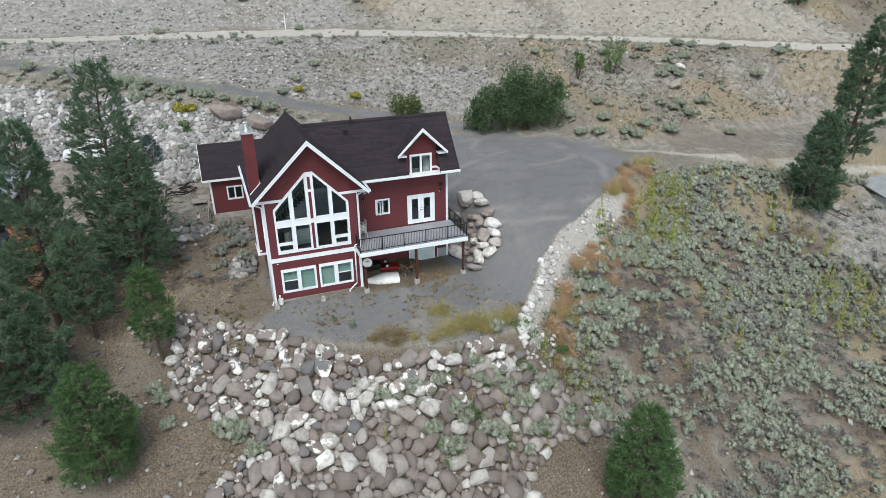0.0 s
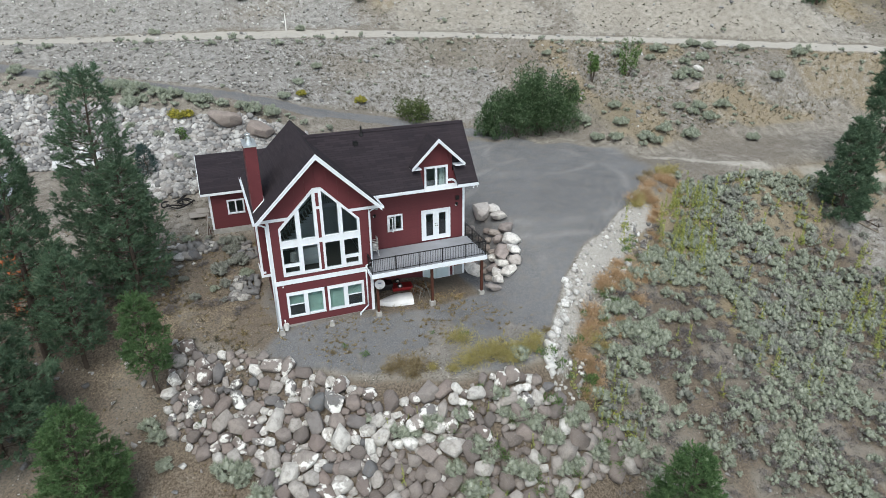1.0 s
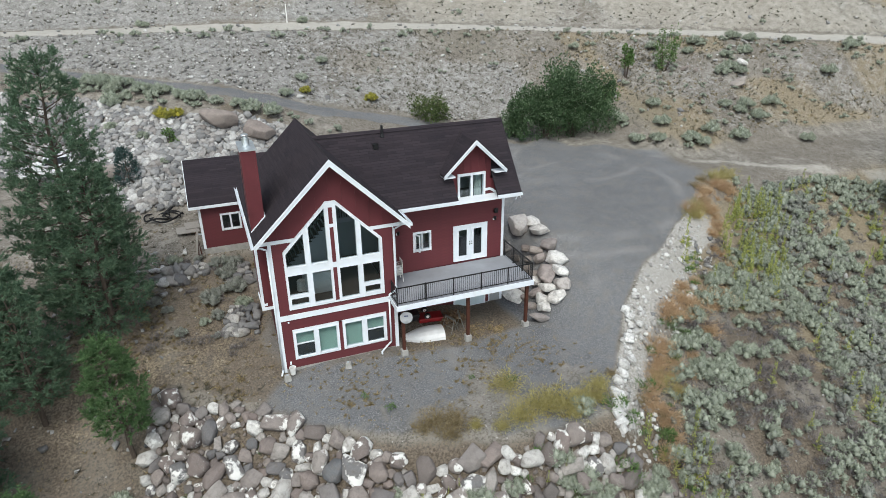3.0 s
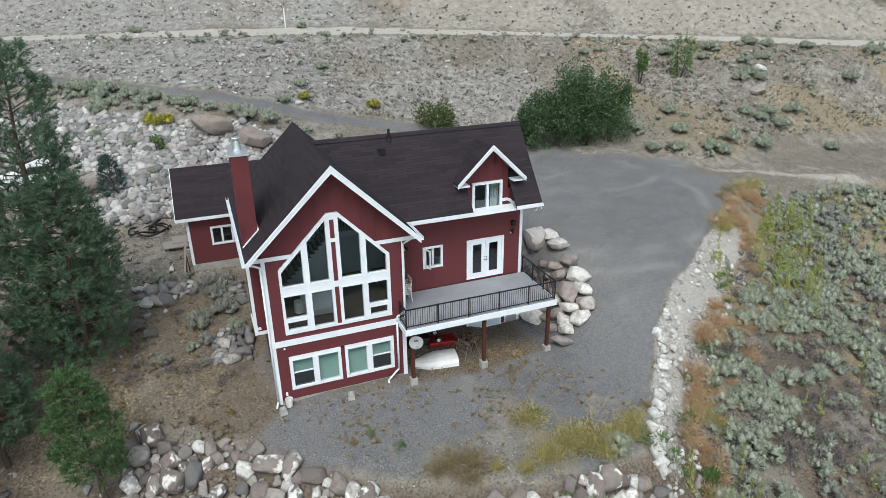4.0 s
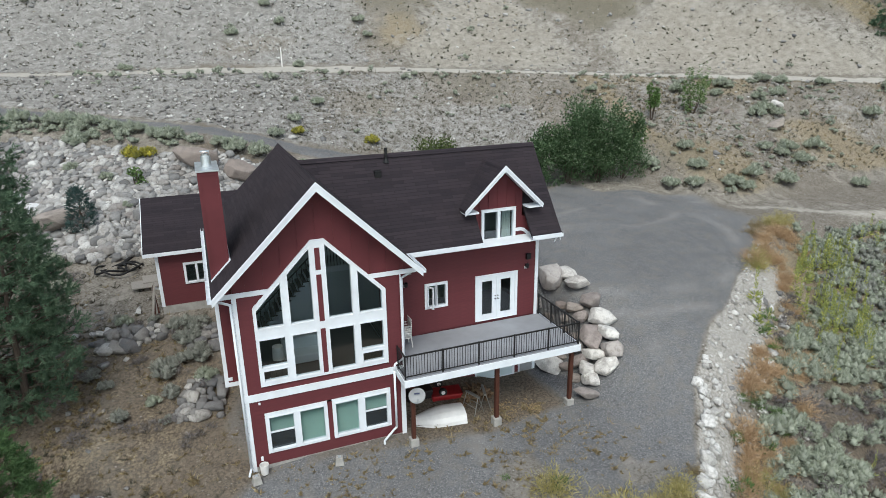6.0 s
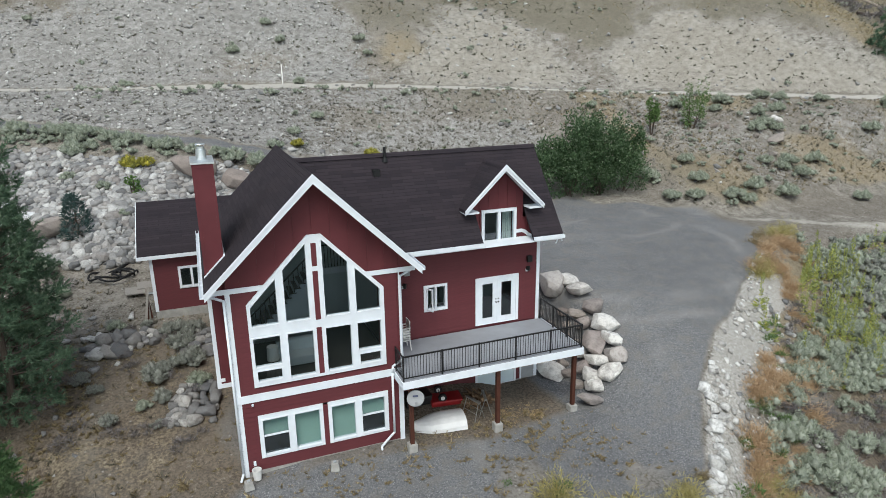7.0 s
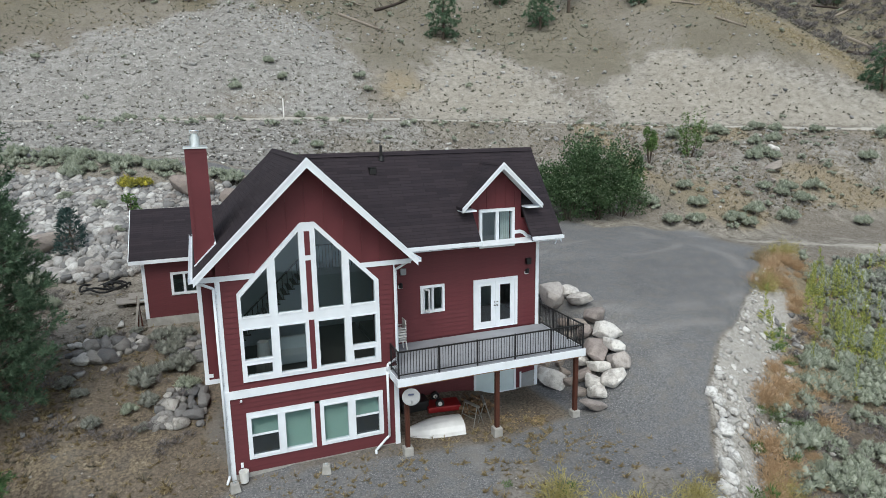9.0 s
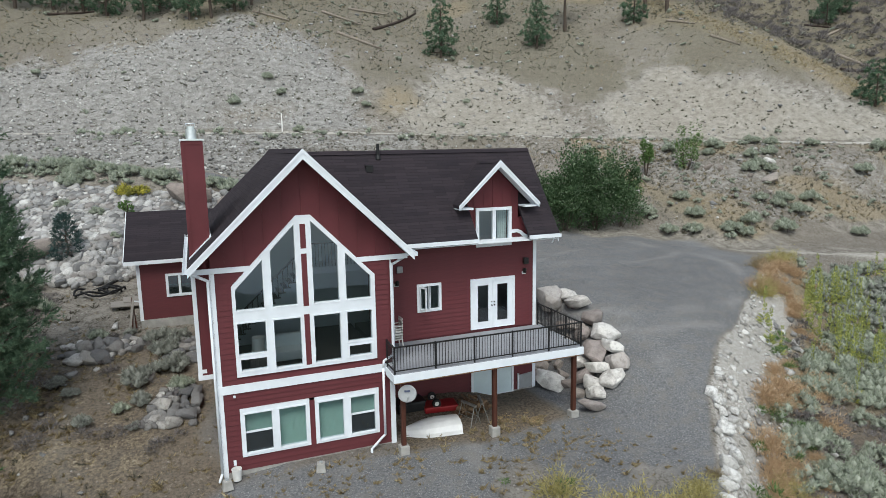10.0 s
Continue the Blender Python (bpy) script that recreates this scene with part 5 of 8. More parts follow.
for x, y, rz in ((0.02, -0.62, 8), (2.98, -0.75, -12)):
    blk = thing("concrete_block", "grey concrete pier block on the gravel", "concrete block", pose(x, y, ground(x, y) - 0.03, 0, 0, rz), group="loose pier blocks")
    bm = bmesh.new()
    lo, hi = 0.17, 0.12
    vs = [bm.verts.new(p) for p in ((-lo, -lo, 0), (lo, -lo, 0), (lo, lo, 0), (-lo, lo, 0), (-hi, -hi, 0.3), (hi, -hi, 0.3), (hi, hi, 0.3), (-hi, hi, 0.3))]
    for f in ((0, 3, 2, 1), (4, 5, 6, 7), (0, 1, 5, 4), (1, 2, 6, 5), (2, 3, 7, 6), (3, 0, 4, 7)):
        bm.faces.new([vs[i] for i in f])
    bmesh.ops.bevel(bm, geom=bm.edges[:], offset=0.015, segments=1, affect="EDGES")
    part("pier", bm, CONCRETE, blk)
    part("post_bracket", box_bm(-0.05, 0.05, -0.05, 0.05, 0.29, 0.34), ZINC, blk)

# inside the great room
lampi = thing("table_lamp", "table lamp with a white drum shade inside the window", "lamp", pose(1.35, 0.95, FLOOR))
bm = bmesh.new()
rod(bm, (0, 0, 0.75), (0, 0, 1.25), 0.22, 0.19, sides=20)
part("shade", bm, PLASTIC, lampi, "white drum shade")
bm = bmesh.new()
rod(bm, (0, 0, 0.5), (0, 0, 0.78), 0.05, 0.03, sides=10)
part("stem", bm, BLACK, lampi)
part("table", box_bm(-0.3, 0.3, -0.25, 0.25, 0, 0.5, bevel=0.01), FLOORW, lampi)
sofa = thing("sofa", "pale sofa behind the window", "sofa", pose(2.5, 1.9, FLOOR))
part("seat", box_bm(-0.9, 0.9, -0.45, 0.35, 0.1, 0.45, bevel=0.05), DRYWALL, sofa)
part("backrest", box_bm(-0.9, 0.9, 0.2, 0.45, 0.3, 0.9, bevel=0.06), DRYWALL, sofa)

# ---------------------------------------------------------------- stones
STONE_A = stone_mat("wall_stone", [(0.0, (0.12, 0.106, 0.10)), (0.15, (0.19, 0.153, 0.141)), (0.3, (0.25, 0.22, 0.205)), (0.42, (0.125, 0.129, 0.136)), (0.55, (0.225, 0.18, 0.163)), (0.68, (0.29, 0.262, 0.243)), (0.8, (0.44, 0.42, 0.395)), (1.0, (0.62, 0.61, 0.585))], 0.48)
RIP_STOPS = [(0.0, (0.12, 0.123, 0.128)), (0.22, (0.23, 0.23, 0.23)), (0.42, (0.34, 0.338, 0.332)), (0.6, (0.45, 0.446, 0.435)), (0.72, (0.225, 0.205, 0.195)), (0.84, (0.38, 0.368, 0.352)), (1.0, (0.60, 0.595, 0.58))]
STONE_B = stone_mat("riprap_stone", RIP_STOPS, 0.3)
STONE_C = stone_mat("riprap_stone_far", RIP_STOPS, 0.0, True)
STONE_W = stone_mat("pale_boulder", [(0.0, (0.24, 0.205, 0.195)), (0.25, (0.50, 0.47, 0.445)), (0.45, (0.66, 0.64, 0.61)), (0.6, (0.32, 0.275, 0.26)), (0.8, (0.56, 0.535, 0.51)), (1.0, (0.74, 0.73, 0.71))], 0.45)


def sphere_dirs(n, rs_, up=0.0):
    d = rs_.normal(size=(n, 3))
    d /= np.linalg.norm(d, axis=1, keepdims=True)
    d[:, 2] = np.where(d[:, 2] < up, -d[:, 2] * 0.7 + up, d[:, 2])
    return d


def rock_verts(seed, sub):
    """A broken field stone: a block bounded by tilted planes, with worn edges."""
    rs_ = np.random.RandomState(seed)
    sides = np.concatenate([np.eye(3), -np.eye(3)]) + rs_.normal(size=(6, 3)) * 0.2
    cuts = np.concatenate([sides, sphere_dirs((4, 8, 10, 18)[sub], rs_, -2.0)])
    cuts /= np.linalg.norm(cuts, axis=1, keepdims=True)
    far = np.concatenate([rs_.uniform(0.68, 0.86, 6), rs_.uniform(0.72, 0.88, len(cuts) - 6)])
    pts = []
    for trio in itertools.combinations(range(len(cuts)), 3):
        a = cuts[list(trio)]
        if abs(np.linalg.det(a)) < 0.05:
            continue
        p = np.linalg.solve(a, far[list(trio)])
        if (cuts @ p <= far + 1e-6).all() and all(np.linalg.norm(p - o) > 0.14 for o in pts):
            pts.append(p)
    wide = np.array([rs_.uniform(1.1, 1.32), rs_.uniform(0.88, 1.04), rs_.uniform(0.68, 0.88)])
    bm = bmesh.new()
    for p in pts:
        bm.verts.new(p * wide)
    got = bmesh.ops.convex_hull(bm, input=bm.verts)
    bmesh.ops.delete(bm, geom=[g for g in got["geom_interior"] if isinstance(g, bmesh.types.BMVert)], context="VERTS")
    bmesh.ops.dissolve_limit(bm, angle_limit=0.16, verts=bm.verts, edges=bm.edges)
    if sub > 1:
        bmesh.ops.bevel(bm, geom=bm.edges[:], offset=0.07, segments=2 if sub == 3 else 1, affect="EDGES", profile=0.55, clamp_overlap=True)
    bmesh.ops.triangulate(bm, faces=bm.faces)
    bmesh.ops.recalc_face_normals(bm, faces=bm.faces)
    bm.verts.index_update()
    vs = np.array([v.co[:] for v in bm.verts])
    fs = np.array([[v.index for v in f.verts] for f in bm.faces])
    bm.free()
    return vs, fs


def mesh_from(name, vs, fs, mat, smooth=False, slots=None):
    me = bpy.data.meshes.new(name)
    vs, fs = np.asarray(vs, np.float32), np.asarray(fs, np.int32)
    n, k = fs.shape
    me.vertices.add(len(vs))
    me.vertices.foreach_set("co", vs.ravel())
    me.loops.add(n * k)
    me.loops.foreach_set("vertex_index", fs.ravel())
    me.polygons.add(n)
    me.polygons.foreach_set("loop_start", np.arange(0, n * k, k, dtype=np.int32))
    if smooth:
        me.polygons.foreach_set("use_smooth", np.ones(n, bool))
    me.update(calc_edges=True)
    for one in (mat if isinstance(mat, tuple) else (mat,)):
        me.materials.append(one)
    if slots is not None:
        me.polygons.foreach_set("material_index", np.asarray(slots, np.int32))
    return me


ROCKS_HI = [rock_verts(i, 2) for i in range(14)]
ROCKS_LO = [rock_verts(40 + i, 1) for i in range(14)]


def rock_meshes(name, mat, shapes=None):
    return [mesh_from(name, v, f, mat, False) for v, f in (shapes or ROCKS_HI)]


def inside(poly, x, y):
    got = False
    for (x0, y0), (x1, y1) in zip(poly, poly[1:] + poly[:1]):
        if (y0 > y) != (y1 > y) and x < x0 + (x1 - x0) * (y - y0) / (y1 - y0):
            got = not got
    return got


def pack(poly, sizes, seed, tight=0.8):
    """Stones of falling size thrown into an outline without piling up."""
    r = random.Random(seed)
    xs, ys = [p[0] for p in poly], [p[1] for p in poly]
    cell, grid, out = 1.6, {}, []
    for size, tries in sizes:
        for _ in range(tries):
            x, y = r.uniform(min(xs), max(xs)), r.uniform(min(ys), max(ys))
            if not inside(poly, x, y):
                continue
            s = size * r.uniform(0.8, 1.2)
            c = (int(x // cell), int(y // cell))
            if any((x - a) ** 2 + (y - b) ** 2 < (tight * (s + q)) ** 2 for i in (-1, 0, 1) for j in (-1, 0, 1) for a, b, q in grid.get((c[0] + i, c[1] + j), ())):
                continue
            grid.setdefault(c, []).append((x, y, s))
            out.append((x, y, s))
    return out


def settle(poly, count, radii, seed, rounds=45):
    """Close packing: stones thrown in at random, then pushed apart until they just touch."""
    rs_ = np.random.RandomState(seed)
    xs, ys = [p[0] for p in poly], [p[1] for p in poly]
    pts = []
    while len(pts) < count:
        x, y = rs_.uniform(min(xs), max(xs)), rs_.uniform(min(ys), max(ys))
        if inside(poly, x, y):
            pts.append((x, y))
    p = np.array(pts)
    a_ = np.array(poly)
    room = abs((a_[:, 0] * np.roll(a_[:, 1], -1) - np.roll(a_[:, 0], -1) * a_[:, 1]).sum()) / 2
    r_ = radii[0] + (radii[1] - radii[0]) * rs_.rand(count) ** 2.6
    # no more stones than the outline holds
    count = min(count, int(np.searchsorted(np.cumsum(math.pi * (0.82 * r_) ** 2), 0.98 * room)))
    p, r_ = p[:count], r_[:count]
    for _ in range(rounds):
        d = p[:, None] - p[None]
        q = np.hypot(d[..., 0], d[..., 1]) + np.eye(count) * 99 + 1e-6
        lap = np.clip(0.82 * (r_[:, None] + r_[None]) - q, 0, 0.5)
        move = (d / q[..., None] * lap[..., None]).sum(1) * 0.32
        new_p = p + move
        ok = np.array([inside(poly, a, b) for a, b in new_p])
        p[ok] = new_p[ok]
    return [(float(a), float(b), float(c)) for (a, b), c in zip(p, r_)]


def slope_turn(x, y, yaw):
    n = Vector((ground(x - 0.4, y) - ground(x + 0.4, y), ground(x, y - 0.4) - ground(x, y + 0.4), 0.8)).normalized()
    return n.to_track_quat("Z", "Y").to_matrix().to_4x4() @ Matrix.Rotation(yaw, 4, "Z")


def lay_stones(parent, meshes, spots, seed, name="stone", sink=0.25, stretch=1.0):
    r = random.Random(seed)
    for x, y, s in spots:
        ob = new(name, r.choice(meshes))
        k = r.uniform(0.94, 1.1)
        tilt = Matrix.Rotation(r.gauss(0, 0.3), 4, "X") @ Matrix.Rotation(r.gauss(0, 0.3), 4, "Y")
        ob.matrix_world = Matrix.Translation((x, y, ground(x, y) + s * (0.62 - sink))) @ slope_turn(x, y, r.uniform(0, 6.28)) @ tilt @ Matrix.Diagonal((s * k * stretch, s / k, s * r.uniform(0.85, 1.1), 1))
        ob.parent = parent
    return len(spots)


def stone_stuff(name, shapes, spots, seed, mat, label, category, sink=0.2, parent=None):
    r = random.Random(seed)
    V, F, n = [], [], 0
    for x, y, s in spots:
        v, f = r.choice(shapes)
        m = Matrix.Translation((x, y, ground(x, y) + s * (0.6 - sink))) @ slope_turn(x, y, r.uniform(0, 6.28)) @ Matrix.Diagonal((s * r.uniform(0.9, 1.2), s, s, 1))
        a = np.array(m)
        V.append(v @ a[:3, :3].T + a[:3, 3])
        F.append(f + n)
        n += len(v)
    me = mesh_from(name, np.concatenate(V), np.concatenate(F), mat, False)
    ob = new(name, me)
    if parent:
        ob.parent = parent
        ob["label"], ob["kind"] = label, "stuff"
        return ob
    return tagged(ob, label, category, kind="stuff")


FRONT = [(-5.9, 0.9), (-4.5, -0.4), (-2.1, -1.5), (-0.7, -3.0), (0.6, -4.4), (2.5, -6.1), (4.6, -7.7), (6.2, -8.1), (8, -8.45), (10.2, -8.4), (11.5, -8.7), (12.6, -9.2), (13.6, -10.0), (15.9, -11), (17.4, -11.7), (16.3, -12.7), (13.4, -13), (11, -14.5), (11, -15.8), (4, -17), (-4, -14.5), (-5.1, -10), (-4.6, -8.2), (-2.6, -8.4), (-2.7, -7.0), (-5, -6), (-6.6, -4.4), (-6.5, -1)]
rock_wall = thing("rock_retaining_wall", "sloping retaining wall of grey and white-crusted field boulders", "retaining wall", pose(0, 0, 0))
keep = settle(FRONT, 1300, (0.21, 0.6), 11, 45)
keep.sort(key=lambda p: -p[1] * 0.2 - p[2])
gaps = pack(FRONT, [(0.13, 2600), (0.08, 3000)], 12, 0.9)
wall_meshes = rock_meshes("stone", STONE_A)
lay_stones(rock_wall, wall_meshes, keep[:300], 5, sink=0.1)
stone_stuff("wedge_rubble", [rock_verts(140 + i, 1) for i in range(8)], keep[300:] + gaps, 6, stone_mat("wall_stone_small", [(0.0, (0.12, 0.10, 0.09)), (0.4, (0.20, 0.17, 0.155)), (0.75, (0.29, 0.265, 0.245)), (0.92, (0.42, 0.40, 0.375)), (1.0, (0.56, 0.55, 0.525))], 0, True), "small stones wedged between the boulders", "stones", 0.3, rock_wall)

RIP = [(-23, 29), (-14, 26), (-10, 19.7), (-6.3, 15.6), (-4.0, 15.7), (-3.2, 16.6), (2, 17), (6, 18.5), (6, 22.2), (2.0, 24.2), (-3, 25.6), (-6, 27.8), (-11, 31.8), (-22, 39)]
riprap = thing("riprap_slope", "steep bank covered with pale rounded riprap stones", "riprap", pose(0, 0, 0))
spots = settle(RIP, 2600, (0.17, 0.37), 21, 22)
spots.sort(key=lambda p: p[1] + abs(p[0] + 2) * 0.5)
rip_meshes = rock_meshes("stone", STONE_B, [rock_verts(60 + i, 2) for i in range(6)])
lay_stones(riprap, rip_meshes, spots[:300], 22, sink=0.15)
stone_stuff("riprap_rubble", ROCKS_LO, spots[300:], 23, STONE_C, "pale rounded stones", "stones", 0.15, riprap)

boulder_meshes = rock_meshes("boulder", STONE_W, [rock_verts(90 + i, 3) for i in range(7)])
brown_meshes = rock_meshes("boulder", stone_mat("weathered_boulder", [(0.0, (0.24, 0.20, 0.18)), (1.0, (0.36, 0.32, 0.29))], 0.25), [rock_verts(97 + i, 3) for i in range(4)])
rb = random.Random(8)


def boulder(x, y, s, label, group="", z=None, sink=0.25, meshes=None):
    ob = new("boulder", rb.choice(meshes or boulder_meshes))
    zz = ground(x, y) + s * (0.62 - sink) if z is None else z
    ob.matrix_world = Matrix.Translation((x, y, zz)) @ pose(0, 0, 0, rb.gauss(0, 14), rb.gauss(0, 14), rb.uniform(0, 360)) @ Matrix.Diagonal((s, s, s * rb.uniform(0.7, 1.0), 1)) @ Matrix.Diagonal((rb.uniform(0.85, 1.15), 1, 1, 1))
    return tagged(ob, label, "boulder", group)


for x, y, s in ((16.64, 4.85, 0.72), (16.6, 3.4, 0.62), (16.45, 2.2, 0.6), (16.2, 1.25, 0.55), (15.75, 0.4, 0.6), (15.1, -0.1, 0.5), (13.75, -0.8, 0.5), (14.35, -0.1, 0.42), (15.95, 6.1, 0.85), (15.75, 2.95, 0.5), (15.45, 1.6, 0.62), (15.1, 0.75, 0.55), (14.55, 0.35, 0.5), (13.55, 2.1, 0.62), (16.75, 5.95, 0.6), (14.85, 5.9, 0.6), (15.0, 1.9, 0.5), (14.6, 1.15, 0.5)):
    boulder(x, y, s, "large pale boulder in the curved wall beside the drive", "boulders beside the drive", sink=0.12)
for x, y, s in ((15.75, 4.6, 0.34), (15.2, 3.5, 0.32), (14.7, 3.3, 0.28), (15.5, 3.9, 0.3), (14.9, 4.4, 0.3), (15.9, 3.7, 0.4), (15.2, 2.5, 0.36), (14.4, 2.4, 0.3), (14.3, 4.1, 0.4), (15.3, 5.1, 0.32), (14.0, 0.6, 0.3), (14.1, 1.6, 0.34), (13.7, 3.3, 0.35)):
    boulder(x, y, s, "grey stone lying between the large boulders", "smaller stones behind the boulders", sink=0.2, meshes=brown_meshes)
for x, y, s in ((-0.5, 23.6, 1.25), (2.0, 21.9, 1.1), (-8.6, 20.6, 1.1), (48.1, 21.5, 0.75), (44.9, 25.6, 0.35), (45.7, 24.9, 0.3), (46.9, 22.5, 0.3), (46.5, 20.1, 0.35), (44.9, 18.5, 0.25), (42.7, 20.2, 0.22)):
    boulder(x, y, s, "big weathered boulder on the slope", "", sink=0.1, meshes=brown_meshes)

boulder(50.9, 24.0, 0.6, "white boulder on the slope", sink=0.1)

# low stone rows beside the house
def tier(label, poly, count, radii, seed, sink=0.05):
    row = thing("stone_row", label, "retaining wall", pose(0, 0, 0))
    lay_stones(row, tier_meshes, settle(poly, count, radii, seed), seed + 1, sink=sink)


tier_meshes = rock_meshes("stone", stone_mat("tier_stone", [(0.0, (0.09, 0.095, 0.107)), (0.3, (0.19, 0.188, 0.188)), (0.5, (0.31, 0.295, 0.277)), (0.6, (0.13, 0.136, 0.148)), (0.85, (0.42, 0.405, 0.385)), (1.0, (0.58, 0.57, 0.55))], 0.35))
tier("tight tier of blue-grey and pale stones below the house corner", [(-2.6, 3.1), (-0.75, 2.7), (-0.75, 4.9), (-1.9, 5.1)], 60, (0.17, 0.34), 31)
tier("short tier of grey stones below the garage wing", [(-6.4, 8.6), (-5.6, 7.7), (-4.6, 7.6), (-2.8, 7.8), (-2.9, 8.5), (-4.6, 9.0), (-5.9, 9.2)], 70, (0.16, 0.4), 33, 0.1)
tier("stones stacked against the bank by the house", [(-2.0, 6.6), (-0.75, 6.6), (-0.75, 8.7), (-1.4, 8.7)], 28, (0.18, 0.36), 35, 0.1)

# white stones along the drive's edge
edge_row = thing("drive_edge_stones", "line of pale stones along the drive's edge", "stones", pose(0, 0, 0))
r = random.Random(17)
spots = []
for i in range(74):
    k = i / 73
    x = 13.2 + 7.5 * k ** 1.15 if k < 0.86 else 27 + 24 * (k - 0.86)
    y = float(line_at(EDGE, np.array([x]))[0][0])
    spots.append((x + r.uniform(-0.1, 0.35), y - abs(r.gauss(0.1, 0.3)), (0.1 + 0.2 * r.random() ** 1.5) * (1.0 if k < 0.7 else 0.6)))
lay_stones(edge_row, rock_meshes("stone", stone_mat("white_edge_stone", [(0.0, (0.44, 0.43, 0.41)), (0.5, (0.60, 0.59, 0.57)), (1.0, (0.74, 0.735, 0.72))], 0.2), [rock_verts(60 + i, 2) for i in range(6)]), spots, 18, sink=0.1)
spots = [(x, float(line_at(EDGE, np.array([x]))[0][0]) - r.uniform(0.1, 3.4), 0.04 + 0.13 * r.random() ** 2) for x in [13.4 + 15 * r.random() ** 1.4 for _ in range(560)]]
stone_stuff("bank_stones", ROCKS_LO, spots, 19, stone_mat("bank_stone", [(0.0, (0.22, 0.21, 0.2)), (0.3, (0.40, 0.39, 0.37)), (0.7, (0.54, 0.53, 0.51)), (1.0, (0.70, 0.69, 0.67))], 0.0, True), "small pale stones on the gravel bank", "stones")
# loose stones over the dry slopes
spots = []
for _ in range(1500):
    x, y = r.uniform(-24, 75), r.uniform(16, 78)
    by = float(line_at(BANK, np.array([x]))[0][0])
    if y > by + 0.5:
        spots.append((x, y, 0.05 + 0.2 * r.random() ** 3))
for _ in range(260):
    x, y = r.uniform(-16, -4), r.uniform(-14, 12)
    spots.append((x, y, 0.04 + 0.14 * r.random() ** 2))
for _ in range(200):
    x, y = r.uniform(14, 45), r.uniform(-20, 4)
    if y < float(line_at(EDGE, np.array([x]))[0][0]) - 1:
        spots.append((x, y, 0.05 + 0.15 * r.random() ** 3))
stone_stuff("loose_stones", [rock_verts(120 + i, 0) for i in range(6)], spots, 20, STONE_C, "scattered pale stones on the dry slopes", "stones")

spots = []
rs_s = np.random.RandomState(71)
sx_, sy_ = rs_s.uniform(-36, 80, 26000), rs_s.uniform(18, 74, 26000)
bank_y, road_y = line_at(BANK, sx_)[0], line_at(ROAD, sx_)[0]
dome = soft_poly(SCREE_GREY, sx_, sy_, 3) + 0.12 * soft_poly(SCREE_MID, sx_, sy_, 2)
want = np.where(sy_ > road_y + 7, 0.75 * dome, np.where(sy_ < road_y - 0.3, 0.15 + 0.6 * sm(17, 4, sx_), 0)) * (sy_ > bank_y + 0.5)
ok = rs_s.rand(26000) < want
spots = [(float(a), float(b), 0.05 + 0.12 * float(c) ** 3) for a, b, c in zip(sx_[ok], sy_[ok], rs_s.rand(int(ok.sum())))][:8500]
stone_stuff("scree_stones", [rock_verts(150 + i, 0) for i in range(5)], spots, 72, stone_mat("scree_stone", [(0.0, (0.16, 0.155, 0.15)), (0.4, (0.33, 0.32, 0.305)), (0.75, (0.46, 0.45, 0.43)), (1.0, (0.66, 0.65, 0.63))], 0.0, True), "broken grey stones littering the scree", "stones", 0.05)

# ---------------------------------------------------------------- plants
NEEDLE = leaf_mat("pine_needles", (0.07, 0.125, 0.078), (0.15, 0.23, 0.145), (0.235, 0.315, 0.20), 0.3)
NEEDLE_Y = leaf_mat("young_pine_needles", (0.066, 0.13, 0.055), (0.15, 0.25, 0.105), (0.235, 0.34, 0.155), 0.35)
NEEDLE_B = leaf_mat("blue_spruce_needles", (0.035, 0.07, 0.065), (0.07, 0.12, 0.11))
PBARK = wood_mat("pine_bark", (0.045, 0.036, 0.03), (0.12, 0.092, 0.074), 0.95)
SAGE = leaf_mat("sagebrush_leaves", (0.29, 0.325, 0.25), (0.42, 0.46, 0.365), (0.52, 0.555, 0.45), 0.3)
SAGE_D = leaf_mat("dry_sage_twigs", (0.10, 0.088, 0.086), (0.24, 0.222, 0.22))
# palest of the three tones puts bright leaf highlights into the colour
GREEN = leaf_mat("green_leaves", (0.042, 0.08, 0.036), (0.115, 0.185, 0.088), (0.30, 0.38, 0.25), 0.3)
LIME = leaf_mat("light_green_leaves", (0.08, 0.15, 0.05), (0.16, 0.25, 0.085), (0.25, 0.34, 0.13), 0.3)
MULL = leaf_mat("mullein_leaves", (0.26, 0.30, 0.10), (0.44, 0.47, 0.17), (0.66, 0.60, 0.14), 0.35)
DRY = leaf_mat("dry_orange_weed", (0.44, 0.30, 0.18), (0.61, 0.44, 0.28), (0.68, 0.54, 0.38), 0.35)
STRAW = leaf_mat("yellow_straw", (0.22, 0.17, 0.095), (0.37, 0.30, 0.18), (0.46, 0.40, 0.27), 0.3)
YELLOWG = leaf_mat("yellow_green_weed", (0.34, 0.30, 0.12), (0.52, 0.46, 0.20), (0.62, 0.55, 0.32), 0.35)
TUFT = leaf_mat("dull_bunchgrass", (0.06, 0.056, 0.042), (0.145, 0.132, 0.10), (0.26, 0.24, 0.18))


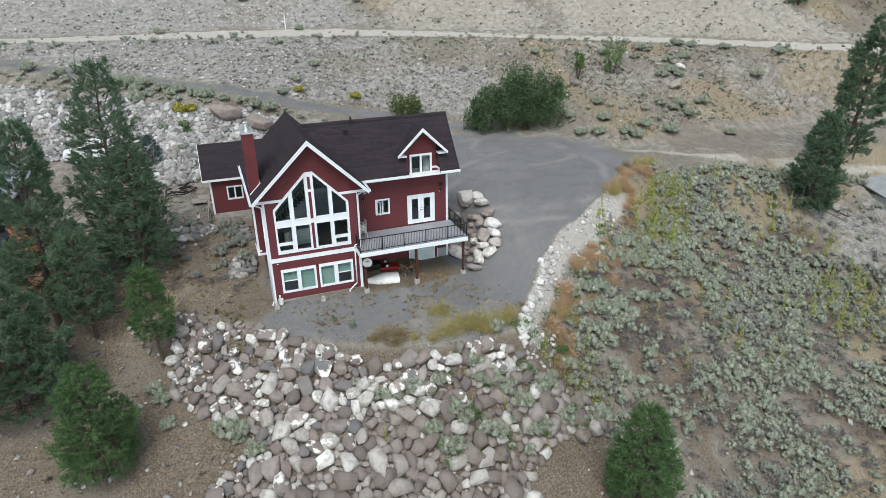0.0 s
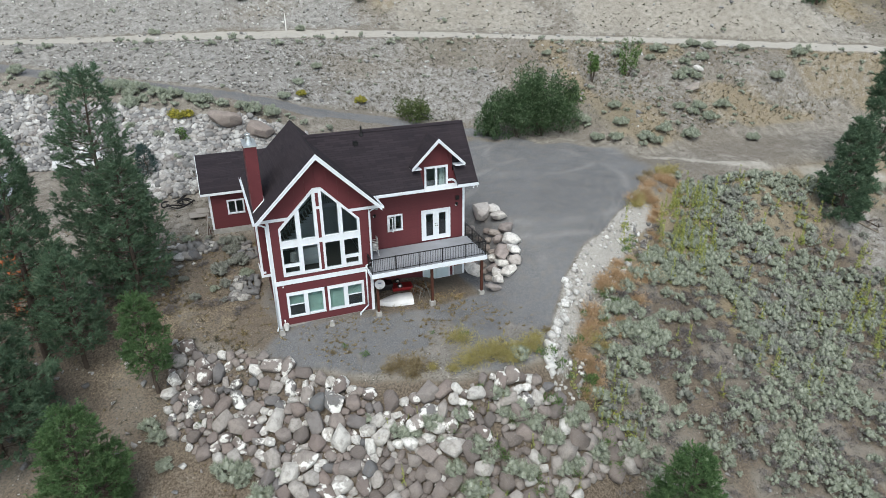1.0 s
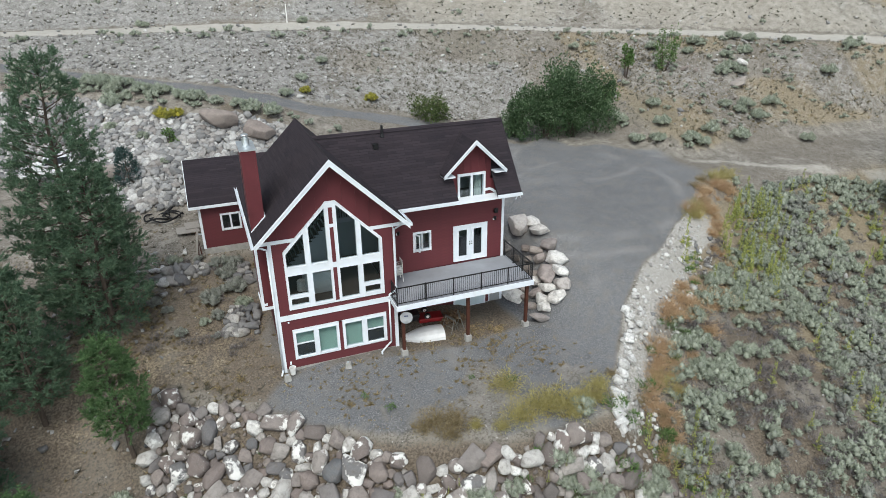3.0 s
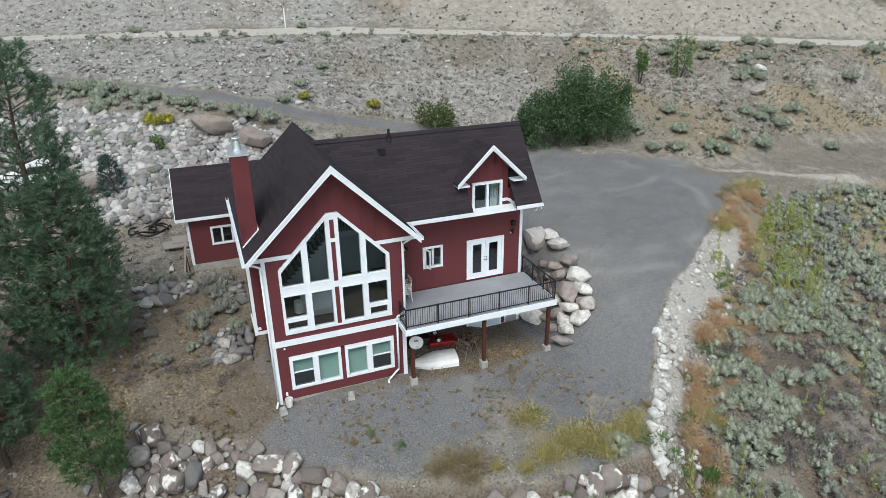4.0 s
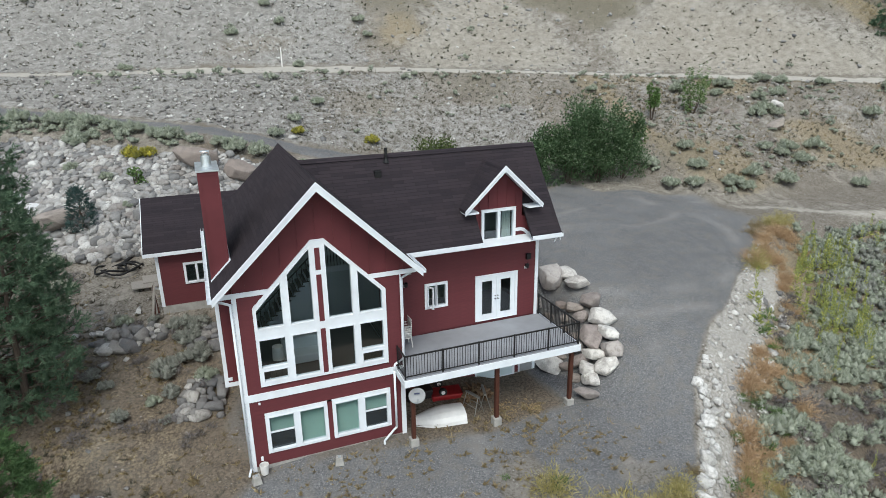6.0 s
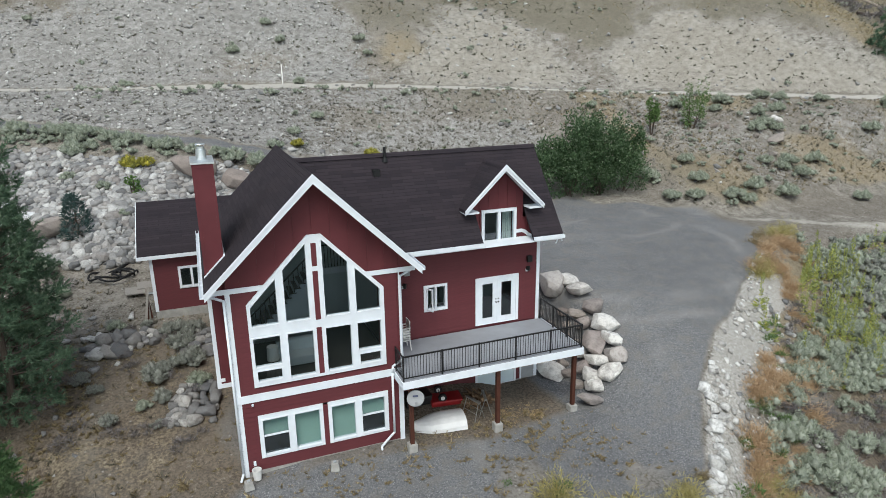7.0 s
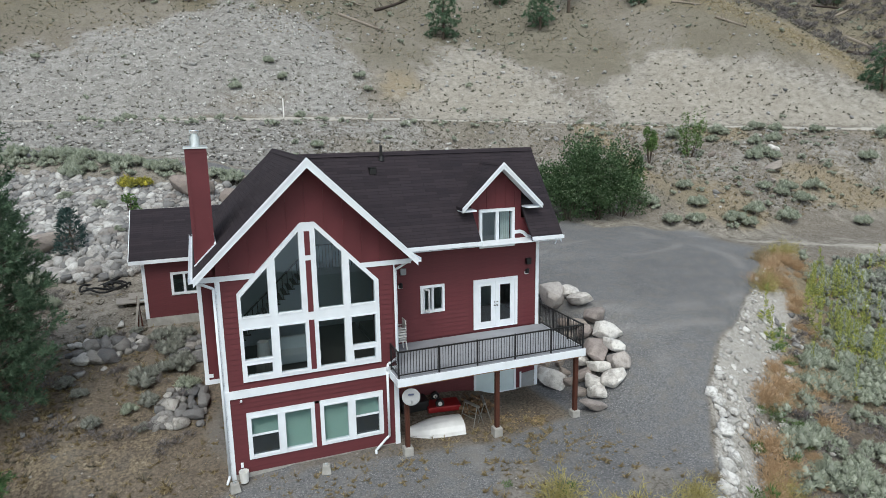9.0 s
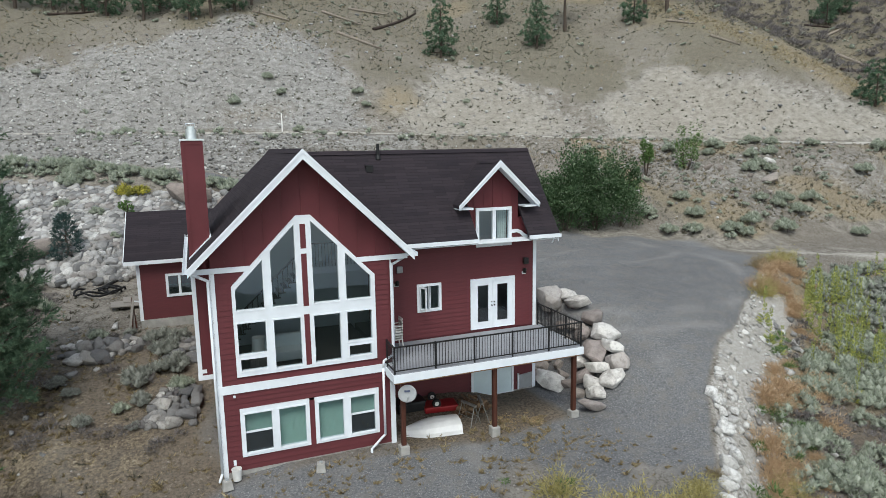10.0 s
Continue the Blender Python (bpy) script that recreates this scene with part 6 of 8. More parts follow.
def blades(base, dirs, length, width, rs_):
    """Thin two-triangle blades from base along dirs: arrays of vertices and faces."""
    n = len(base)
    dirs = dirs / np.maximum(np.linalg.norm(dirs, axis=1, keepdims=True), 1e-6)
    side = np.cross(dirs, rs_.normal(size=(n, 3)))
    side /= np.maximum(np.linalg.norm(side, axis=1, keepdims=True), 1e-6)
    length, width = np.broadcast_to(length, n)[:, None], np.broadcast_to(width, n)[:, None]
    mid = base + dirs * length * 0.5
    v = np.stack([base - side * width * 0.3, mid - side * width * 0.5, base + dirs * length, mid + side * width * 0.5], 1).reshape(-1, 3)
    f = np.arange(n * 4).reshape(n, 4)
    return v, f


def spines(base, dirs, length, width, rs_):
    """Needles, stalks and grass: one pointed triangle each."""
    n = len(base)
    dirs = dirs / np.maximum(np.linalg.norm(dirs, axis=1, keepdims=True), 1e-6)
    side = np.cross(dirs, rs_.normal(size=(n, 3)))
    side /= np.maximum(np.linalg.norm(side, axis=1, keepdims=True), 1e-6)
    length, width = np.broadcast_to(length, n)[:, None], np.broadcast_to(width, n)[:, None]
    v = np.stack([base - side * width * 0.5, base + side * width * 0.5, base + dirs * length], 1).reshape(-1, 3)
    return v, np.arange(n * 3).reshape(n, 3)


def pine(base, top_z, spread, seed, tufts, blade=0.3, mat=NEEDLE, lean=(0, 0), bare=0.12, label="", group="", name="pine_tree", full=1.0, width=0.028, per=34, droop=0.0, even=0.0, gap=1.15):
    """A pine: tapered trunk, whorled limbs, and needle tufts along each limb."""
    rs_ = np.random.RandomState(seed)
    x0, y0 = base
    z0 = ground(x0, y0)
    h = top_z - z0
    tree = thing(name, label or "dark green pine tree on the dry slope", "pine tree", pose(x0, y0, z0), group)
    bm = bmesh.new()
    n = 8
    pts = [Vector((lean[0] * (k / n) ** 1.3 + 0.05 * math.sin(k * 1.7 + seed), lean[1] * (k / n) ** 1.3, h * 0.97 * k / n - 0.1 * (k == 0))) for k in range(n + 1)]
    rad = 0.022 * h
    for k in range(n):
        rod(bm, pts[k], pts[k + 1], rad * (1 - k / n) + 0.015, rad * (1 - (k + 1) / n) + 0.015, 9)
    centres, heads = [], []
    count = int(18 + h * 4.2)
    limbs = bmesh.new()
    for i in range(count):
        k = bare + (1 - bare) * (i + 0.5) / count
        zz = h * k
        p = Vector((lean[0] * k ** 1.3, lean[1] * k ** 1.3, zz))
        shape = (1 - k) ** 0.72 * (0.55 + 0.45 * min(1, (k - bare) * 5 + 0.35))
        ln = spread * (0.12 + 0.95 * shape) * rs_.uniform(0.62 + 0.25 * even, 1.2 - 0.12 * even)
        a = i * 2.4 + rs_.uniform(-0.5, 0.5)
        rise = rs_.uniform(0.05, 0.35) + 0.5 * k - droop
        d = Vector((math.cos(a), math.sin(a), rise)).normalized()
        e = p + d * ln + Vector((0, 0, 0.12 * ln))
        if ln > 0.3:
            rod(limbs, p, e, 0.012 + 0.012 * ln, 0.008, 4)
        m = max(3, int(tufts / count * (0.35 + 1.1 * shape)))
        t = rs_.uniform(0.22, 1.03, m) ** 0.75
        c = np.array(p)[None] + np.outer(t, np.array(e - p)) + rs_.normal(size=(m, 3)) * (0.1 + 0.13 * ln) * np.array([1, 1, 0.6])
        centres.append(c)
        heads.append(np.tile(np.array(d), (m, 1)))
    c, hd = np.concatenate(centres), np.concatenate(heads)
    # one tuft to each cell of the crown, so that the tufts stay apart
    cell = np.floor(c / (blade * gap)).astype(int)
    _, first = np.unique(cell, axis=0, return_index=True)
    c, hd = c[first], hd[first]
    keep_ = rs_.rand(len(c)) < full
    c, hd = c[keep_], hd[keep_]
    D = sphere_dirs(len(c) * per, rs_, -1.0) + np.repeat(hd, per, 0) * 0.45 + np.array([0, 0, 0.3])
    D /= np.linalg.norm(D, axis=1, keepdims=True)
    B = np.repeat(c, per, 0) + D * blade * 0.12
    v, f = spines(B, D, blade * 0.72 * np.repeat(rs_.uniform(0.75, 1.15, len(c)), per) * rs_.uniform(0.8, 1.1, len(B)), width, rs_)
    part("trunk", bm, PBARK, tree, "rough brown bark")
    part("limb_work", limbs, PBARK, tree)
    cr = new("crown", mesh_from("crown", v, f, mat))
    cr.parent = tree
    return tree


def shoot_pine(base, top_z, spread, seed, label, mat=NEEDLE, bare=0.1, lean=(0, 0), gap=0.5, shoot=0.42, needle=0.16, width=0.032, per=26, limbs=5, dense=1.0, round_=0.8, name="pine_tree", tips=4):
    """A pine seen close by: whorled limbs that curve up, side twigs, and bottle-brush shoots in clusters at the twig ends."""
    rs_ = np.random.RandomState(seed)
    x0, y0 = base
    z0 = ground(x0, y0)
    h = top_z - z0
    tree = thing(name, label, "pine tree", pose(x0, y0, z0))
    bm = bmesh.new()
    n = 8
    axis_ = [Vector((lean[0] * (k / n) ** 1.3 + 0.05 * math.sin(k * 1.7 + seed), lean[1] * (k / n) ** 1.3, h * 0.98 * k / n - 0.1 * (k == 0))) for k in range(n + 1)]
    rad = 0.017 * h
    for k in range(n):
        rod(bm, axis_[k], axis_[k + 1], rad * (1 - k / n) + 0.015, rad * (1 - (k + 1) / n) + 0.015, 9)
    limb_bm = bmesh.new()
    B, D = [], []

    def cluster(at, way, count):
        for _ in range(count):
            B.append(at + rs_.normal(size=3) * 0.05)
            D.append(way * 0.9 + rs_.normal(size=3) * 0.55 + np.array([0, 0, 0.35]))

    z = bare * h
    turn = rs_.uniform(0, 6)
    while z < h * 0.97:
        k = z / h
        full_ = (1 - k) ** round_ * min(1, 0.62 + 1.6 * (k - bare))
        turn += 0.9
        for m in range(limbs):
            if rs_.rand() < 0.12:
                continue
            a = turn + m * math.tau / limbs + rs_.uniform(-0.35, 0.35)
            ln = spread * (0.1 + full_) * rs_.uniform(0.68, 1.12)
            rise = -0.12 + 0.55 * k + rs_.uniform(-0.12, 0.12)
            p0 = np.array([lean[0] * k ** 1.3, lean[1] * k ** 1.3, z + rs_.uniform(-0.15, 0.15) * gap])
            flat_ = np.array([math.cos(a), math.sin(a), 0.0])
            side = np.array([-flat_[1], flat_[0], 0.0])

            def at_(t):
                return p0 + flat_ * ln * t + np.array([0, 0, ln * (rise * t + 0.3 * t * t)])
            if ln > 0.35:
                for t0, t1 in ((0.0, 0.5), (0.5, 1.0)):
                    rod(limb_bm, at_(t0), at_(t1), (0.012 + 0.011 * ln) * (1.15 - t0), (0.012 + 0.011 * ln) * (1.15 - t1), 4)
            way = flat_ + np.array([0, 0, rise + 0.45])
            cluster(at_(1.0), way, tips + 1)
            count = max(2, int(ln * 4.2 * dense))
            for q in range(count):
                t = 0.3 + 0.66 * (q + rs_.rand()) / count
                sg = 1 if q % 2 else -1
                dv = flat_ * 0.75 + side * sg * rs_.uniform(0.55, 1.0) + np.array([0, 0, rs_.uniform(0.1, 0.5)])
                tl = (0.16 + 0.42 * ln * (1.08 - t)) * rs_.uniform(0.7, 1.15)
                e = at_(t) + dv * tl
                if tl > 0.3:
                    rod(limb_bm, at_(t), e, 0.014, 0.006, 3)
                cluster(e, dv, tips)
                if tl > 0.55:
                    cluster(at_(t) + dv * tl * 0.5 + side * rs_.uniform(-0.2, 0.2), dv, tips - 1)
        z += gap * rs_.uniform(0.8, 1.2) * (1 - 0.35 * k)
    for q in range(5):
        cluster(np.array([lean[0], lean[1], h * (0.95 + 0.01 * q)]), np.array([0, 0, 1.2]), 2)
    B, D = np.array(B), np.array(D)
    D /= np.linalg.norm(D, axis=1, keepdims=True)
    ln = shoot * rs_.uniform(0.7, 1.2, len(B))
    t = np.tile(np.linspace(0.15, 1.0, per), len(B))
    bb = np.repeat(B, per, 0) + np.repeat(D * ln[:, None], per, 0) * t[:, None]
    dd = np.repeat(D, per, 0) * 0.75 + sphere_dirs(len(bb), rs_, -2.0) * 0.8
    v, f = spines(bb, dd, needle * rs_.uniform(0.75, 1.15, len(bb)), width, rs_)
    part("trunk", bm, PBARK, tree, "rough brown bark")
    part("limb_work", limb_bm, PBARK, tree)
    cr = new("crown", mesh_from("crown", v, f, mat))
    cr.parent = tree
    return tree


shoot_pine((-8.7, 5.6), 14.8, 3.1, 1, "tall dark ponderosa pine between the houses", lean=(0.5, 0.4), bare=0.05, round_=0.75, dense=0.85, gap=0.58)
shoot_pine((-7.6, 4.4), 9.8, 2.5, 17, "dark pine standing against a taller one", lean=(0.3, 0.2), bare=0.08, dense=0.85, gap=0.58)
shoot_pine((-12.8, 2.6), 12.2, 2.6, 2, "tall dark pine close to the neighbouring stair", lean=(0.3, 0.8), bare=0.12, dense=1.25)
shoot_pine((-7.0, -1.6), 4.2, 1.4, 3, "young bright green pine beside the rock wall", NEEDLE_Y, bare=0.26, gap=0.42, shoot=0.38, needle=0.14, per=30, dense=1.2, round_=0.7, lean=(-0.25, 0.0))
shoot_pine((-10.1, -7.2), 1.9, 2.1, 4, "bushy young pine with bright needles", NEEDLE_Y, bare=0.03, gap=0.46, shoot=0.42, needle=0.15, per=30, dense=1.1, limbs=6, round_=0.75)
shoot_pine((16.5, -16.9), -1.0, 2.15, 5, "bushy young pine below the rock wall", NEEDLE_Y, bare=0.03, gap=0.46, shoot=0.42, needle=0.15, per=30, dense=1.1, limbs=6, round_=0.9)
shoot_pine((-14.4, -2.8), 5.4, 4.0, 6, "broad dark pine at the edge of the slope", bare=0.05, limbs=6)
shoot_pine((-10.6, 1.0), 6.2, 2.0, 16, "dark pine with a bare lower trunk", bare=0.2)
shoot_pine((52.5, 3.2), 15.6, 2.9, 8, "tall open pine beside the side track", lean=(4.0, 0.6), width=0.05, needle=0.24, shoot=0.5, per=24, bare=0.3, gap=0.7, limbs=4, round_=0.5)
shoot_pine((50.2, 3.0), 7.2, 2.3, 9, "dense pine beside the side track", width=0.05, needle=0.24, shoot=0.45, per=24, bare=0.03, gap=0.6, limbs=6)
shoot_pine((-7.1, 19.4), 7.0, 0.95, 10, "small blue-grey spruce among the riprap stones", NEEDLE_B, bare=0.02, name="spruce_tree", gap=0.3, shoot=0.25, needle=0.1, width=0.03, per=14, limbs=6, round_=1.0, dense=1.5)
far_pines = [((33.9, 65.7), 8.5, 2.4, 0.05), ((47.5, 62.2), 8.0, 2.1, 0.05), ((53.0, 63.5), 12, 3.0, 0.4), ((61.5, 58.3), 5.5, 1.7, 0.04), ((45.4, 70.8), 7.0, 1.9, 0.05),
             ((-9.8, 81.7), 10, 2.4, 0.02), ((-5.0, 78.3), 9, 2.3, 0.12), ((-3.0, 80.5), 11, 2.6, 0.05), ((0.8, 75.5), 8, 2.0, 0.1), ((3.6, 75.2), 10, 2.3, 0.2), ((6.9, 76.6), 9, 2.4, 0.05), ((-16.9, 86), 11, 2.6, 0.05), ((-13, 84.5), 9, 2.4, 0.02), ((-21.5, 86), 10, 2.6, 0.1), ((9.5, 79), 10, 2.5, 0.3),
             ((64.8, 60.1), 14, 2.6, 0.5), ((67.7, 58.6), 14, 2.6, 0.5), ((75.6, 31.2), 5.5, 1.9, 0.03), ((92.9, 51.8), 6, 2.0, 0.05), ((97, 53), 6, 2.4, 0.05), ((110, 78), 9, 2.4, 0.05), ((20, 90), 12, 2.8, 0.3), ((58, 80), 13, 2.8, 0.5), ((40, 88), 12, 2.6, 0.3)]
for i, ((x, y), h, w, bare) in enumerate(far_pines):
    pine((x, y), ground(x, y) + h, w, 30 + i, 460, 0.62, NEEDLE, width=0.15, per=18, bare=bare, droop=0.22, label="pine on the dry upper hillside", group="pines on the upper hillside")


def bush(base, radius, tall, seed, leaves, size, mat, label, name="shrub", stems=7, group="", category="shrub", clumps=14):
    """Leafy shrub: several stems, clumps of flat leaves with an uneven outline."""
    rs_ = np.random.RandomState(seed)
    x0, y0 = base
    ob = thing(name, label, category, pose(x0, y0, ground(x0, y0)), group)
    bm = bmesh.new()
    cs = []
    for i in range(clumps):
        a, q = rs_.uniform(0, 6.28), rs_.uniform(0.1, 1) ** 0.5
        z = tall * rs_.uniform(0.18, 0.92) * (1 - 0.3 * q)
        cs.append((radius * q * math.cos(a) * 0.75, radius * q * math.sin(a) * 0.75, z))
    for i in range(min(stems, clumps)):
        rod(bm, (cs[i][0] * 0.2, cs[i][1] * 0.2, -0.1), cs[i], 0.05, 0.015, 5)
    part("stems", bm, PBARK, ob)
    cs = np.array(cs)
    pick = rs_.randint(0, clumps, leaves)
    d = sphere_dirs(leaves, rs_, -1)
    each = rs_.uniform(0.22, 0.52, clumps)
    rr = radius * each[pick][:, None] * rs_.uniform(0.35, 1.15, leaves)[:, None] ** 0.7
    p = cs[pick] + d * rr * np.array([1, 1, 0.2 * tall / radius + 0.75])
    p[:, 2] = np.abs(p[:, 2])
    v, f = blades(p, d + rs_.normal(size=(leaves, 3)) * 0.7 + np.array([0, 0, 0.25]), size * rs_.uniform(0.7, 1.3, leaves), size * 0.62, rs_)
    cr = new("foliage", mesh_from("foliage", v, f, mat))
    cr.parent = ob
    return ob


for x, y, rr, tt, sd in ((25.0, 23.0, 1.8, 5.0, 1), (27.0, 22.0, 1.8, 6.6, 2), (29.6, 21.4, 2.2, 8.2, 3), (31.5, 21.2, 1.8, 6.6, 4), (28.3, 22.6, 2.0, 7.4, 5)):
    bush((x, y), rr, tt, sd, 7500, 0.19, GREEN, "dense dark green leafy shrub at the edge of the drive", clumps=22, group="tall shrubs by the drive")
bush((18.0, 28.0), 1.9, 2.4, 6, 1500, 0.24, leaf_mat("olive_leaves", (0.05, 0.075, 0.025), (0.11, 0.14, 0.05)), "low olive green shrub on the bank")
bush((34.8, 24.4), 1.3, 1.4, 9, 600, 0.2, LIME, "low light green shrub on the bank")
for x, y, tt, sd in ((38.7, 26.8, 4.4, 7), (43.0, 26.4, 4.8, 8)):
    bush((x, y), 0.75 if sd == 7 else 1.3, tt, sd, 1500, 0.17, LIME, "slender light green sapling on the bank", "sapling", group="saplings on the bank", category="sapling", clumps=12)
bush((-4.3, 22.6), 0.6, 1.3, 12, 260, 0.2, LIME, "light green seedling among the riprap", clumps=5)


def sage_shape(seed, lobes=9, per=8, wide=0.16, twigs=8):
    """A mound of upright leaf sprays and woody twigs; darker hearts paint its inner shade."""
    rs_ = np.random.RandomState(seed)
    d = sphere_dirs(lobes, rs_, 0.1)
    mid = d * np.array([0.62, 0.62, 0.5]) * rs_.uniform(0.6, 1.15, lobes)[:, None] + np.array([0, 0, 0.22])
    rad = rs_.uniform(0.22, 0.42, lobes)
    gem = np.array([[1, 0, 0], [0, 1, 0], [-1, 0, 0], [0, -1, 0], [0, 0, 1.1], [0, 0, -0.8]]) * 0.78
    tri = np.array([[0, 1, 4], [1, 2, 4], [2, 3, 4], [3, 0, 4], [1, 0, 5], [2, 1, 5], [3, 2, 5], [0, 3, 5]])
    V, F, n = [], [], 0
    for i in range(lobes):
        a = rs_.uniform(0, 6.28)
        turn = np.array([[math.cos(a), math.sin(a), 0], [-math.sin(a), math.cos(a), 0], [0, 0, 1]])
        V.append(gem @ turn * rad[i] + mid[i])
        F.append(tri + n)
        n += 6
    q = sphere_dirs(lobes * per, rs_, -0.3) + np.repeat(d, per, 0) * 0.4
    q /= np.linalg.norm(q, axis=1, keepdims=True)
    rr_ = np.repeat(rad, per)
    v, f = spines(np.repeat(mid, per, 0) + q * rr_[:, None] * rs_.uniform(0.35, 0.85, len(q))[:, None], q * 0.9 + rs_.normal(size=(len(q), 3)) * 0.5 + np.array([0, 0, 0.45]), rr_ * rs_.uniform(0.4, 0.72, len(q)), wide * rs_.uniform(0.7, 1.3, len(q)), rs_)
    V.append(v)
    F.append(f + n)
    n += len(v)
    leaves = len(f)
    base = rs_.normal(size=(twigs, 3)) * np.array([0.15, 0.15, 0])
    v, f = spines(base, mid[rs_.randint(0, lobes, twigs)] - base, 0.7, 0.04, rs_)
    V.append(v)
    F.append(f + n)
    v = np.concatenate(V)
    v[:, 2] = np.maximum(v[:, 2], 0.0)
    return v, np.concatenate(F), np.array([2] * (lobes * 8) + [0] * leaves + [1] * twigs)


def twig_shape(seed, n=70, wide=0.03, long_=0.3):
    rs_ = np.random.RandomState(seed)
    mid = sphere_dirs(8, rs_, 0.1) * np.array([0.58, 0.58, 0.55]) + np.array([0, 0, 0.18])
    d = sphere_dirs(n, rs_, -0.25)
    p = mid[rs_.randint(0, 8, n)] + d * rs_.uniform(0.1, 0.3, n)[:, None]
    p[:, 2] = np.abs(p[:, 2]) + 0.02
    return spines(p, d + p * 0.35 + np.array([0, 0, 0.35]), long_ * rs_.uniform(0.7, 1.3, n), wide, rs_)


def tuft_shape(seed, n=14, spread=0.6, long_=0.9, wide=0.07):
    rs_ = np.random.RandomState(seed)
    d = rs_.normal(size=(n, 3)) * np.array([spread, spread, 0.2]) + np.array([0, 0, 1])
    return spines(rs_.normal(size=(n, 3)) * np.array([0.12, 0.12, 0.0]), d, long_ * rs_.uniform(0.5, 1.1, n), wide, rs_)


def spread_stuff(name, shapes, xs, ys, size, seed, mat, label, category, squash=1.0):
    """Many small plants joined into one object."""
    rs_ = np.random.RandomState(seed)
    zs = height(xs, ys)
    V, F, S, n = [], [], [], 0
    for i in range(len(xs)):
        got = shapes[rs_.randint(len(shapes))]
        v, f = got[0], got[1]
        a, s = rs_.uniform(0, 6.28), size[i]
        c, q = math.cos(a) * s, math.sin(a) * s
        V.append(np.stack([v[:, 0] * c - v[:, 1] * q + xs[i], v[:, 0] * q + v[:, 1] * c + ys[i], v[:, 2] * s * squash + zs[i] - 0.02], 1))
        F.append(f + n)
        S.append(got[2] if len(got) > 2 else np.zeros(len(f), int))
        n += len(v)
    return tagged(new(name, mesh_from(name, np.concatenate(V), np.concatenate(F), mat, False, np.concatenate(S))), label, category, kind="stuff")


def scatter(n, x0, x1, y0, y1, test, seed):
    rs_ = np.random.RandomState(seed)
    x, y = rs_.uniform(x0, x1, n), rs_.uniform(y0, y1, n)
    k = test(x, y)
    if k.dtype != bool:
        k = rs_.rand(n) < k
    return x[k], y[k]


SAGES = [sage_shape(i, 8, 15, 0.095, 5) for i in range(10)]
# third material: leaf colour darkened to stand for shade inside the mound
SAGE2 = (SAGE, SAGE_D, leaf_mat("sage_heart_shade", (0.21, 0.23, 0.185), (0.32, 0.345, 0.28)))
GREY2 = (leaf_mat("grey_sage_leaves", (0.25, 0.262, 0.232), (0.365, 0.38, 0.335), (0.46, 0.475, 0.42), 0.3), SAGE_D, leaf_mat("grey_sage_heart_shade", (0.16, 0.165, 0.145), (0.25, 0.256, 0.228)))
CARPET = [(21.5, -2.8), (30.4, 0.3), (38.9, 0.6), (45.6, -1.2), (53, -3.6), (60, -5.5), (62, -22), (34, -22), (27, -22), (25, -15), (22.5, -11), (20, -8.5)]
STRIP = [(36, 8.6), (40, 8.9), (51.5, 7.6), (52, 5.6), (43, 6.2), (39.5, 4), (38, 0.5), (30, 0), (31.5, 3.5)]
DEAD = [(20.5, -3.4), (30, -3.0), (33, -5.5), (30, -9), (20.5, -9)]


def in_poly(poly, x, y):
    got = np.zeros(len(x), bool)
    for (x0, y0), (x1, y1) in zip(poly, poly[1:] + poly[:1]):
        if y0 != y1:
            got ^= ((y0 > y) != (y1 > y)) & (x < x0 + (x1 - x0) * (y - y0) / (y1 - y0))
    return got


def slope_cover(x, y):
    d = y - line_at(EDGE, x)[0]
    w = (hash_noise(x, y, 0.5) - 0.5) * 1.6
    base = np.where(in_poly(CARPET, x + w, y + w), 1.0, np.where(in_poly(STRIP, x, y + w), 0.9, np.where((x > 47) & (y > -4), 0.14, 0.6)))
    base = base * np.where(in_poly(DEAD, x, y), 0.8, 1.0) * np.where(x < 34, sm(-3.0, -4.4, d), sm(-0.3, -1.6, d)) * sm(15.5, 18, x)
    gap = sm(0.26, 0.44, hash_noise(x, y + 3, 0.33)) * (0.5 + 0.65 * sm(0.32, 0.5, hash_noise(x + 11, y, 0.13)))
    return base * np.maximum(gap, 0.2) * np.where((x > 36) & (np.abs(y - track_y(x)) < 1.0), 0.0, 1.0)


sx, sy = scatter(15000, 15, 64, -23, 10, slope_cover, 1)
sx, sy = sx[:3600], sy[:3600]
size = 0.28 + 0.6 * np.random.RandomState(2).rand(len(sx)) ** 1.6
close = (sx < 33) & (sy > -7)
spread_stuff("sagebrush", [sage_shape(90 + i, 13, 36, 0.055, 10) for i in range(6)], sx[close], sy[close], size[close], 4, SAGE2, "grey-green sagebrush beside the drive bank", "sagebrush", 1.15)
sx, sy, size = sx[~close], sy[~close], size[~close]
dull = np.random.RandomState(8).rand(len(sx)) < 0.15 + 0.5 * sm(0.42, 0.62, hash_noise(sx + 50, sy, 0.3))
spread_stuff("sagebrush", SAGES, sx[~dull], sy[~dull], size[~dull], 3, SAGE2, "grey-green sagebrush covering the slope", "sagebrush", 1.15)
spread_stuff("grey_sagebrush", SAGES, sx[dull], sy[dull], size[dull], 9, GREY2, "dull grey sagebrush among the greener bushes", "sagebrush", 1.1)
dx, dy = scatter(5200, 15, 58, -22, 9, lambda x, y: np.where(in_poly(DEAD, x, y), 0.95, np.where(in_poly(CARPET, x, y), 0.45, 0.2)) * sm(-2, -3, y - line_at(EDGE, x)[0]), 5)
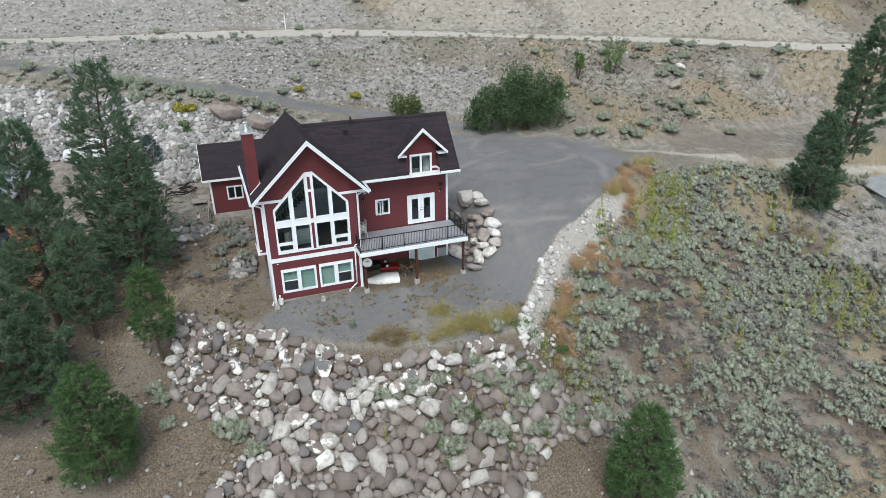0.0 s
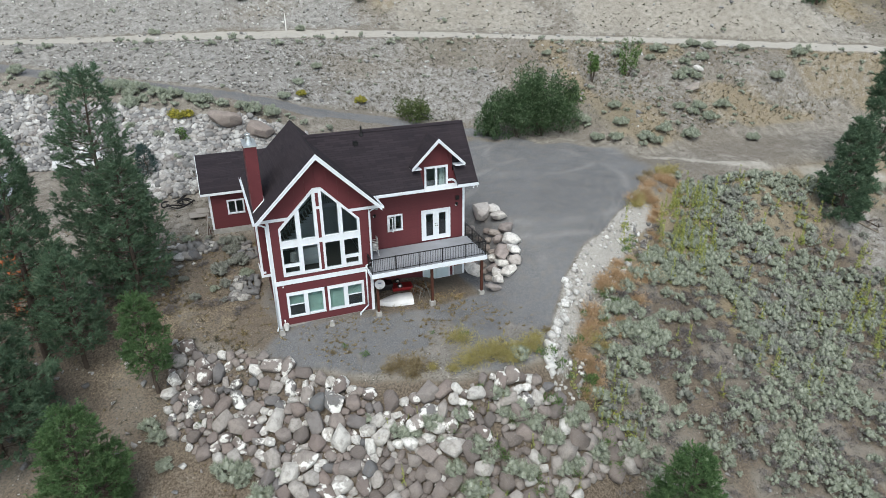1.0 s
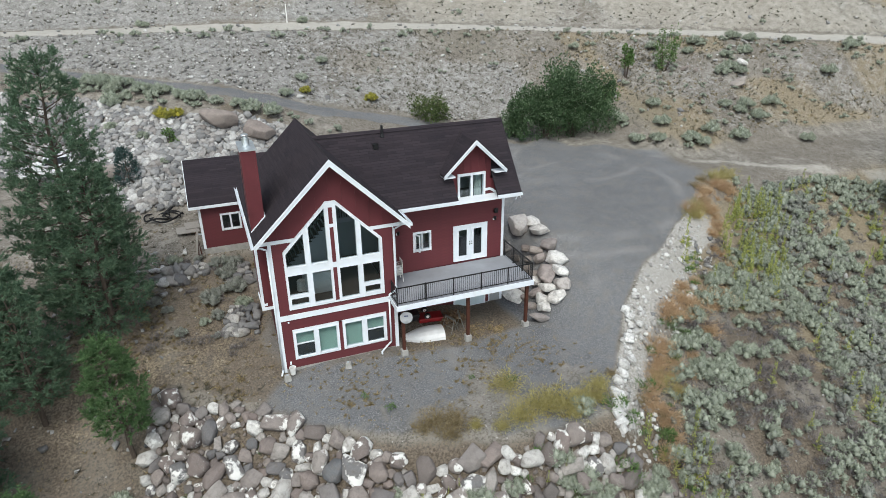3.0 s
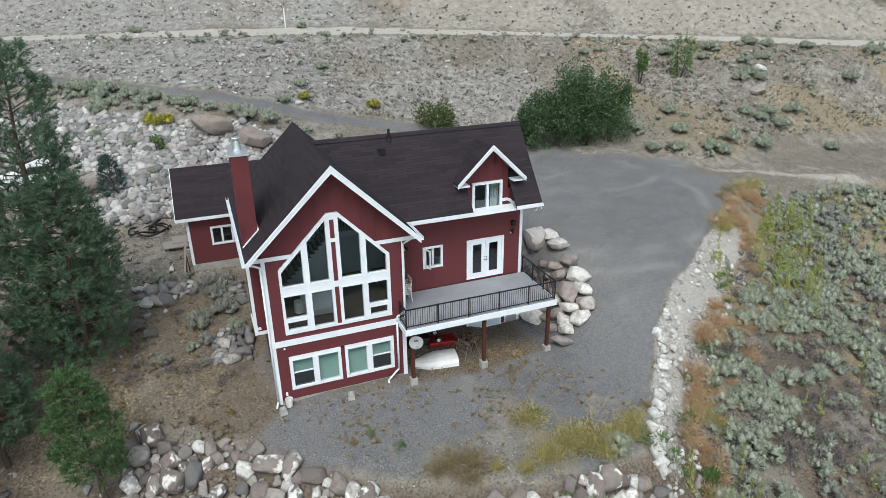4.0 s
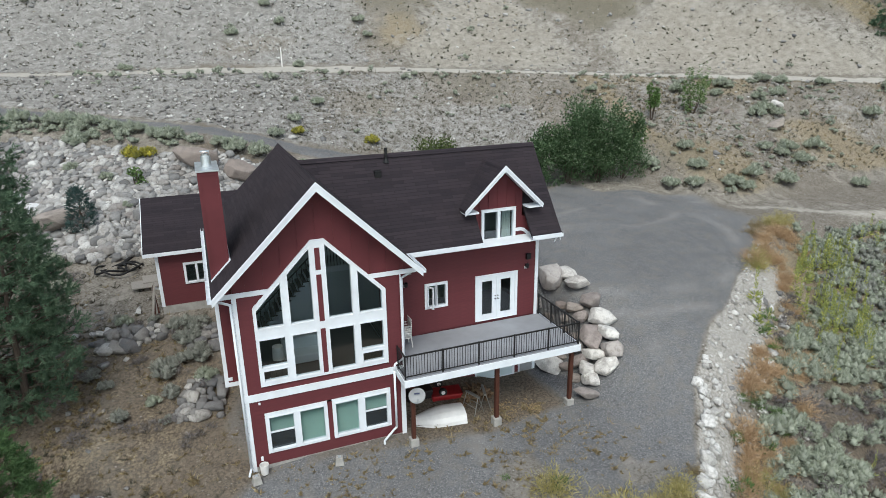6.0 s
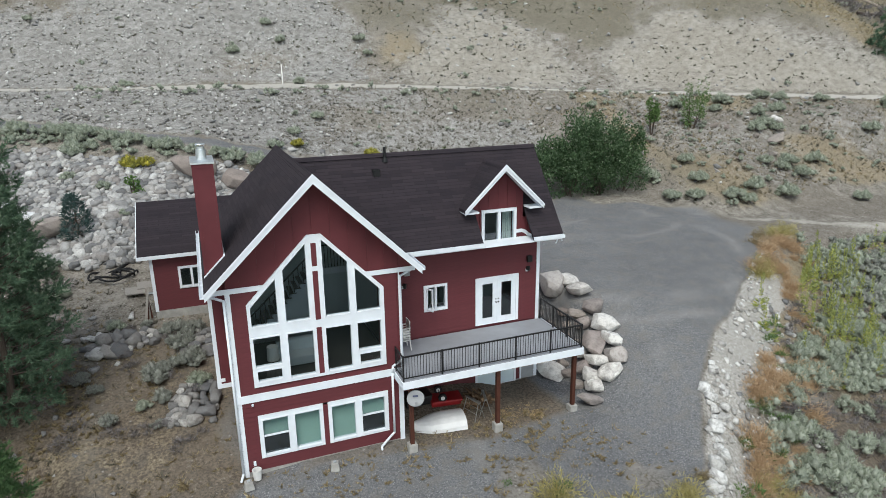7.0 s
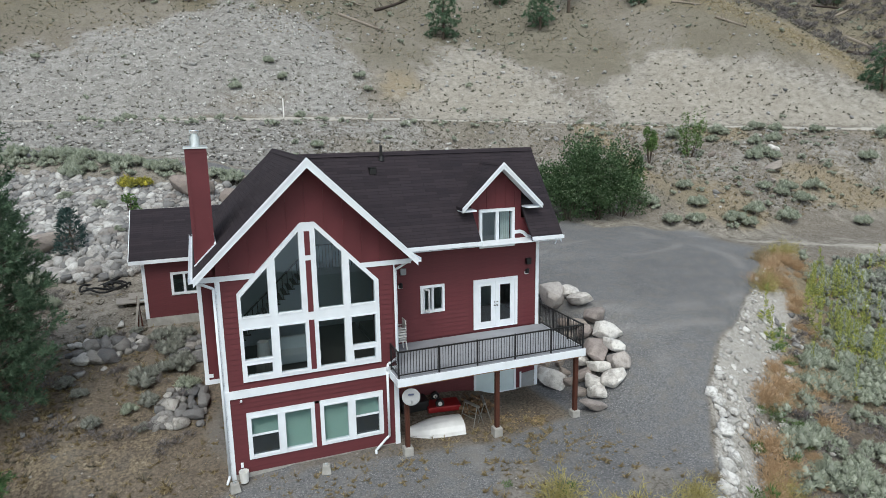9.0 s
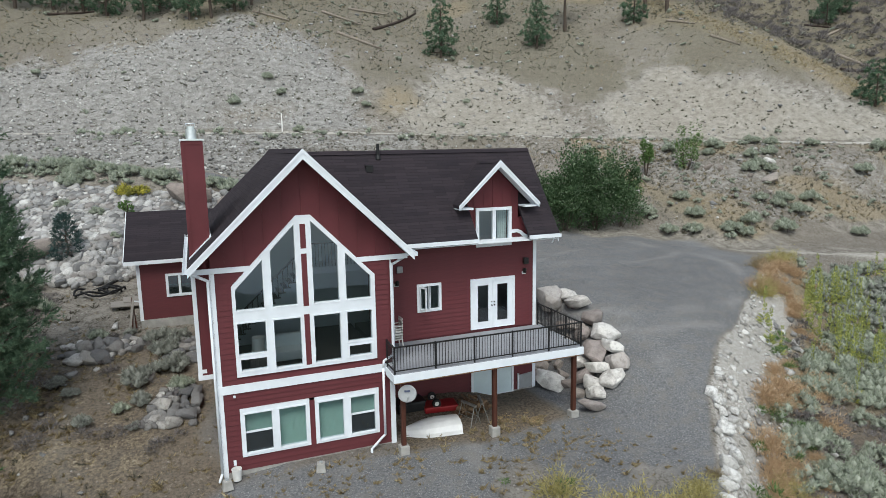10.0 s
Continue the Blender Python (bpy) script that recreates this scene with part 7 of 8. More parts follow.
spread_stuff("dry_brush", [twig_shape(20 + i, 80, 0.07, 0.36) for i in range(3)], dx, dy, np.random.RandomState(6).uniform(0.3, 0.62, len(dx)), 7, SAGE_D, "dead grey brush between the sage", "dry brush")


def bank_cover(x, y):
    low = np.where(x > 35, line_at(FOOT, x)[0] + 0.6, line_at(BANK, x)[0])
    return sm(0.3, 1.2, y - low) * sm(0.3, -0.3, y - line_at(ROAD, x)[0]) * (0.35 + 0.65 * sm(2, 14, x))


bx, by = scatter(24000, -26, 78, 15, 52, bank_cover, 11)
spread_stuff("bunchgrass", [tuft_shape(i, 13) for i in range(5)], bx, by, np.random.RandomState(12).uniform(0.16, 0.42, len(bx)), 13, TUFT, "dull brown bunchgrass on the bank", "bunchgrass")
bx, by = scatter(1900, -26, 78, 15, 52, lambda x, y: bank_cover(x, y) * (0.12 + 0.35 * sm(34, 40, x) + 0.5 * sm(0.5, 0.75, hash_noise(x, y, 0.12))), 15)
spread_stuff("bank_sagebrush", SAGES, bx, by, np.random.RandomState(14).uniform(0.25, 0.65, len(bx)), 17, SAGE2, "scattered sagebrush on the bank", "sagebrush")

bx, by = scatter(5200, 24, 78, 15, 46, lambda x, y: bank_cover(x, y) * sm(26, 36, x) * (0.3 + 0.7 * sm(0.35, 0.6, hash_noise(x, y, 0.2))), 18)
spread_stuff("bank_straw", [tuft_shape(20 + i, 7, 1.0, 0.8, 0.14) for i in range(4)], bx, by, np.random.RandomState(19).uniform(0.2, 0.5, len(bx)), 20, STRAW, "tan dry grass on the bank", "dry grass")


def hill_cover(x, y):
    d = y - line_at(ROAD, x)[0] - 4
    return sm(2.5, 5, d) * (0.6 + 0.4 * sm(16, 30, d)) * (0.5 + 0.5 * sm(0.35, 0.6, hash_noise(x, y, 0.1))) * (1 - 0.45 * soft_poly(SCREE_GREY, x, y, 3))


HTUFT = leaf_mat("grey_green_bunchgrass", (0.085, 0.083, 0.062), (0.15, 0.145, 0.11), (0.23, 0.22, 0.165))
hx, hy = scatter(52000, -40, 120, 24, 105, hill_cover, 21)
spread_stuff("hill_bunchgrass", [tuft_shape(30 + i, 8, 0.9, 0.75, 0.36) for i in range(6)], hx, hy, 0.15 + 0.33 * np.random.RandomState(22).rand(len(hx)) ** 2.0, 23, HTUFT, "sparse bunchgrass dotting the scree hillside", "bunchgrass")
hx, hy = scatter(1500, -40, 120, 30, 105, lambda x, y: hill_cover(x, y) * 0.5 * (0.25 + 0.75 * sm(14, 26, y - line_at(ROAD, x)[0])), 25)
spread_stuff("hill_sagebrush", SAGES, hx, hy, np.random.RandomState(26).uniform(0.3, 0.8, len(hx)), 27, SAGE2, "scattered sagebrush on the hillside", "sagebrush")
hx, hy = scatter(16000, -40, 110, 36, 100, lambda x, y: sm(14, 24, y - line_at(ROAD, x)[0]) * (0.3 + 0.7 * sm(0.35, 0.6, hash_noise(x, y, 0.15))), 28)
spread_stuff("hill_straw", [tuft_shape(40 + i, 5, 0.9, 0.8, 0.2) for i in range(4)], hx, hy, 0.16 + 0.3 * np.random.RandomState(29).rand(len(hx)) ** 1.5, 30, STRAW, "pale dry grass on the upper hillside", "dry grass")
hx, hy = scatter(24000, 60, 86, 27, 66, lambda x, y: np.exp(-((x - spur_x(y) + 1.4) / 1.9) ** 2), 35)
spread_stuff("spur_straw", [tuft_shape(44 + i, 7, 1.0, 0.8, 0.16) for i in range(4)], hx, hy, np.random.RandomState(36).uniform(0.2, 0.45, len(hx)), 37, leaf_mat("spur_straw", (0.36, 0.30, 0.19), (0.50, 0.43, 0.29), (0.58, 0.51, 0.36), 0.3), "yellow dry grass along the hill's spur", "dry grass")
hx, hy = scatter(1500, 70, 112, 26, 80, lambda x, y: 0.7 * sm(1, 3, x - spur_x(y)), 38)
spread_stuff("gully_brush", [twig_shape(160 + i, 60, 0.1, 0.45) for i in range(4)], hx, hy, np.random.RandomState(39).uniform(0.4, 1.1, len(hx)), 40, SAGE_D, "dark dead brush in the gully", "dry brush")
# road verge
vx = np.random.RandomState(31).uniform(-26, 80, 150)
vx = vx[np.sin(vx * 0.7) + np.sin(vx * 1.9 + 1) > -0.2]
vy = line_at(ROAD, vx)[0] - np.abs(np.random.RandomState(32).normal(0.8, 1.0, len(vx)))
spread_stuff("verge_sagebrush", SAGES, vx, vy, np.random.RandomState(33).uniform(0.25, 0.8, len(vx)), 34, SAGE2, "sagebrush along the road's verge", "sagebrush")
# lane verge and riprap top
lx = np.random.RandomState(41).uniform(-24, 8, 80)
ly = line_at(LANE, lx)[0] - np.abs(np.random.RandomState(42).normal(0.9, 0.7, 80)) - 0.6
spread_stuff("lane_sagebrush", SAGES, lx, ly, np.random.RandomState(43).uniform(0.3, 0.75, 80), 44, SAGE2, "sagebrush along the lane above the riprap", "sagebrush")


def single(name, shape, mat, spots, label, category, group, seed, flat=1.0):
    """Plants that can be counted: objects of their own on shared meshes."""
    r_ = random.Random(seed)
    mes = [mesh_from(name, g[0], g[1], mat, False, g[2] if len(g) > 2 else None) for g in shape]
    for x, y, s in spots:
        ob = new(name, r_.choice(mes))
        ob.matrix_world = Matrix.Translation((x, y, ground(x, y) - 0.03)) @ Matrix.Rotation(r_.uniform(0, 6.28), 4, "Z") @ Matrix.Diagonal((s, s, s * flat, 1))
        tagged(ob, label, category, group)


BIGSAGE = [sage_shape(50 + i, 20, 60, 0.045, 20) for i in range(5)]
rr = random.Random(77)
spots = [(rr.uniform(-4, 15), rr.uniform(-14, -7.5), rr.uniform(0.4, 0.85)) for _ in range(20)] + [(rr.uniform(7.5, 17), rr.uniform(-12.6, -9.3), rr.uniform(0.5, 0.95)) for _ in range(16)] + [(-7.2, -4.2, 0.7), (-7.6, -3.4, 0.7), (-6.9, -5.6, 0.6)]
spots += [(-1.3, 4.9, 0.6), (-3.4, 4.2, 0.4), (-7.5, 13.4, 0.8), (-4.6, 9.4, 0.5), (-8.5, 16.5, 0.8), (-3.0, 18.6, 0.6), (-6.0, 24.0, 0.6), (-8.4, 26.5, 0.7), (-4.8, 20.5, 0.5)]
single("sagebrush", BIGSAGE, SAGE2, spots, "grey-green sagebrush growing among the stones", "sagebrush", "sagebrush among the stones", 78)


spots = [(x, y, rr.uniform(0.8, 1.15)) for x, y in ((54.4, 29.4), (55.7, 28.3), (59.1, 26.2), (52.9, 25.9), (50.4, 25.8), (47.8, 23.4), (50.0, 23.1), (47.4, 28.2), (44.8, 19.4), (45.9, 18.6), (50.2, 19.1), (47.4, 17.7), (41.0, 16.8), (38.3, 16.0), (39.4, 15.6), (43.5, 15.8), (35.8, 17.5), (34.0, 18.2), (44.4, 30.3), (49.3, 29.6), (59.5, 20.9), (50.7, 14.6), (34.2, 21.2), (37.3, 19.1), (38.3, 21.6), (64.1, 22.6), (49.0, 23.8), (46.9, 19.0))]
single("sagebrush", BIGSAGE, SAGE2, spots, "round grey-green sagebrush on the brown bank", "sagebrush", "large sagebrush on the bank", 86)
spots = [(x, y, rr.uniform(0.6, 0.95)) for x, y in ((-16.4, 66.6), (9.0, 59.7), (10.0, 56.9), (4.7, 56.6), (5.3, 29.2), (19.1, 55.8), (19.4, 53.6), (10.6, 49.4), (-6.2, 52.6), (10.0, 36.5), (7.3, 32.7), (36.6, 33.4))]
single("sagebrush", BIGSAGE, SAGE2, spots, "lone grey-green sagebrush on the scree", "sagebrush", "lone sagebrush on the scree", 87)
spots = [(x, y, rr.uniform(0.8, 1.2)) for x, y in ((-10.0, 33.2), (-8.2, 31.6), (-8.8, 32.8), (-7.4, 32.0), (-5.9, 30.2), (-4.4, 29.6), (-3.0, 28.3), (-2.0, 27.4), (1.1, 25.4), (2.1, 24.9), (-8.2, 29.6), (-7.3, 30.0), (-12.5, 35), (-15.5, 37.4), (-18.5, 39.6), (3.6, 24.6))]
single("sagebrush", BIGSAGE, SAGE2, spots, "large grey-green sagebrush at the top of the riprap", "sagebrush", "sagebrush above the riprap", 88)
spots = [(-5.14, 5.43, 0.4), (-2.93, 5.51, 0.75), (-2.16, 8.2, 0.7), (-1.41, 7.99, 0.7), (-1.93, 7.32, 0.75), (-2.68, 4.39, 0.5), (-1.56, 6.26, 0.8), (-2.4, 6.0, 0.6)]
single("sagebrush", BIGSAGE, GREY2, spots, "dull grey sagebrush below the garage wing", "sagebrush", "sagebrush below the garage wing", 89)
spots = [(-4.05, -7.1, 1.05), (-3.3, -7.3, 0.8), (6.2, -9.2, 0.85), (10.7, -10.1, 0.9), (13.7, -10.8, 0.9), (9.8, -12.1, 0.95), (7.4, -12.2, 0.9), (14.6, -12.1, 0.9)]
single("sagebrush", BIGSAGE, SAGE2, spots, "large grey-green sagebrush rooted in the rock wall", "sagebrush", "large sagebrush in the rock wall", 90)
spots = [(rr.uniform(-7.5, -1.2), rr.uniform(1.5, 9), rr.uniform(0.3, 0.6)) for _ in range(26)] + [(rr.uniform(-9, -6.2), rr.uniform(10, 15), rr.uniform(0.35, 0.65)) for _ in range(8)]
single("dry_brush", [twig_shape(26 + i, 150, 0.05, 0.3) for i in range(3)], SAGE_D, spots, "low grey dead brush on the bare dirt", "dry brush", "dead brush beside the house", 84)
spots = [(rr.uniform(-6.5, -1.2), rr.uniform(3, 10), rr.uniform(0.3, 0.5)) for _ in range(8)]
single("sagebrush", BIGSAGE, GREY2, spots, "small dull grey sagebrush on the bare dirt", "sagebrush", "sagebrush beside the house", 85)


def mullein_shape(seed):
    rs_ = np.random.RandomState(seed)
    n = 26
    a = rs_.uniform(0, 6.28, n)
    z = rs_.uniform(0.02, 0.75, n) ** 1.3
    p = np.stack([0.03 * np.cos(a), 0.03 * np.sin(a), z], 1)
    d = np.stack([np.cos(a), np.sin(a), 0.5 + 0.6 * z], 1)
    v, f = blades(p, d, (0.36 * (1 - 0.85 * z)), 0.10 * (1 - 0.6 * z), rs_)
    m = 50
    a = rs_.uniform(0, 6.28, m)
    z = rs_.uniform(0.6, 1.55, m)
    p = np.stack([0.02 * np.cos(a), 0.02 * np.sin(a), z], 1)
    v2, f2 = blades(p, np.stack([np.cos(a), np.sin(a), np.full(m, 1.6)], 1), 0.12, 0.05, rs_)
    return np.concatenate([v, v2]), np.concatenate([f, f2 + len(v)])


MULL_1 = [(33, 7.3), (40, 7), (36, 2.5), (33.5, -0.6), (27.5, -0.9), (28.5, 1.5)]
MULL_2 = [(43.5, -3), (50, -3.6), (48, -9), (39.5, -8.4)]
spots = []
while len(spots) < 240:
    x, y = rr.uniform(22, 52), rr.uniform(-10, 8.5)
    xa, ya = np.array([x]), np.array([y])
    lush = bool(in_poly(MULL_1, xa, ya)[0]) and rr.random() < 0.6 or bool(in_poly(MULL_2, xa, ya)[0]) and rr.random() < 0.55 or 24 < x < 50 and rr.random() < 0.07
    if lush and y < float(line_at(EDGE, xa)[0][0]) - 1.2:
        spots.append((x, y, rr.uniform(0.7, 1.35)))
spots += [(rr.uniform(14.5, 18.5), rr.uniform(-12, -8.2), rr.uniform(0.6, 1.0)) for _ in range(24)] + [(rr.uniform(2, 13), rr.uniform(-14, -8.5), rr.uniform(0.4, 0.75)) for _ in range(22)]
single("mullein", [mullein_shape(i) for i in range(4)], MULL, spots, "tall yellow-green mullein spike", "weed", "mullein spikes on the slope", 79)


def fuzzy(seed, n=1500, flat=1.0):
    rs_ = np.random.RandomState(seed)
    d = sphere_dirs(n, rs_, 0.0)
    lump = 1 + 0.35 * np.sin(d[:, 0] * 5 + seed) * np.sin(d[:, 1] * 6 + 2 * seed)
    p = d * (rs_.uniform(0.1, 0.75, n) * lump)[:, None] * np.array([1, 1, flat])
    p[:, 2] = np.abs(p[:, 2])
    return spines(p, d + np.array([0, 0, 0.3]) + rs_.normal(size=(n, 3)) * 0.8, 0.16 * rs_.uniform(0.6, 1.3, n), 0.022, rs_)


FUZZ = [fuzzy(i) for i in range(4)]
spots = []
for i in range(92):
    x = rr.uniform(15.5, 23.5) if i < 44 else (rr.uniform(23, 29) if i < 58 else rr.uniform(28.5, 35.8))
    y = float(line_at(EDGE, np.array([x]))[0][0])
    spots.append((x, y - (rr.uniform(2.2, 5.2) if i < 58 else rr.uniform(-0.3, 2.4)), 0.45 + 0.75 * rr.random() ** 1.4))
single("dry_weed", FUZZ, DRY, spots, "rust-orange dried weed clump beside the drive bank", "weed", "dried weeds beside the drive", 80)
spots = [(28.6, 4.5, 1.1), (29.3, 5.2, 0.9), (35.6, 9.0, 1.3), (34.6, 9.0, 1.1), (17.6, -6.3, 1.0), (18.4, -6.8, 0.8), (9.6, -5.0, 1.15), (10.3, -6.8, 1.2), (11.2, -7.0, 1.3), (12.2, -7.2, 1.0), (9.2, -7.1, 1.1), (8.2, -7.3, 0.6), (13.0, -7.2, 1.0), (11.6, -7.7, 0.9), (7.2, -6.8, 0.5), (13.6, -6.6, 0.8)]
single("yellow_weed", FUZZ, YELLOWG, [(x, y, 1.1 * q) for x, y, q in spots], "fuzzy yellow-green weed at the yard's edge", "weed", "yellow-green weeds at the yard's edge", 81)
spots = [(5.6, -6.0, 1.1), (6.4, -6.3, 1.0), (5.0, -6.1, 0.7), (6.0, -6.8, 0.9), (14.6, -6.2, 0.5), (15.6, -7.3, 0.55), (16.6, -7.8, 0.5), (13.2, -7.0, 0.5), (2.4, -3.4, 0.3), (31.5, 7.6, 0.9), (33, 8.8, 0.8), (30.4, 5.4, 0.7)]
single("straw_weed", FUZZ, STRAW, spots, "pale straw-coloured weed clump", "weed", "straw-coloured weeds", 82)
spots = [(3.2, -3.2, 0.35), (3.9, -4.4, 0.45), (8.2, -3.8, 0.3), (9.9, -4.9, 0.5), (13.6, -8.0, 0.8), (14.2, -8.4, 0.7)]
spots += [(rr.uniform(16, 26), 0, rr.uniform(0.35, 0.7)) for _ in range(24)]
spots = [(x, y if y else float(line_at(EDGE, np.array([x]))[0][0]) - rr.uniform(2, 4.5), q) for x, y, q in spots]
spots += [(rr.uniform(6, 16.5), rr.uniform(-13, -8.6), rr.uniform(0.45, 0.85)) for _ in range(30)]
spots += [(rr.uniform(-6, 3), rr.uniform(-9, -2.5), rr.uniform(0.25, 0.45)) for _ in range(8)]
single("green_weed", [twig_shape(70 + i, 150, 0.07, 0.22) for i in range(3)], LIME, spots, "fresh green weed in the gravel", "weed", "green weeds in the gravel", 83)
# dry grass in the yard
gx, gy = scatter(7500, -8, 15, -7.8, 8, lambda x, y: sm(0.2, 0.6, y - line_at(EDGE, x)[0]) * (0.35 + 0.65 * sm(0.4, 0.65, hash_noise(x, y, 0.35))) * (1 - sm(-0.3, 0.0, y) * sm(-0.9, 0, x)) * sm(14, 11, x + 0.3 * y) * np.where(x < 0, 1, 0.8), 61)
spread_stuff("dry_grass", [tuft_shape(60 + i, 12, 1.2, 0.8, 0.2) for i in range(4)], gx, gy, 0.08 + 0.26 * np.random.RandomState(62).rand(len(gx)) ** 1.6, 63, STRAW, "dry straw tufts in the yard", "dry grass")
gx, gy = scatter(5200, -18, -1, -16, 15, lambda x, y: 0.3 + 0.4 * sm(0.4, 0.7, hash_noise(x, y, 0.3)), 65)
half = len(gx) // 2
spread_stuff("slope_grass", [tuft_shape(70 + i, 12, 1.1, 0.7, 0.11) for i in range(4)], gx[:half], gy[:half], np.random.RandomState(66).uniform(0.15, 0.5, half), 67, TUFT, "dull dry grass under the pines", "dry grass")
spread_stuff("straw_grass", [tuft_shape(75 + i, 12, 1.1, 0.7, 0.1) for i in range(4)], gx[half:], gy[half:], np.random.RandomState(76).uniform(0.12, 0.4, len(gx) - half), 77, STRAW, "yellowed dry grass beside the house", "dry grass")
gx, gy = scatter(5000, 14, 62, -24, 12, lambda x, y: 0.6 * sm(-1.6, -2.6, y - line_at(EDGE, x)[0]), 68)
spread_stuff("slope_bunchgrass", [tuft_shape(80 + i, 12, 0.9, 0.7, 0.06) for i in range(4)], gx, gy, np.random.RandomState(69).uniform(0.12, 0.4, len(gx)), 70, TUFT, "dry grass between the sagebrush", "dry grass")

# ---------------------------------------------------------------- surroundings
ROOFM = painted("grey_metal_roof", (0.26, 0.28, 0.31), 0.5, 0.08, 0.6)
NAVY = painted("dark_navy_siding", (0.018, 0.021, 0.03), 0.6, 0.15, 1.5)
CEDAR = wood_mat("orange_cedar", (0.20, 0.06, 0.022), (0.34, 0.12, 0.05), 0.7)
nb = thing("house", "neighbouring dark house with grey roof and cedar stairs", "house", pose(0, 0, 0))
part("wall", box_bm(-30, -17.2, 12.2, 24, -1.5, 4.2), NAVY, nb, "dark navy wall")
bm = bmesh.new()
slope_slab(bm, [(-31, 11.5), (-16.7, 11.5), (-16.7, 24.6), (-31, 24.6)], lambda x, y: 4.3 + 0.3 * (-16.7 - x), 0.18)
part("roof", bm, ROOFM, nb, "grey metal roof")
bm = bmesh.new()
slope_slab(bm, [(-21, 8.4), (-16.6, 8.4), (-16.6, 12.1), (-21, 12.1)], lambda x, y: 2.2 + 0.18 * (y - 8.4), 0.14)
part("porch_roof", bm, NAVY, nb, "dark porch roof")
for x, y in ((-16.8, 8.6), (-16.8, 11.9), (-19.5, 8.6)):
    part("porch_post", box_bm(x - 0.08, x + 0.08, y - 0.08, y + 0.08, ground(x, y) - 0.1, 2.15), CEDAR, nb)
stairs = part("stair_stringer", bmesh.new(), CEDAR, nb, "cedar outdoor stair")
bm = bmesh.new()
for s in (-0.55, 0.55):
    rod(bm, (-16.2 + s * 0.6, 12.0 + s * 0.5, 3.3), (-13.9 + s * 0.6, 7.9 + s * 0.5, 0.75), 0.09, sides=4)
bm.to_mesh(stairs.data)
bm.free()
for i in range(14):
    k = (i + 0.5) / 14
    bm = box_bm(-0.55, 0.55, -0.14, 0.14, -0.025, 0.025)
    ob = part("tread", bm, CEDAR, nb)
    ob.matrix_world = pose(-16.2 + 2.3 * k, 12.0 - 4.1 * k, 3.35 - 2.55 * k, 0, 0, 29)
part("landing", box_bm(-14.7, -12.6, 6.2, 8.0, 0.62, 0.74), CEDAR, nb, "cedar landing")
for x, y in ((-14.6, 6.3), (-12.7, 6.3), (-12.7, 7.9), (-14.6, 7.9)):
    part("rail_post", box_bm(x - 0.05, x + 0.05, y - 0.05, y + 0.05, ground(x, y) - 0.1, 1.7), CEDAR, nb)
for z in (1.1, 1.4, 1.65):
    part("rail", box_bm(-14.6, -12.7, 6.28, 6.32, z, z + 0.06), CEDAR, nb)
    part("rail", box_bm(-12.72, -12.68, 6.3, 7.9, z, z + 0.06), CEDAR, nb)

CARW = painted("white_car_paint", (0.72, 0.73, 0.74), 0.3, 0.03, 1)
car = thing("car", "white parked pickup partly hidden behind the pines", "car", pose(-11.8, 23.9, ground(-11.8, 23.9) + 0.02, 0, 0, 188))
bm = bmesh.new()
side = [(-2.6, 0.45), (2.5, 0.45), (2.6, 0.75), (2.45, 1.02), (1.25, 1.12), (0.65, 1.72), (-0.75, 1.74), (-0.95, 1.15), (-2.6, 1.12)]
prism(bm, side, -0.9, 0.9)
bmesh.ops.bevel(bm, geom=[e for e in bm.edges if e.calc_face_angle(0) > 0.3], offset=0.06, segments=2, affect="EDGES")
part("body", bm, CARW, car)
for s in (-1, 1):
    bm = bmesh.new()
    prism(bm, [(-0.68, 1.18), (0.98, 1.18), (0.55, 1.62), (-0.62, 1.63)], s * 0.905 - 0.004, s * 0.905 + 0.004)
    part("side_window", bm, SCREEN, car, "dark side glass")
    for x in (-1.6, 1.65):
        bm = bmesh.new()
        rod(bm, (x, s * 0.72, 0.36), (x, s * 0.93, 0.36), 0.36, sides=18)
        wh = part("wheel", bm, RUBBER, car)
        bm = bmesh.new()
        rod(bm, (x, s * 0.9, 0.36), (x, s * 0.94, 0.36), 0.2, sides=14)
        part("rim", bm, ZINC, wh)

shed = thing("shed", "low pale grey shed at the edge of the slope", "shed", pose(61.6, 3.4, ground(61.6, 3.4)))
part("wall", box_bm(-1.9, 3, -2.2, 2, -1.5, 0.4), GREYPL, shed)
bm = bmesh.new()
slope_slab(bm, [(-2.1, -2.6), (3.2, -2.6), (3.2, 2.2), (-2.1, 2.2)], lambda x, y: 0.85 + 0.25 * y, 0.1)
part("roof", bm, painted("pale_grey_roofing", (0.24, 0.255, 0.26), 0.7), shed, "pale grey roof")

marker = thing("marker_post", "white marker post beside the upper road", "marker post", pose(9.04, 50.1, ground(9.04, 50.1)))
part("post", box_bm(-0.06, 0.06, -0.04, 0.04, -0.1, 2.0, bevel=0.01), PLASTIC, marker)

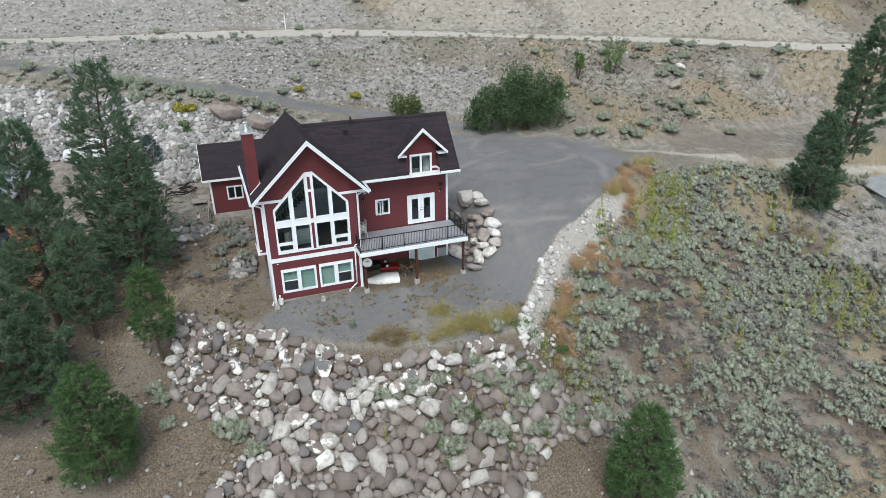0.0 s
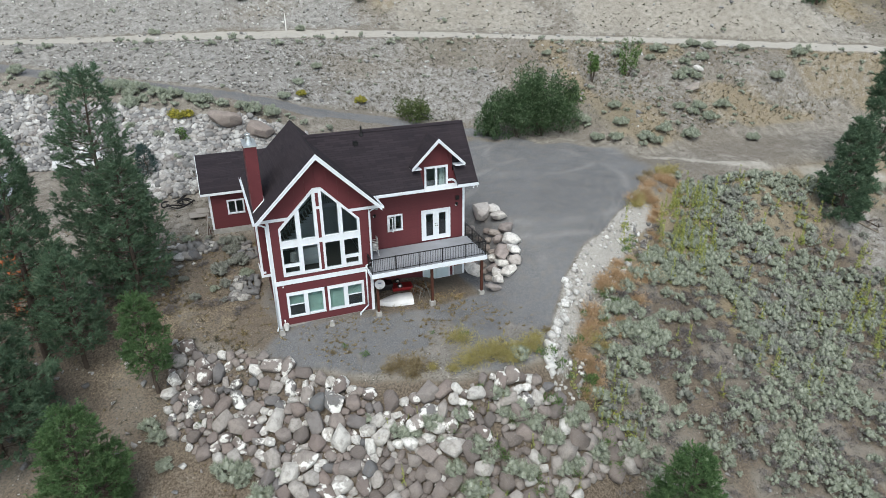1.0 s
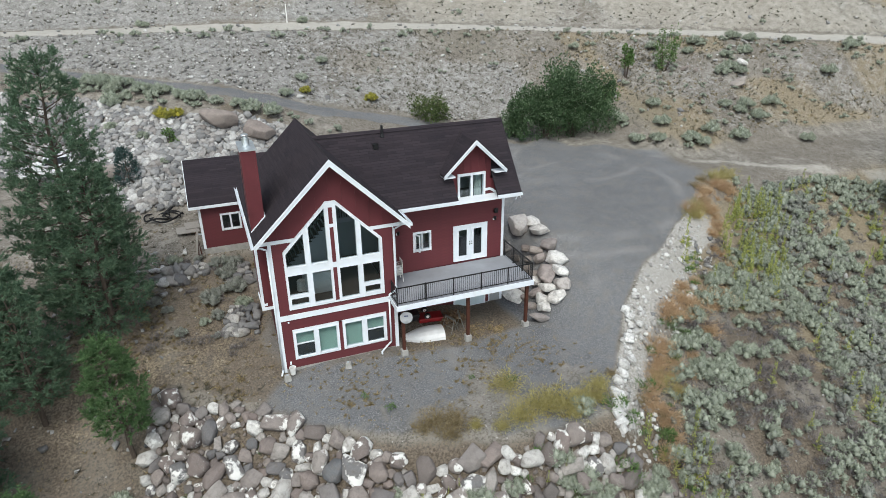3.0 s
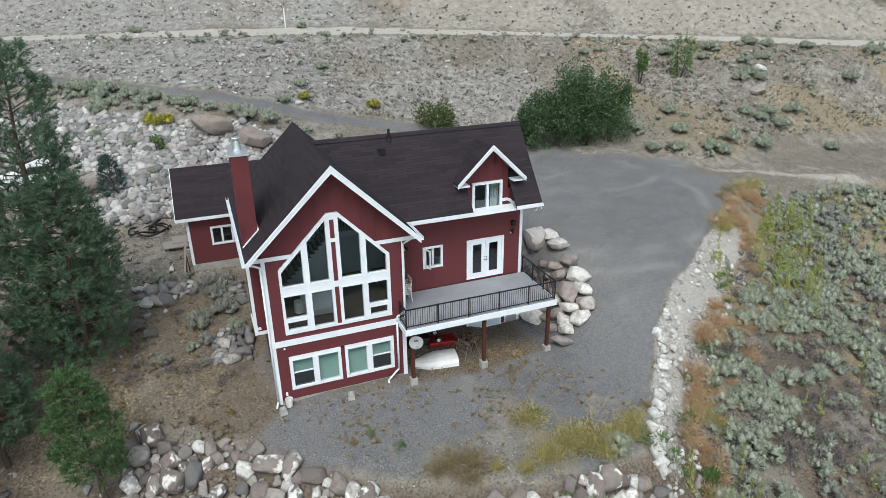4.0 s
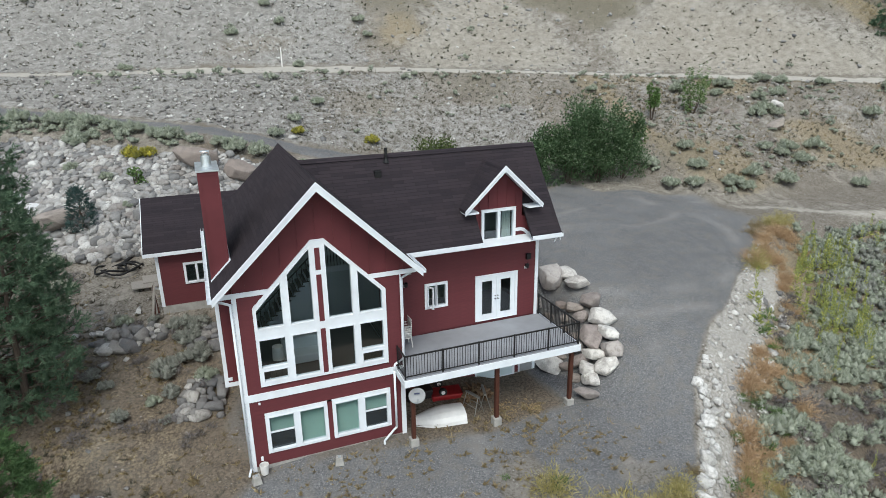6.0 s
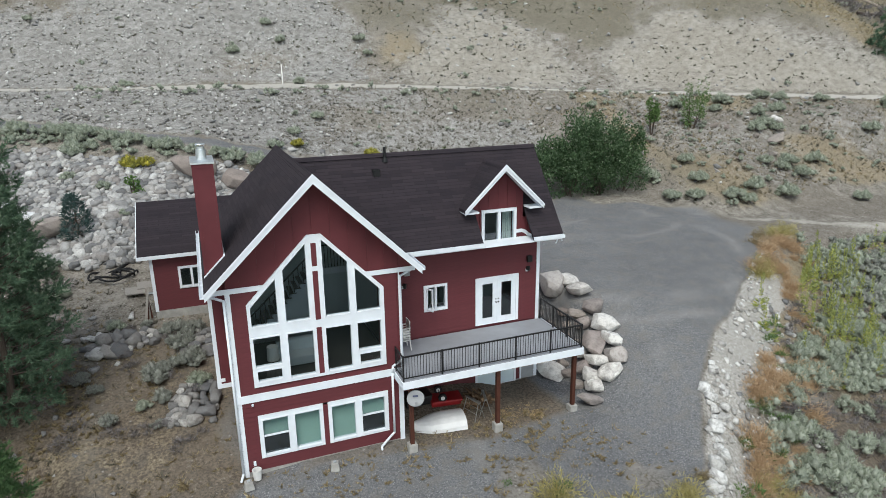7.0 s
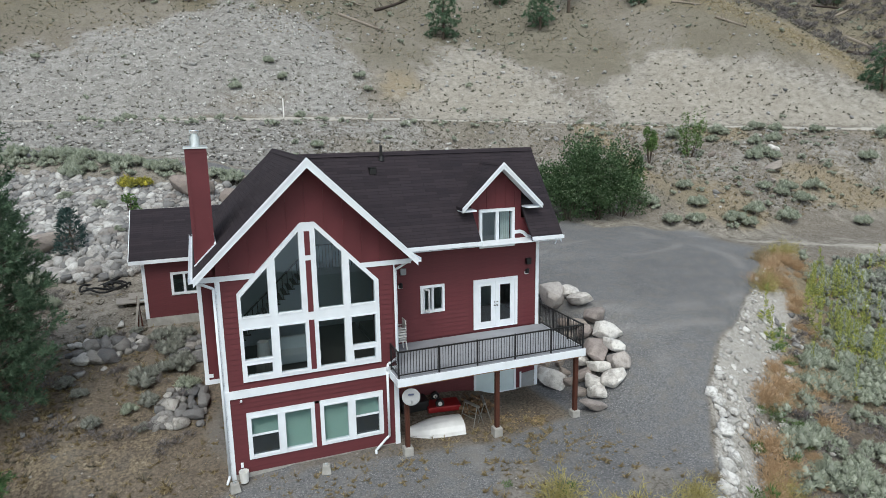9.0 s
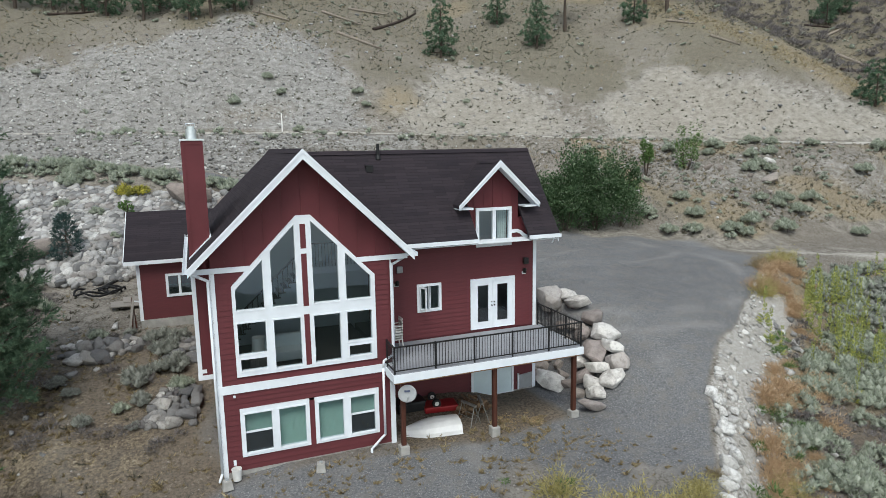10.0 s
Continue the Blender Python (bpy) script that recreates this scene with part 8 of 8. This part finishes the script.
LOGW = wood_mat("weathered_log", (0.16, 0.13, 0.105), (0.36, 0.32, 0.27), 0.95)
LOGD = wood_mat("charred_log", (0.025, 0.02, 0.018), (0.08, 0.06, 0.05), 0.95)
for i, (x0, y0, x1, y1, rr_) in enumerate(((20.0, 70.4, 25.5, 66.8, 0.24), (26.0, 72.7, 35.1, 79.5, 0.24), (19.4, 77.6, 24.5, 74.0, 0.2), (13.8, 73.1, 9.2, 76.0, 0.16), (-17.3, 83.3, -11.6, 83.7, 0.2), (24, 80, 30, 79, 0.2), (65.4, 56.0, 68.2, 53.2, 0.2), (89.5, 52.9, 93.3, 50.2, 0.2), (88.4, 48.8, 96.2, 50.2, 0.22), (84.4, 43.2, 86.2, 38.3, 0.24), (80.6, 39.7, 87.0, 38.0, 0.22), (67.8, 49.8, 69.5, 46.1, 0.2), (49.6, 4.6, 53.6, 1.2, 0.12), (50.2, 4.9, 54.2, 1.7, 0.1))):
    log = thing("fallen_log", "weathered fallen log lying on the hillside", "log", pose(0, 0, 0), group="fallen logs")
    bm = bmesh.new()
    n = 5
    pts = [Vector((x0 + (x1 - x0) * k / n, y0 + (y1 - y0) * k / n, ground(x0 + (x1 - x0) * k / n, y0 + (y1 - y0) * k / n) + rr_ * 0.7)) for k in range(n + 1)]
    for k in range(n):
        rod(bm, pts[k], pts[k + 1], rr_ * (1 - 0.1 * k), rr_ * (0.9 - 0.1 * k), 7)
    part("log", bm, LOGD if i % 3 == 1 else LOGW, log)
    r_ = random.Random(i)
    for k in range(9):
        bm = bmesh.new()
        p = pts[r_.randint(1, 5)]
        rod(bm, p, p + Vector((r_.gauss(0, 0.8), r_.gauss(0, 0.8), r_.uniform(0.3, 1.3))), 0.05, 0.015, 5)
        part("branch_stub", bm, LOGD if i % 3 == 1 else LOGW, log)

# clutter behind the garage wing
hose = thing("black_pipe_coil", "coils of black plastic pipe lying on the dirt", "pipe coil", pose(-5.0, 14.7, ground(-5.0, 14.7) + 0.06))
for cx, cy, r0, tilt in ((-0.5, 0.1, 0.75, 7), (0.45, 0.2, 0.6, -9), (0.0, -0.1, 0.9, 4)):
    bm = bmesh.new()
    pts = [Vector((cx + r0 * math.cos(a * math.tau / 20), cy + 0.8 * r0 * math.sin(a * math.tau / 20), 0.08 + 0.1 * math.sin(a * 0.9 + tilt))) for a in range(21)]
    for a, b in zip(pts, pts[1:]):
        rod(bm, a, b, 0.055, sides=6)
    part("coil", bm, RUBBER, hose)
bm = bmesh.new()
rod(bm, (-0.1, 0.4, 0.1), (0.9, 1.9, 0.4), 0.09, sides=8)
part("straight_pipe", bm, RUBBER, hose)
ply = thing("plywood_sheet", "weathered grey plywood sheets on the ground", "plywood", pose(-3.75, 12.6, ground(-3.75, 12.6) + 0.12, 3, 2, 6))
GREYW = wood_mat("weathered_plywood", (0.22, 0.205, 0.185), (0.36, 0.34, 0.315), 0.95)
part("sheet", box_bm(-0.65, 0.65, -0.6, 0.35, 0, 0.05), GREYW, ply)
part("sheet", box_bm(-0.1, 0.75, -0.1, 0.9, 0.06, 0.1), GREYW, ply)
scrap = thing("scrap_boards", "loose boards and a shovel leaning on the garage corner", "boards", pose(-3.1, 9.75, ground(-3.1, 9.75)))
for i in range(4):
    bm = box_bm(-0.05, 0.05, -0.012, 0.012, 0, 1.1 + 0.15 * i, m=pose(-0.08 * i, -0.25 - 0.08 * i, 0, -14, -6 + 5 * i, 0))
    part("board", bm, GREYW if i % 2 else STAIN, scrap)
part("sheet", box_bm(-0.3, 0.15, -0.25, 0.1, 1.1, 1.14, m=pose(0, 0, 0, -8, 10, 0)), ZINC, scrap)

# sawdust and chips under the deck
SAWD = leaf_mat("wood_chips", (0.30, 0.21, 0.11), (0.48, 0.36, 0.20), (0.6, 0.47, 0.28))
rs_c = np.random.RandomState(55)
cx_ = np.concatenate([rs_c.normal(11.7, 0.3, 260), rs_c.normal(10.2, 0.4, 60), rs_c.uniform(9.6, 12.4, 160)])
cy_ = np.concatenate([rs_c.normal(-0.4, 0.12, 260), rs_c.normal(0.05, 0.2, 60), rs_c.uniform(-1.0, 0.6, 160)])
spread_stuff("wood_chips", [blades(np.random.RandomState(i).normal(size=(9, 3)) * np.array([0.5, 0.5, 0.02]), np.random.RandomState(i + 9).normal(size=(9, 3)) * np.array([1, 1, 0.12]), 0.5, 0.4, np.random.RandomState(i + 3)) for i in range(3)], cx_, cy_, rs_c.uniform(0.03, 0.09, len(cx_)), 56, SAWD, "thin scatter of tan sawdust and wood chips", "sawdust")
# yellow-flowered rabbitbrush by the lane
FLOWER = leaf_mat("yellow_flowers", (0.14, 0.15, 0.05), (0.42, 0.37, 0.05), (0.55, 0.48, 0.07))
single("rabbitbrush", BIGSAGE, FLOWER, [(-4.4, 25.9, 1.0), (-3.6, 26.0, 0.8), (13.0, 30.0, 0.8), (7.2, 30.2, 0.7)], "yellow-flowered rabbitbrush by the lane", "shrub", "rabbitbrush by the lane", 91)
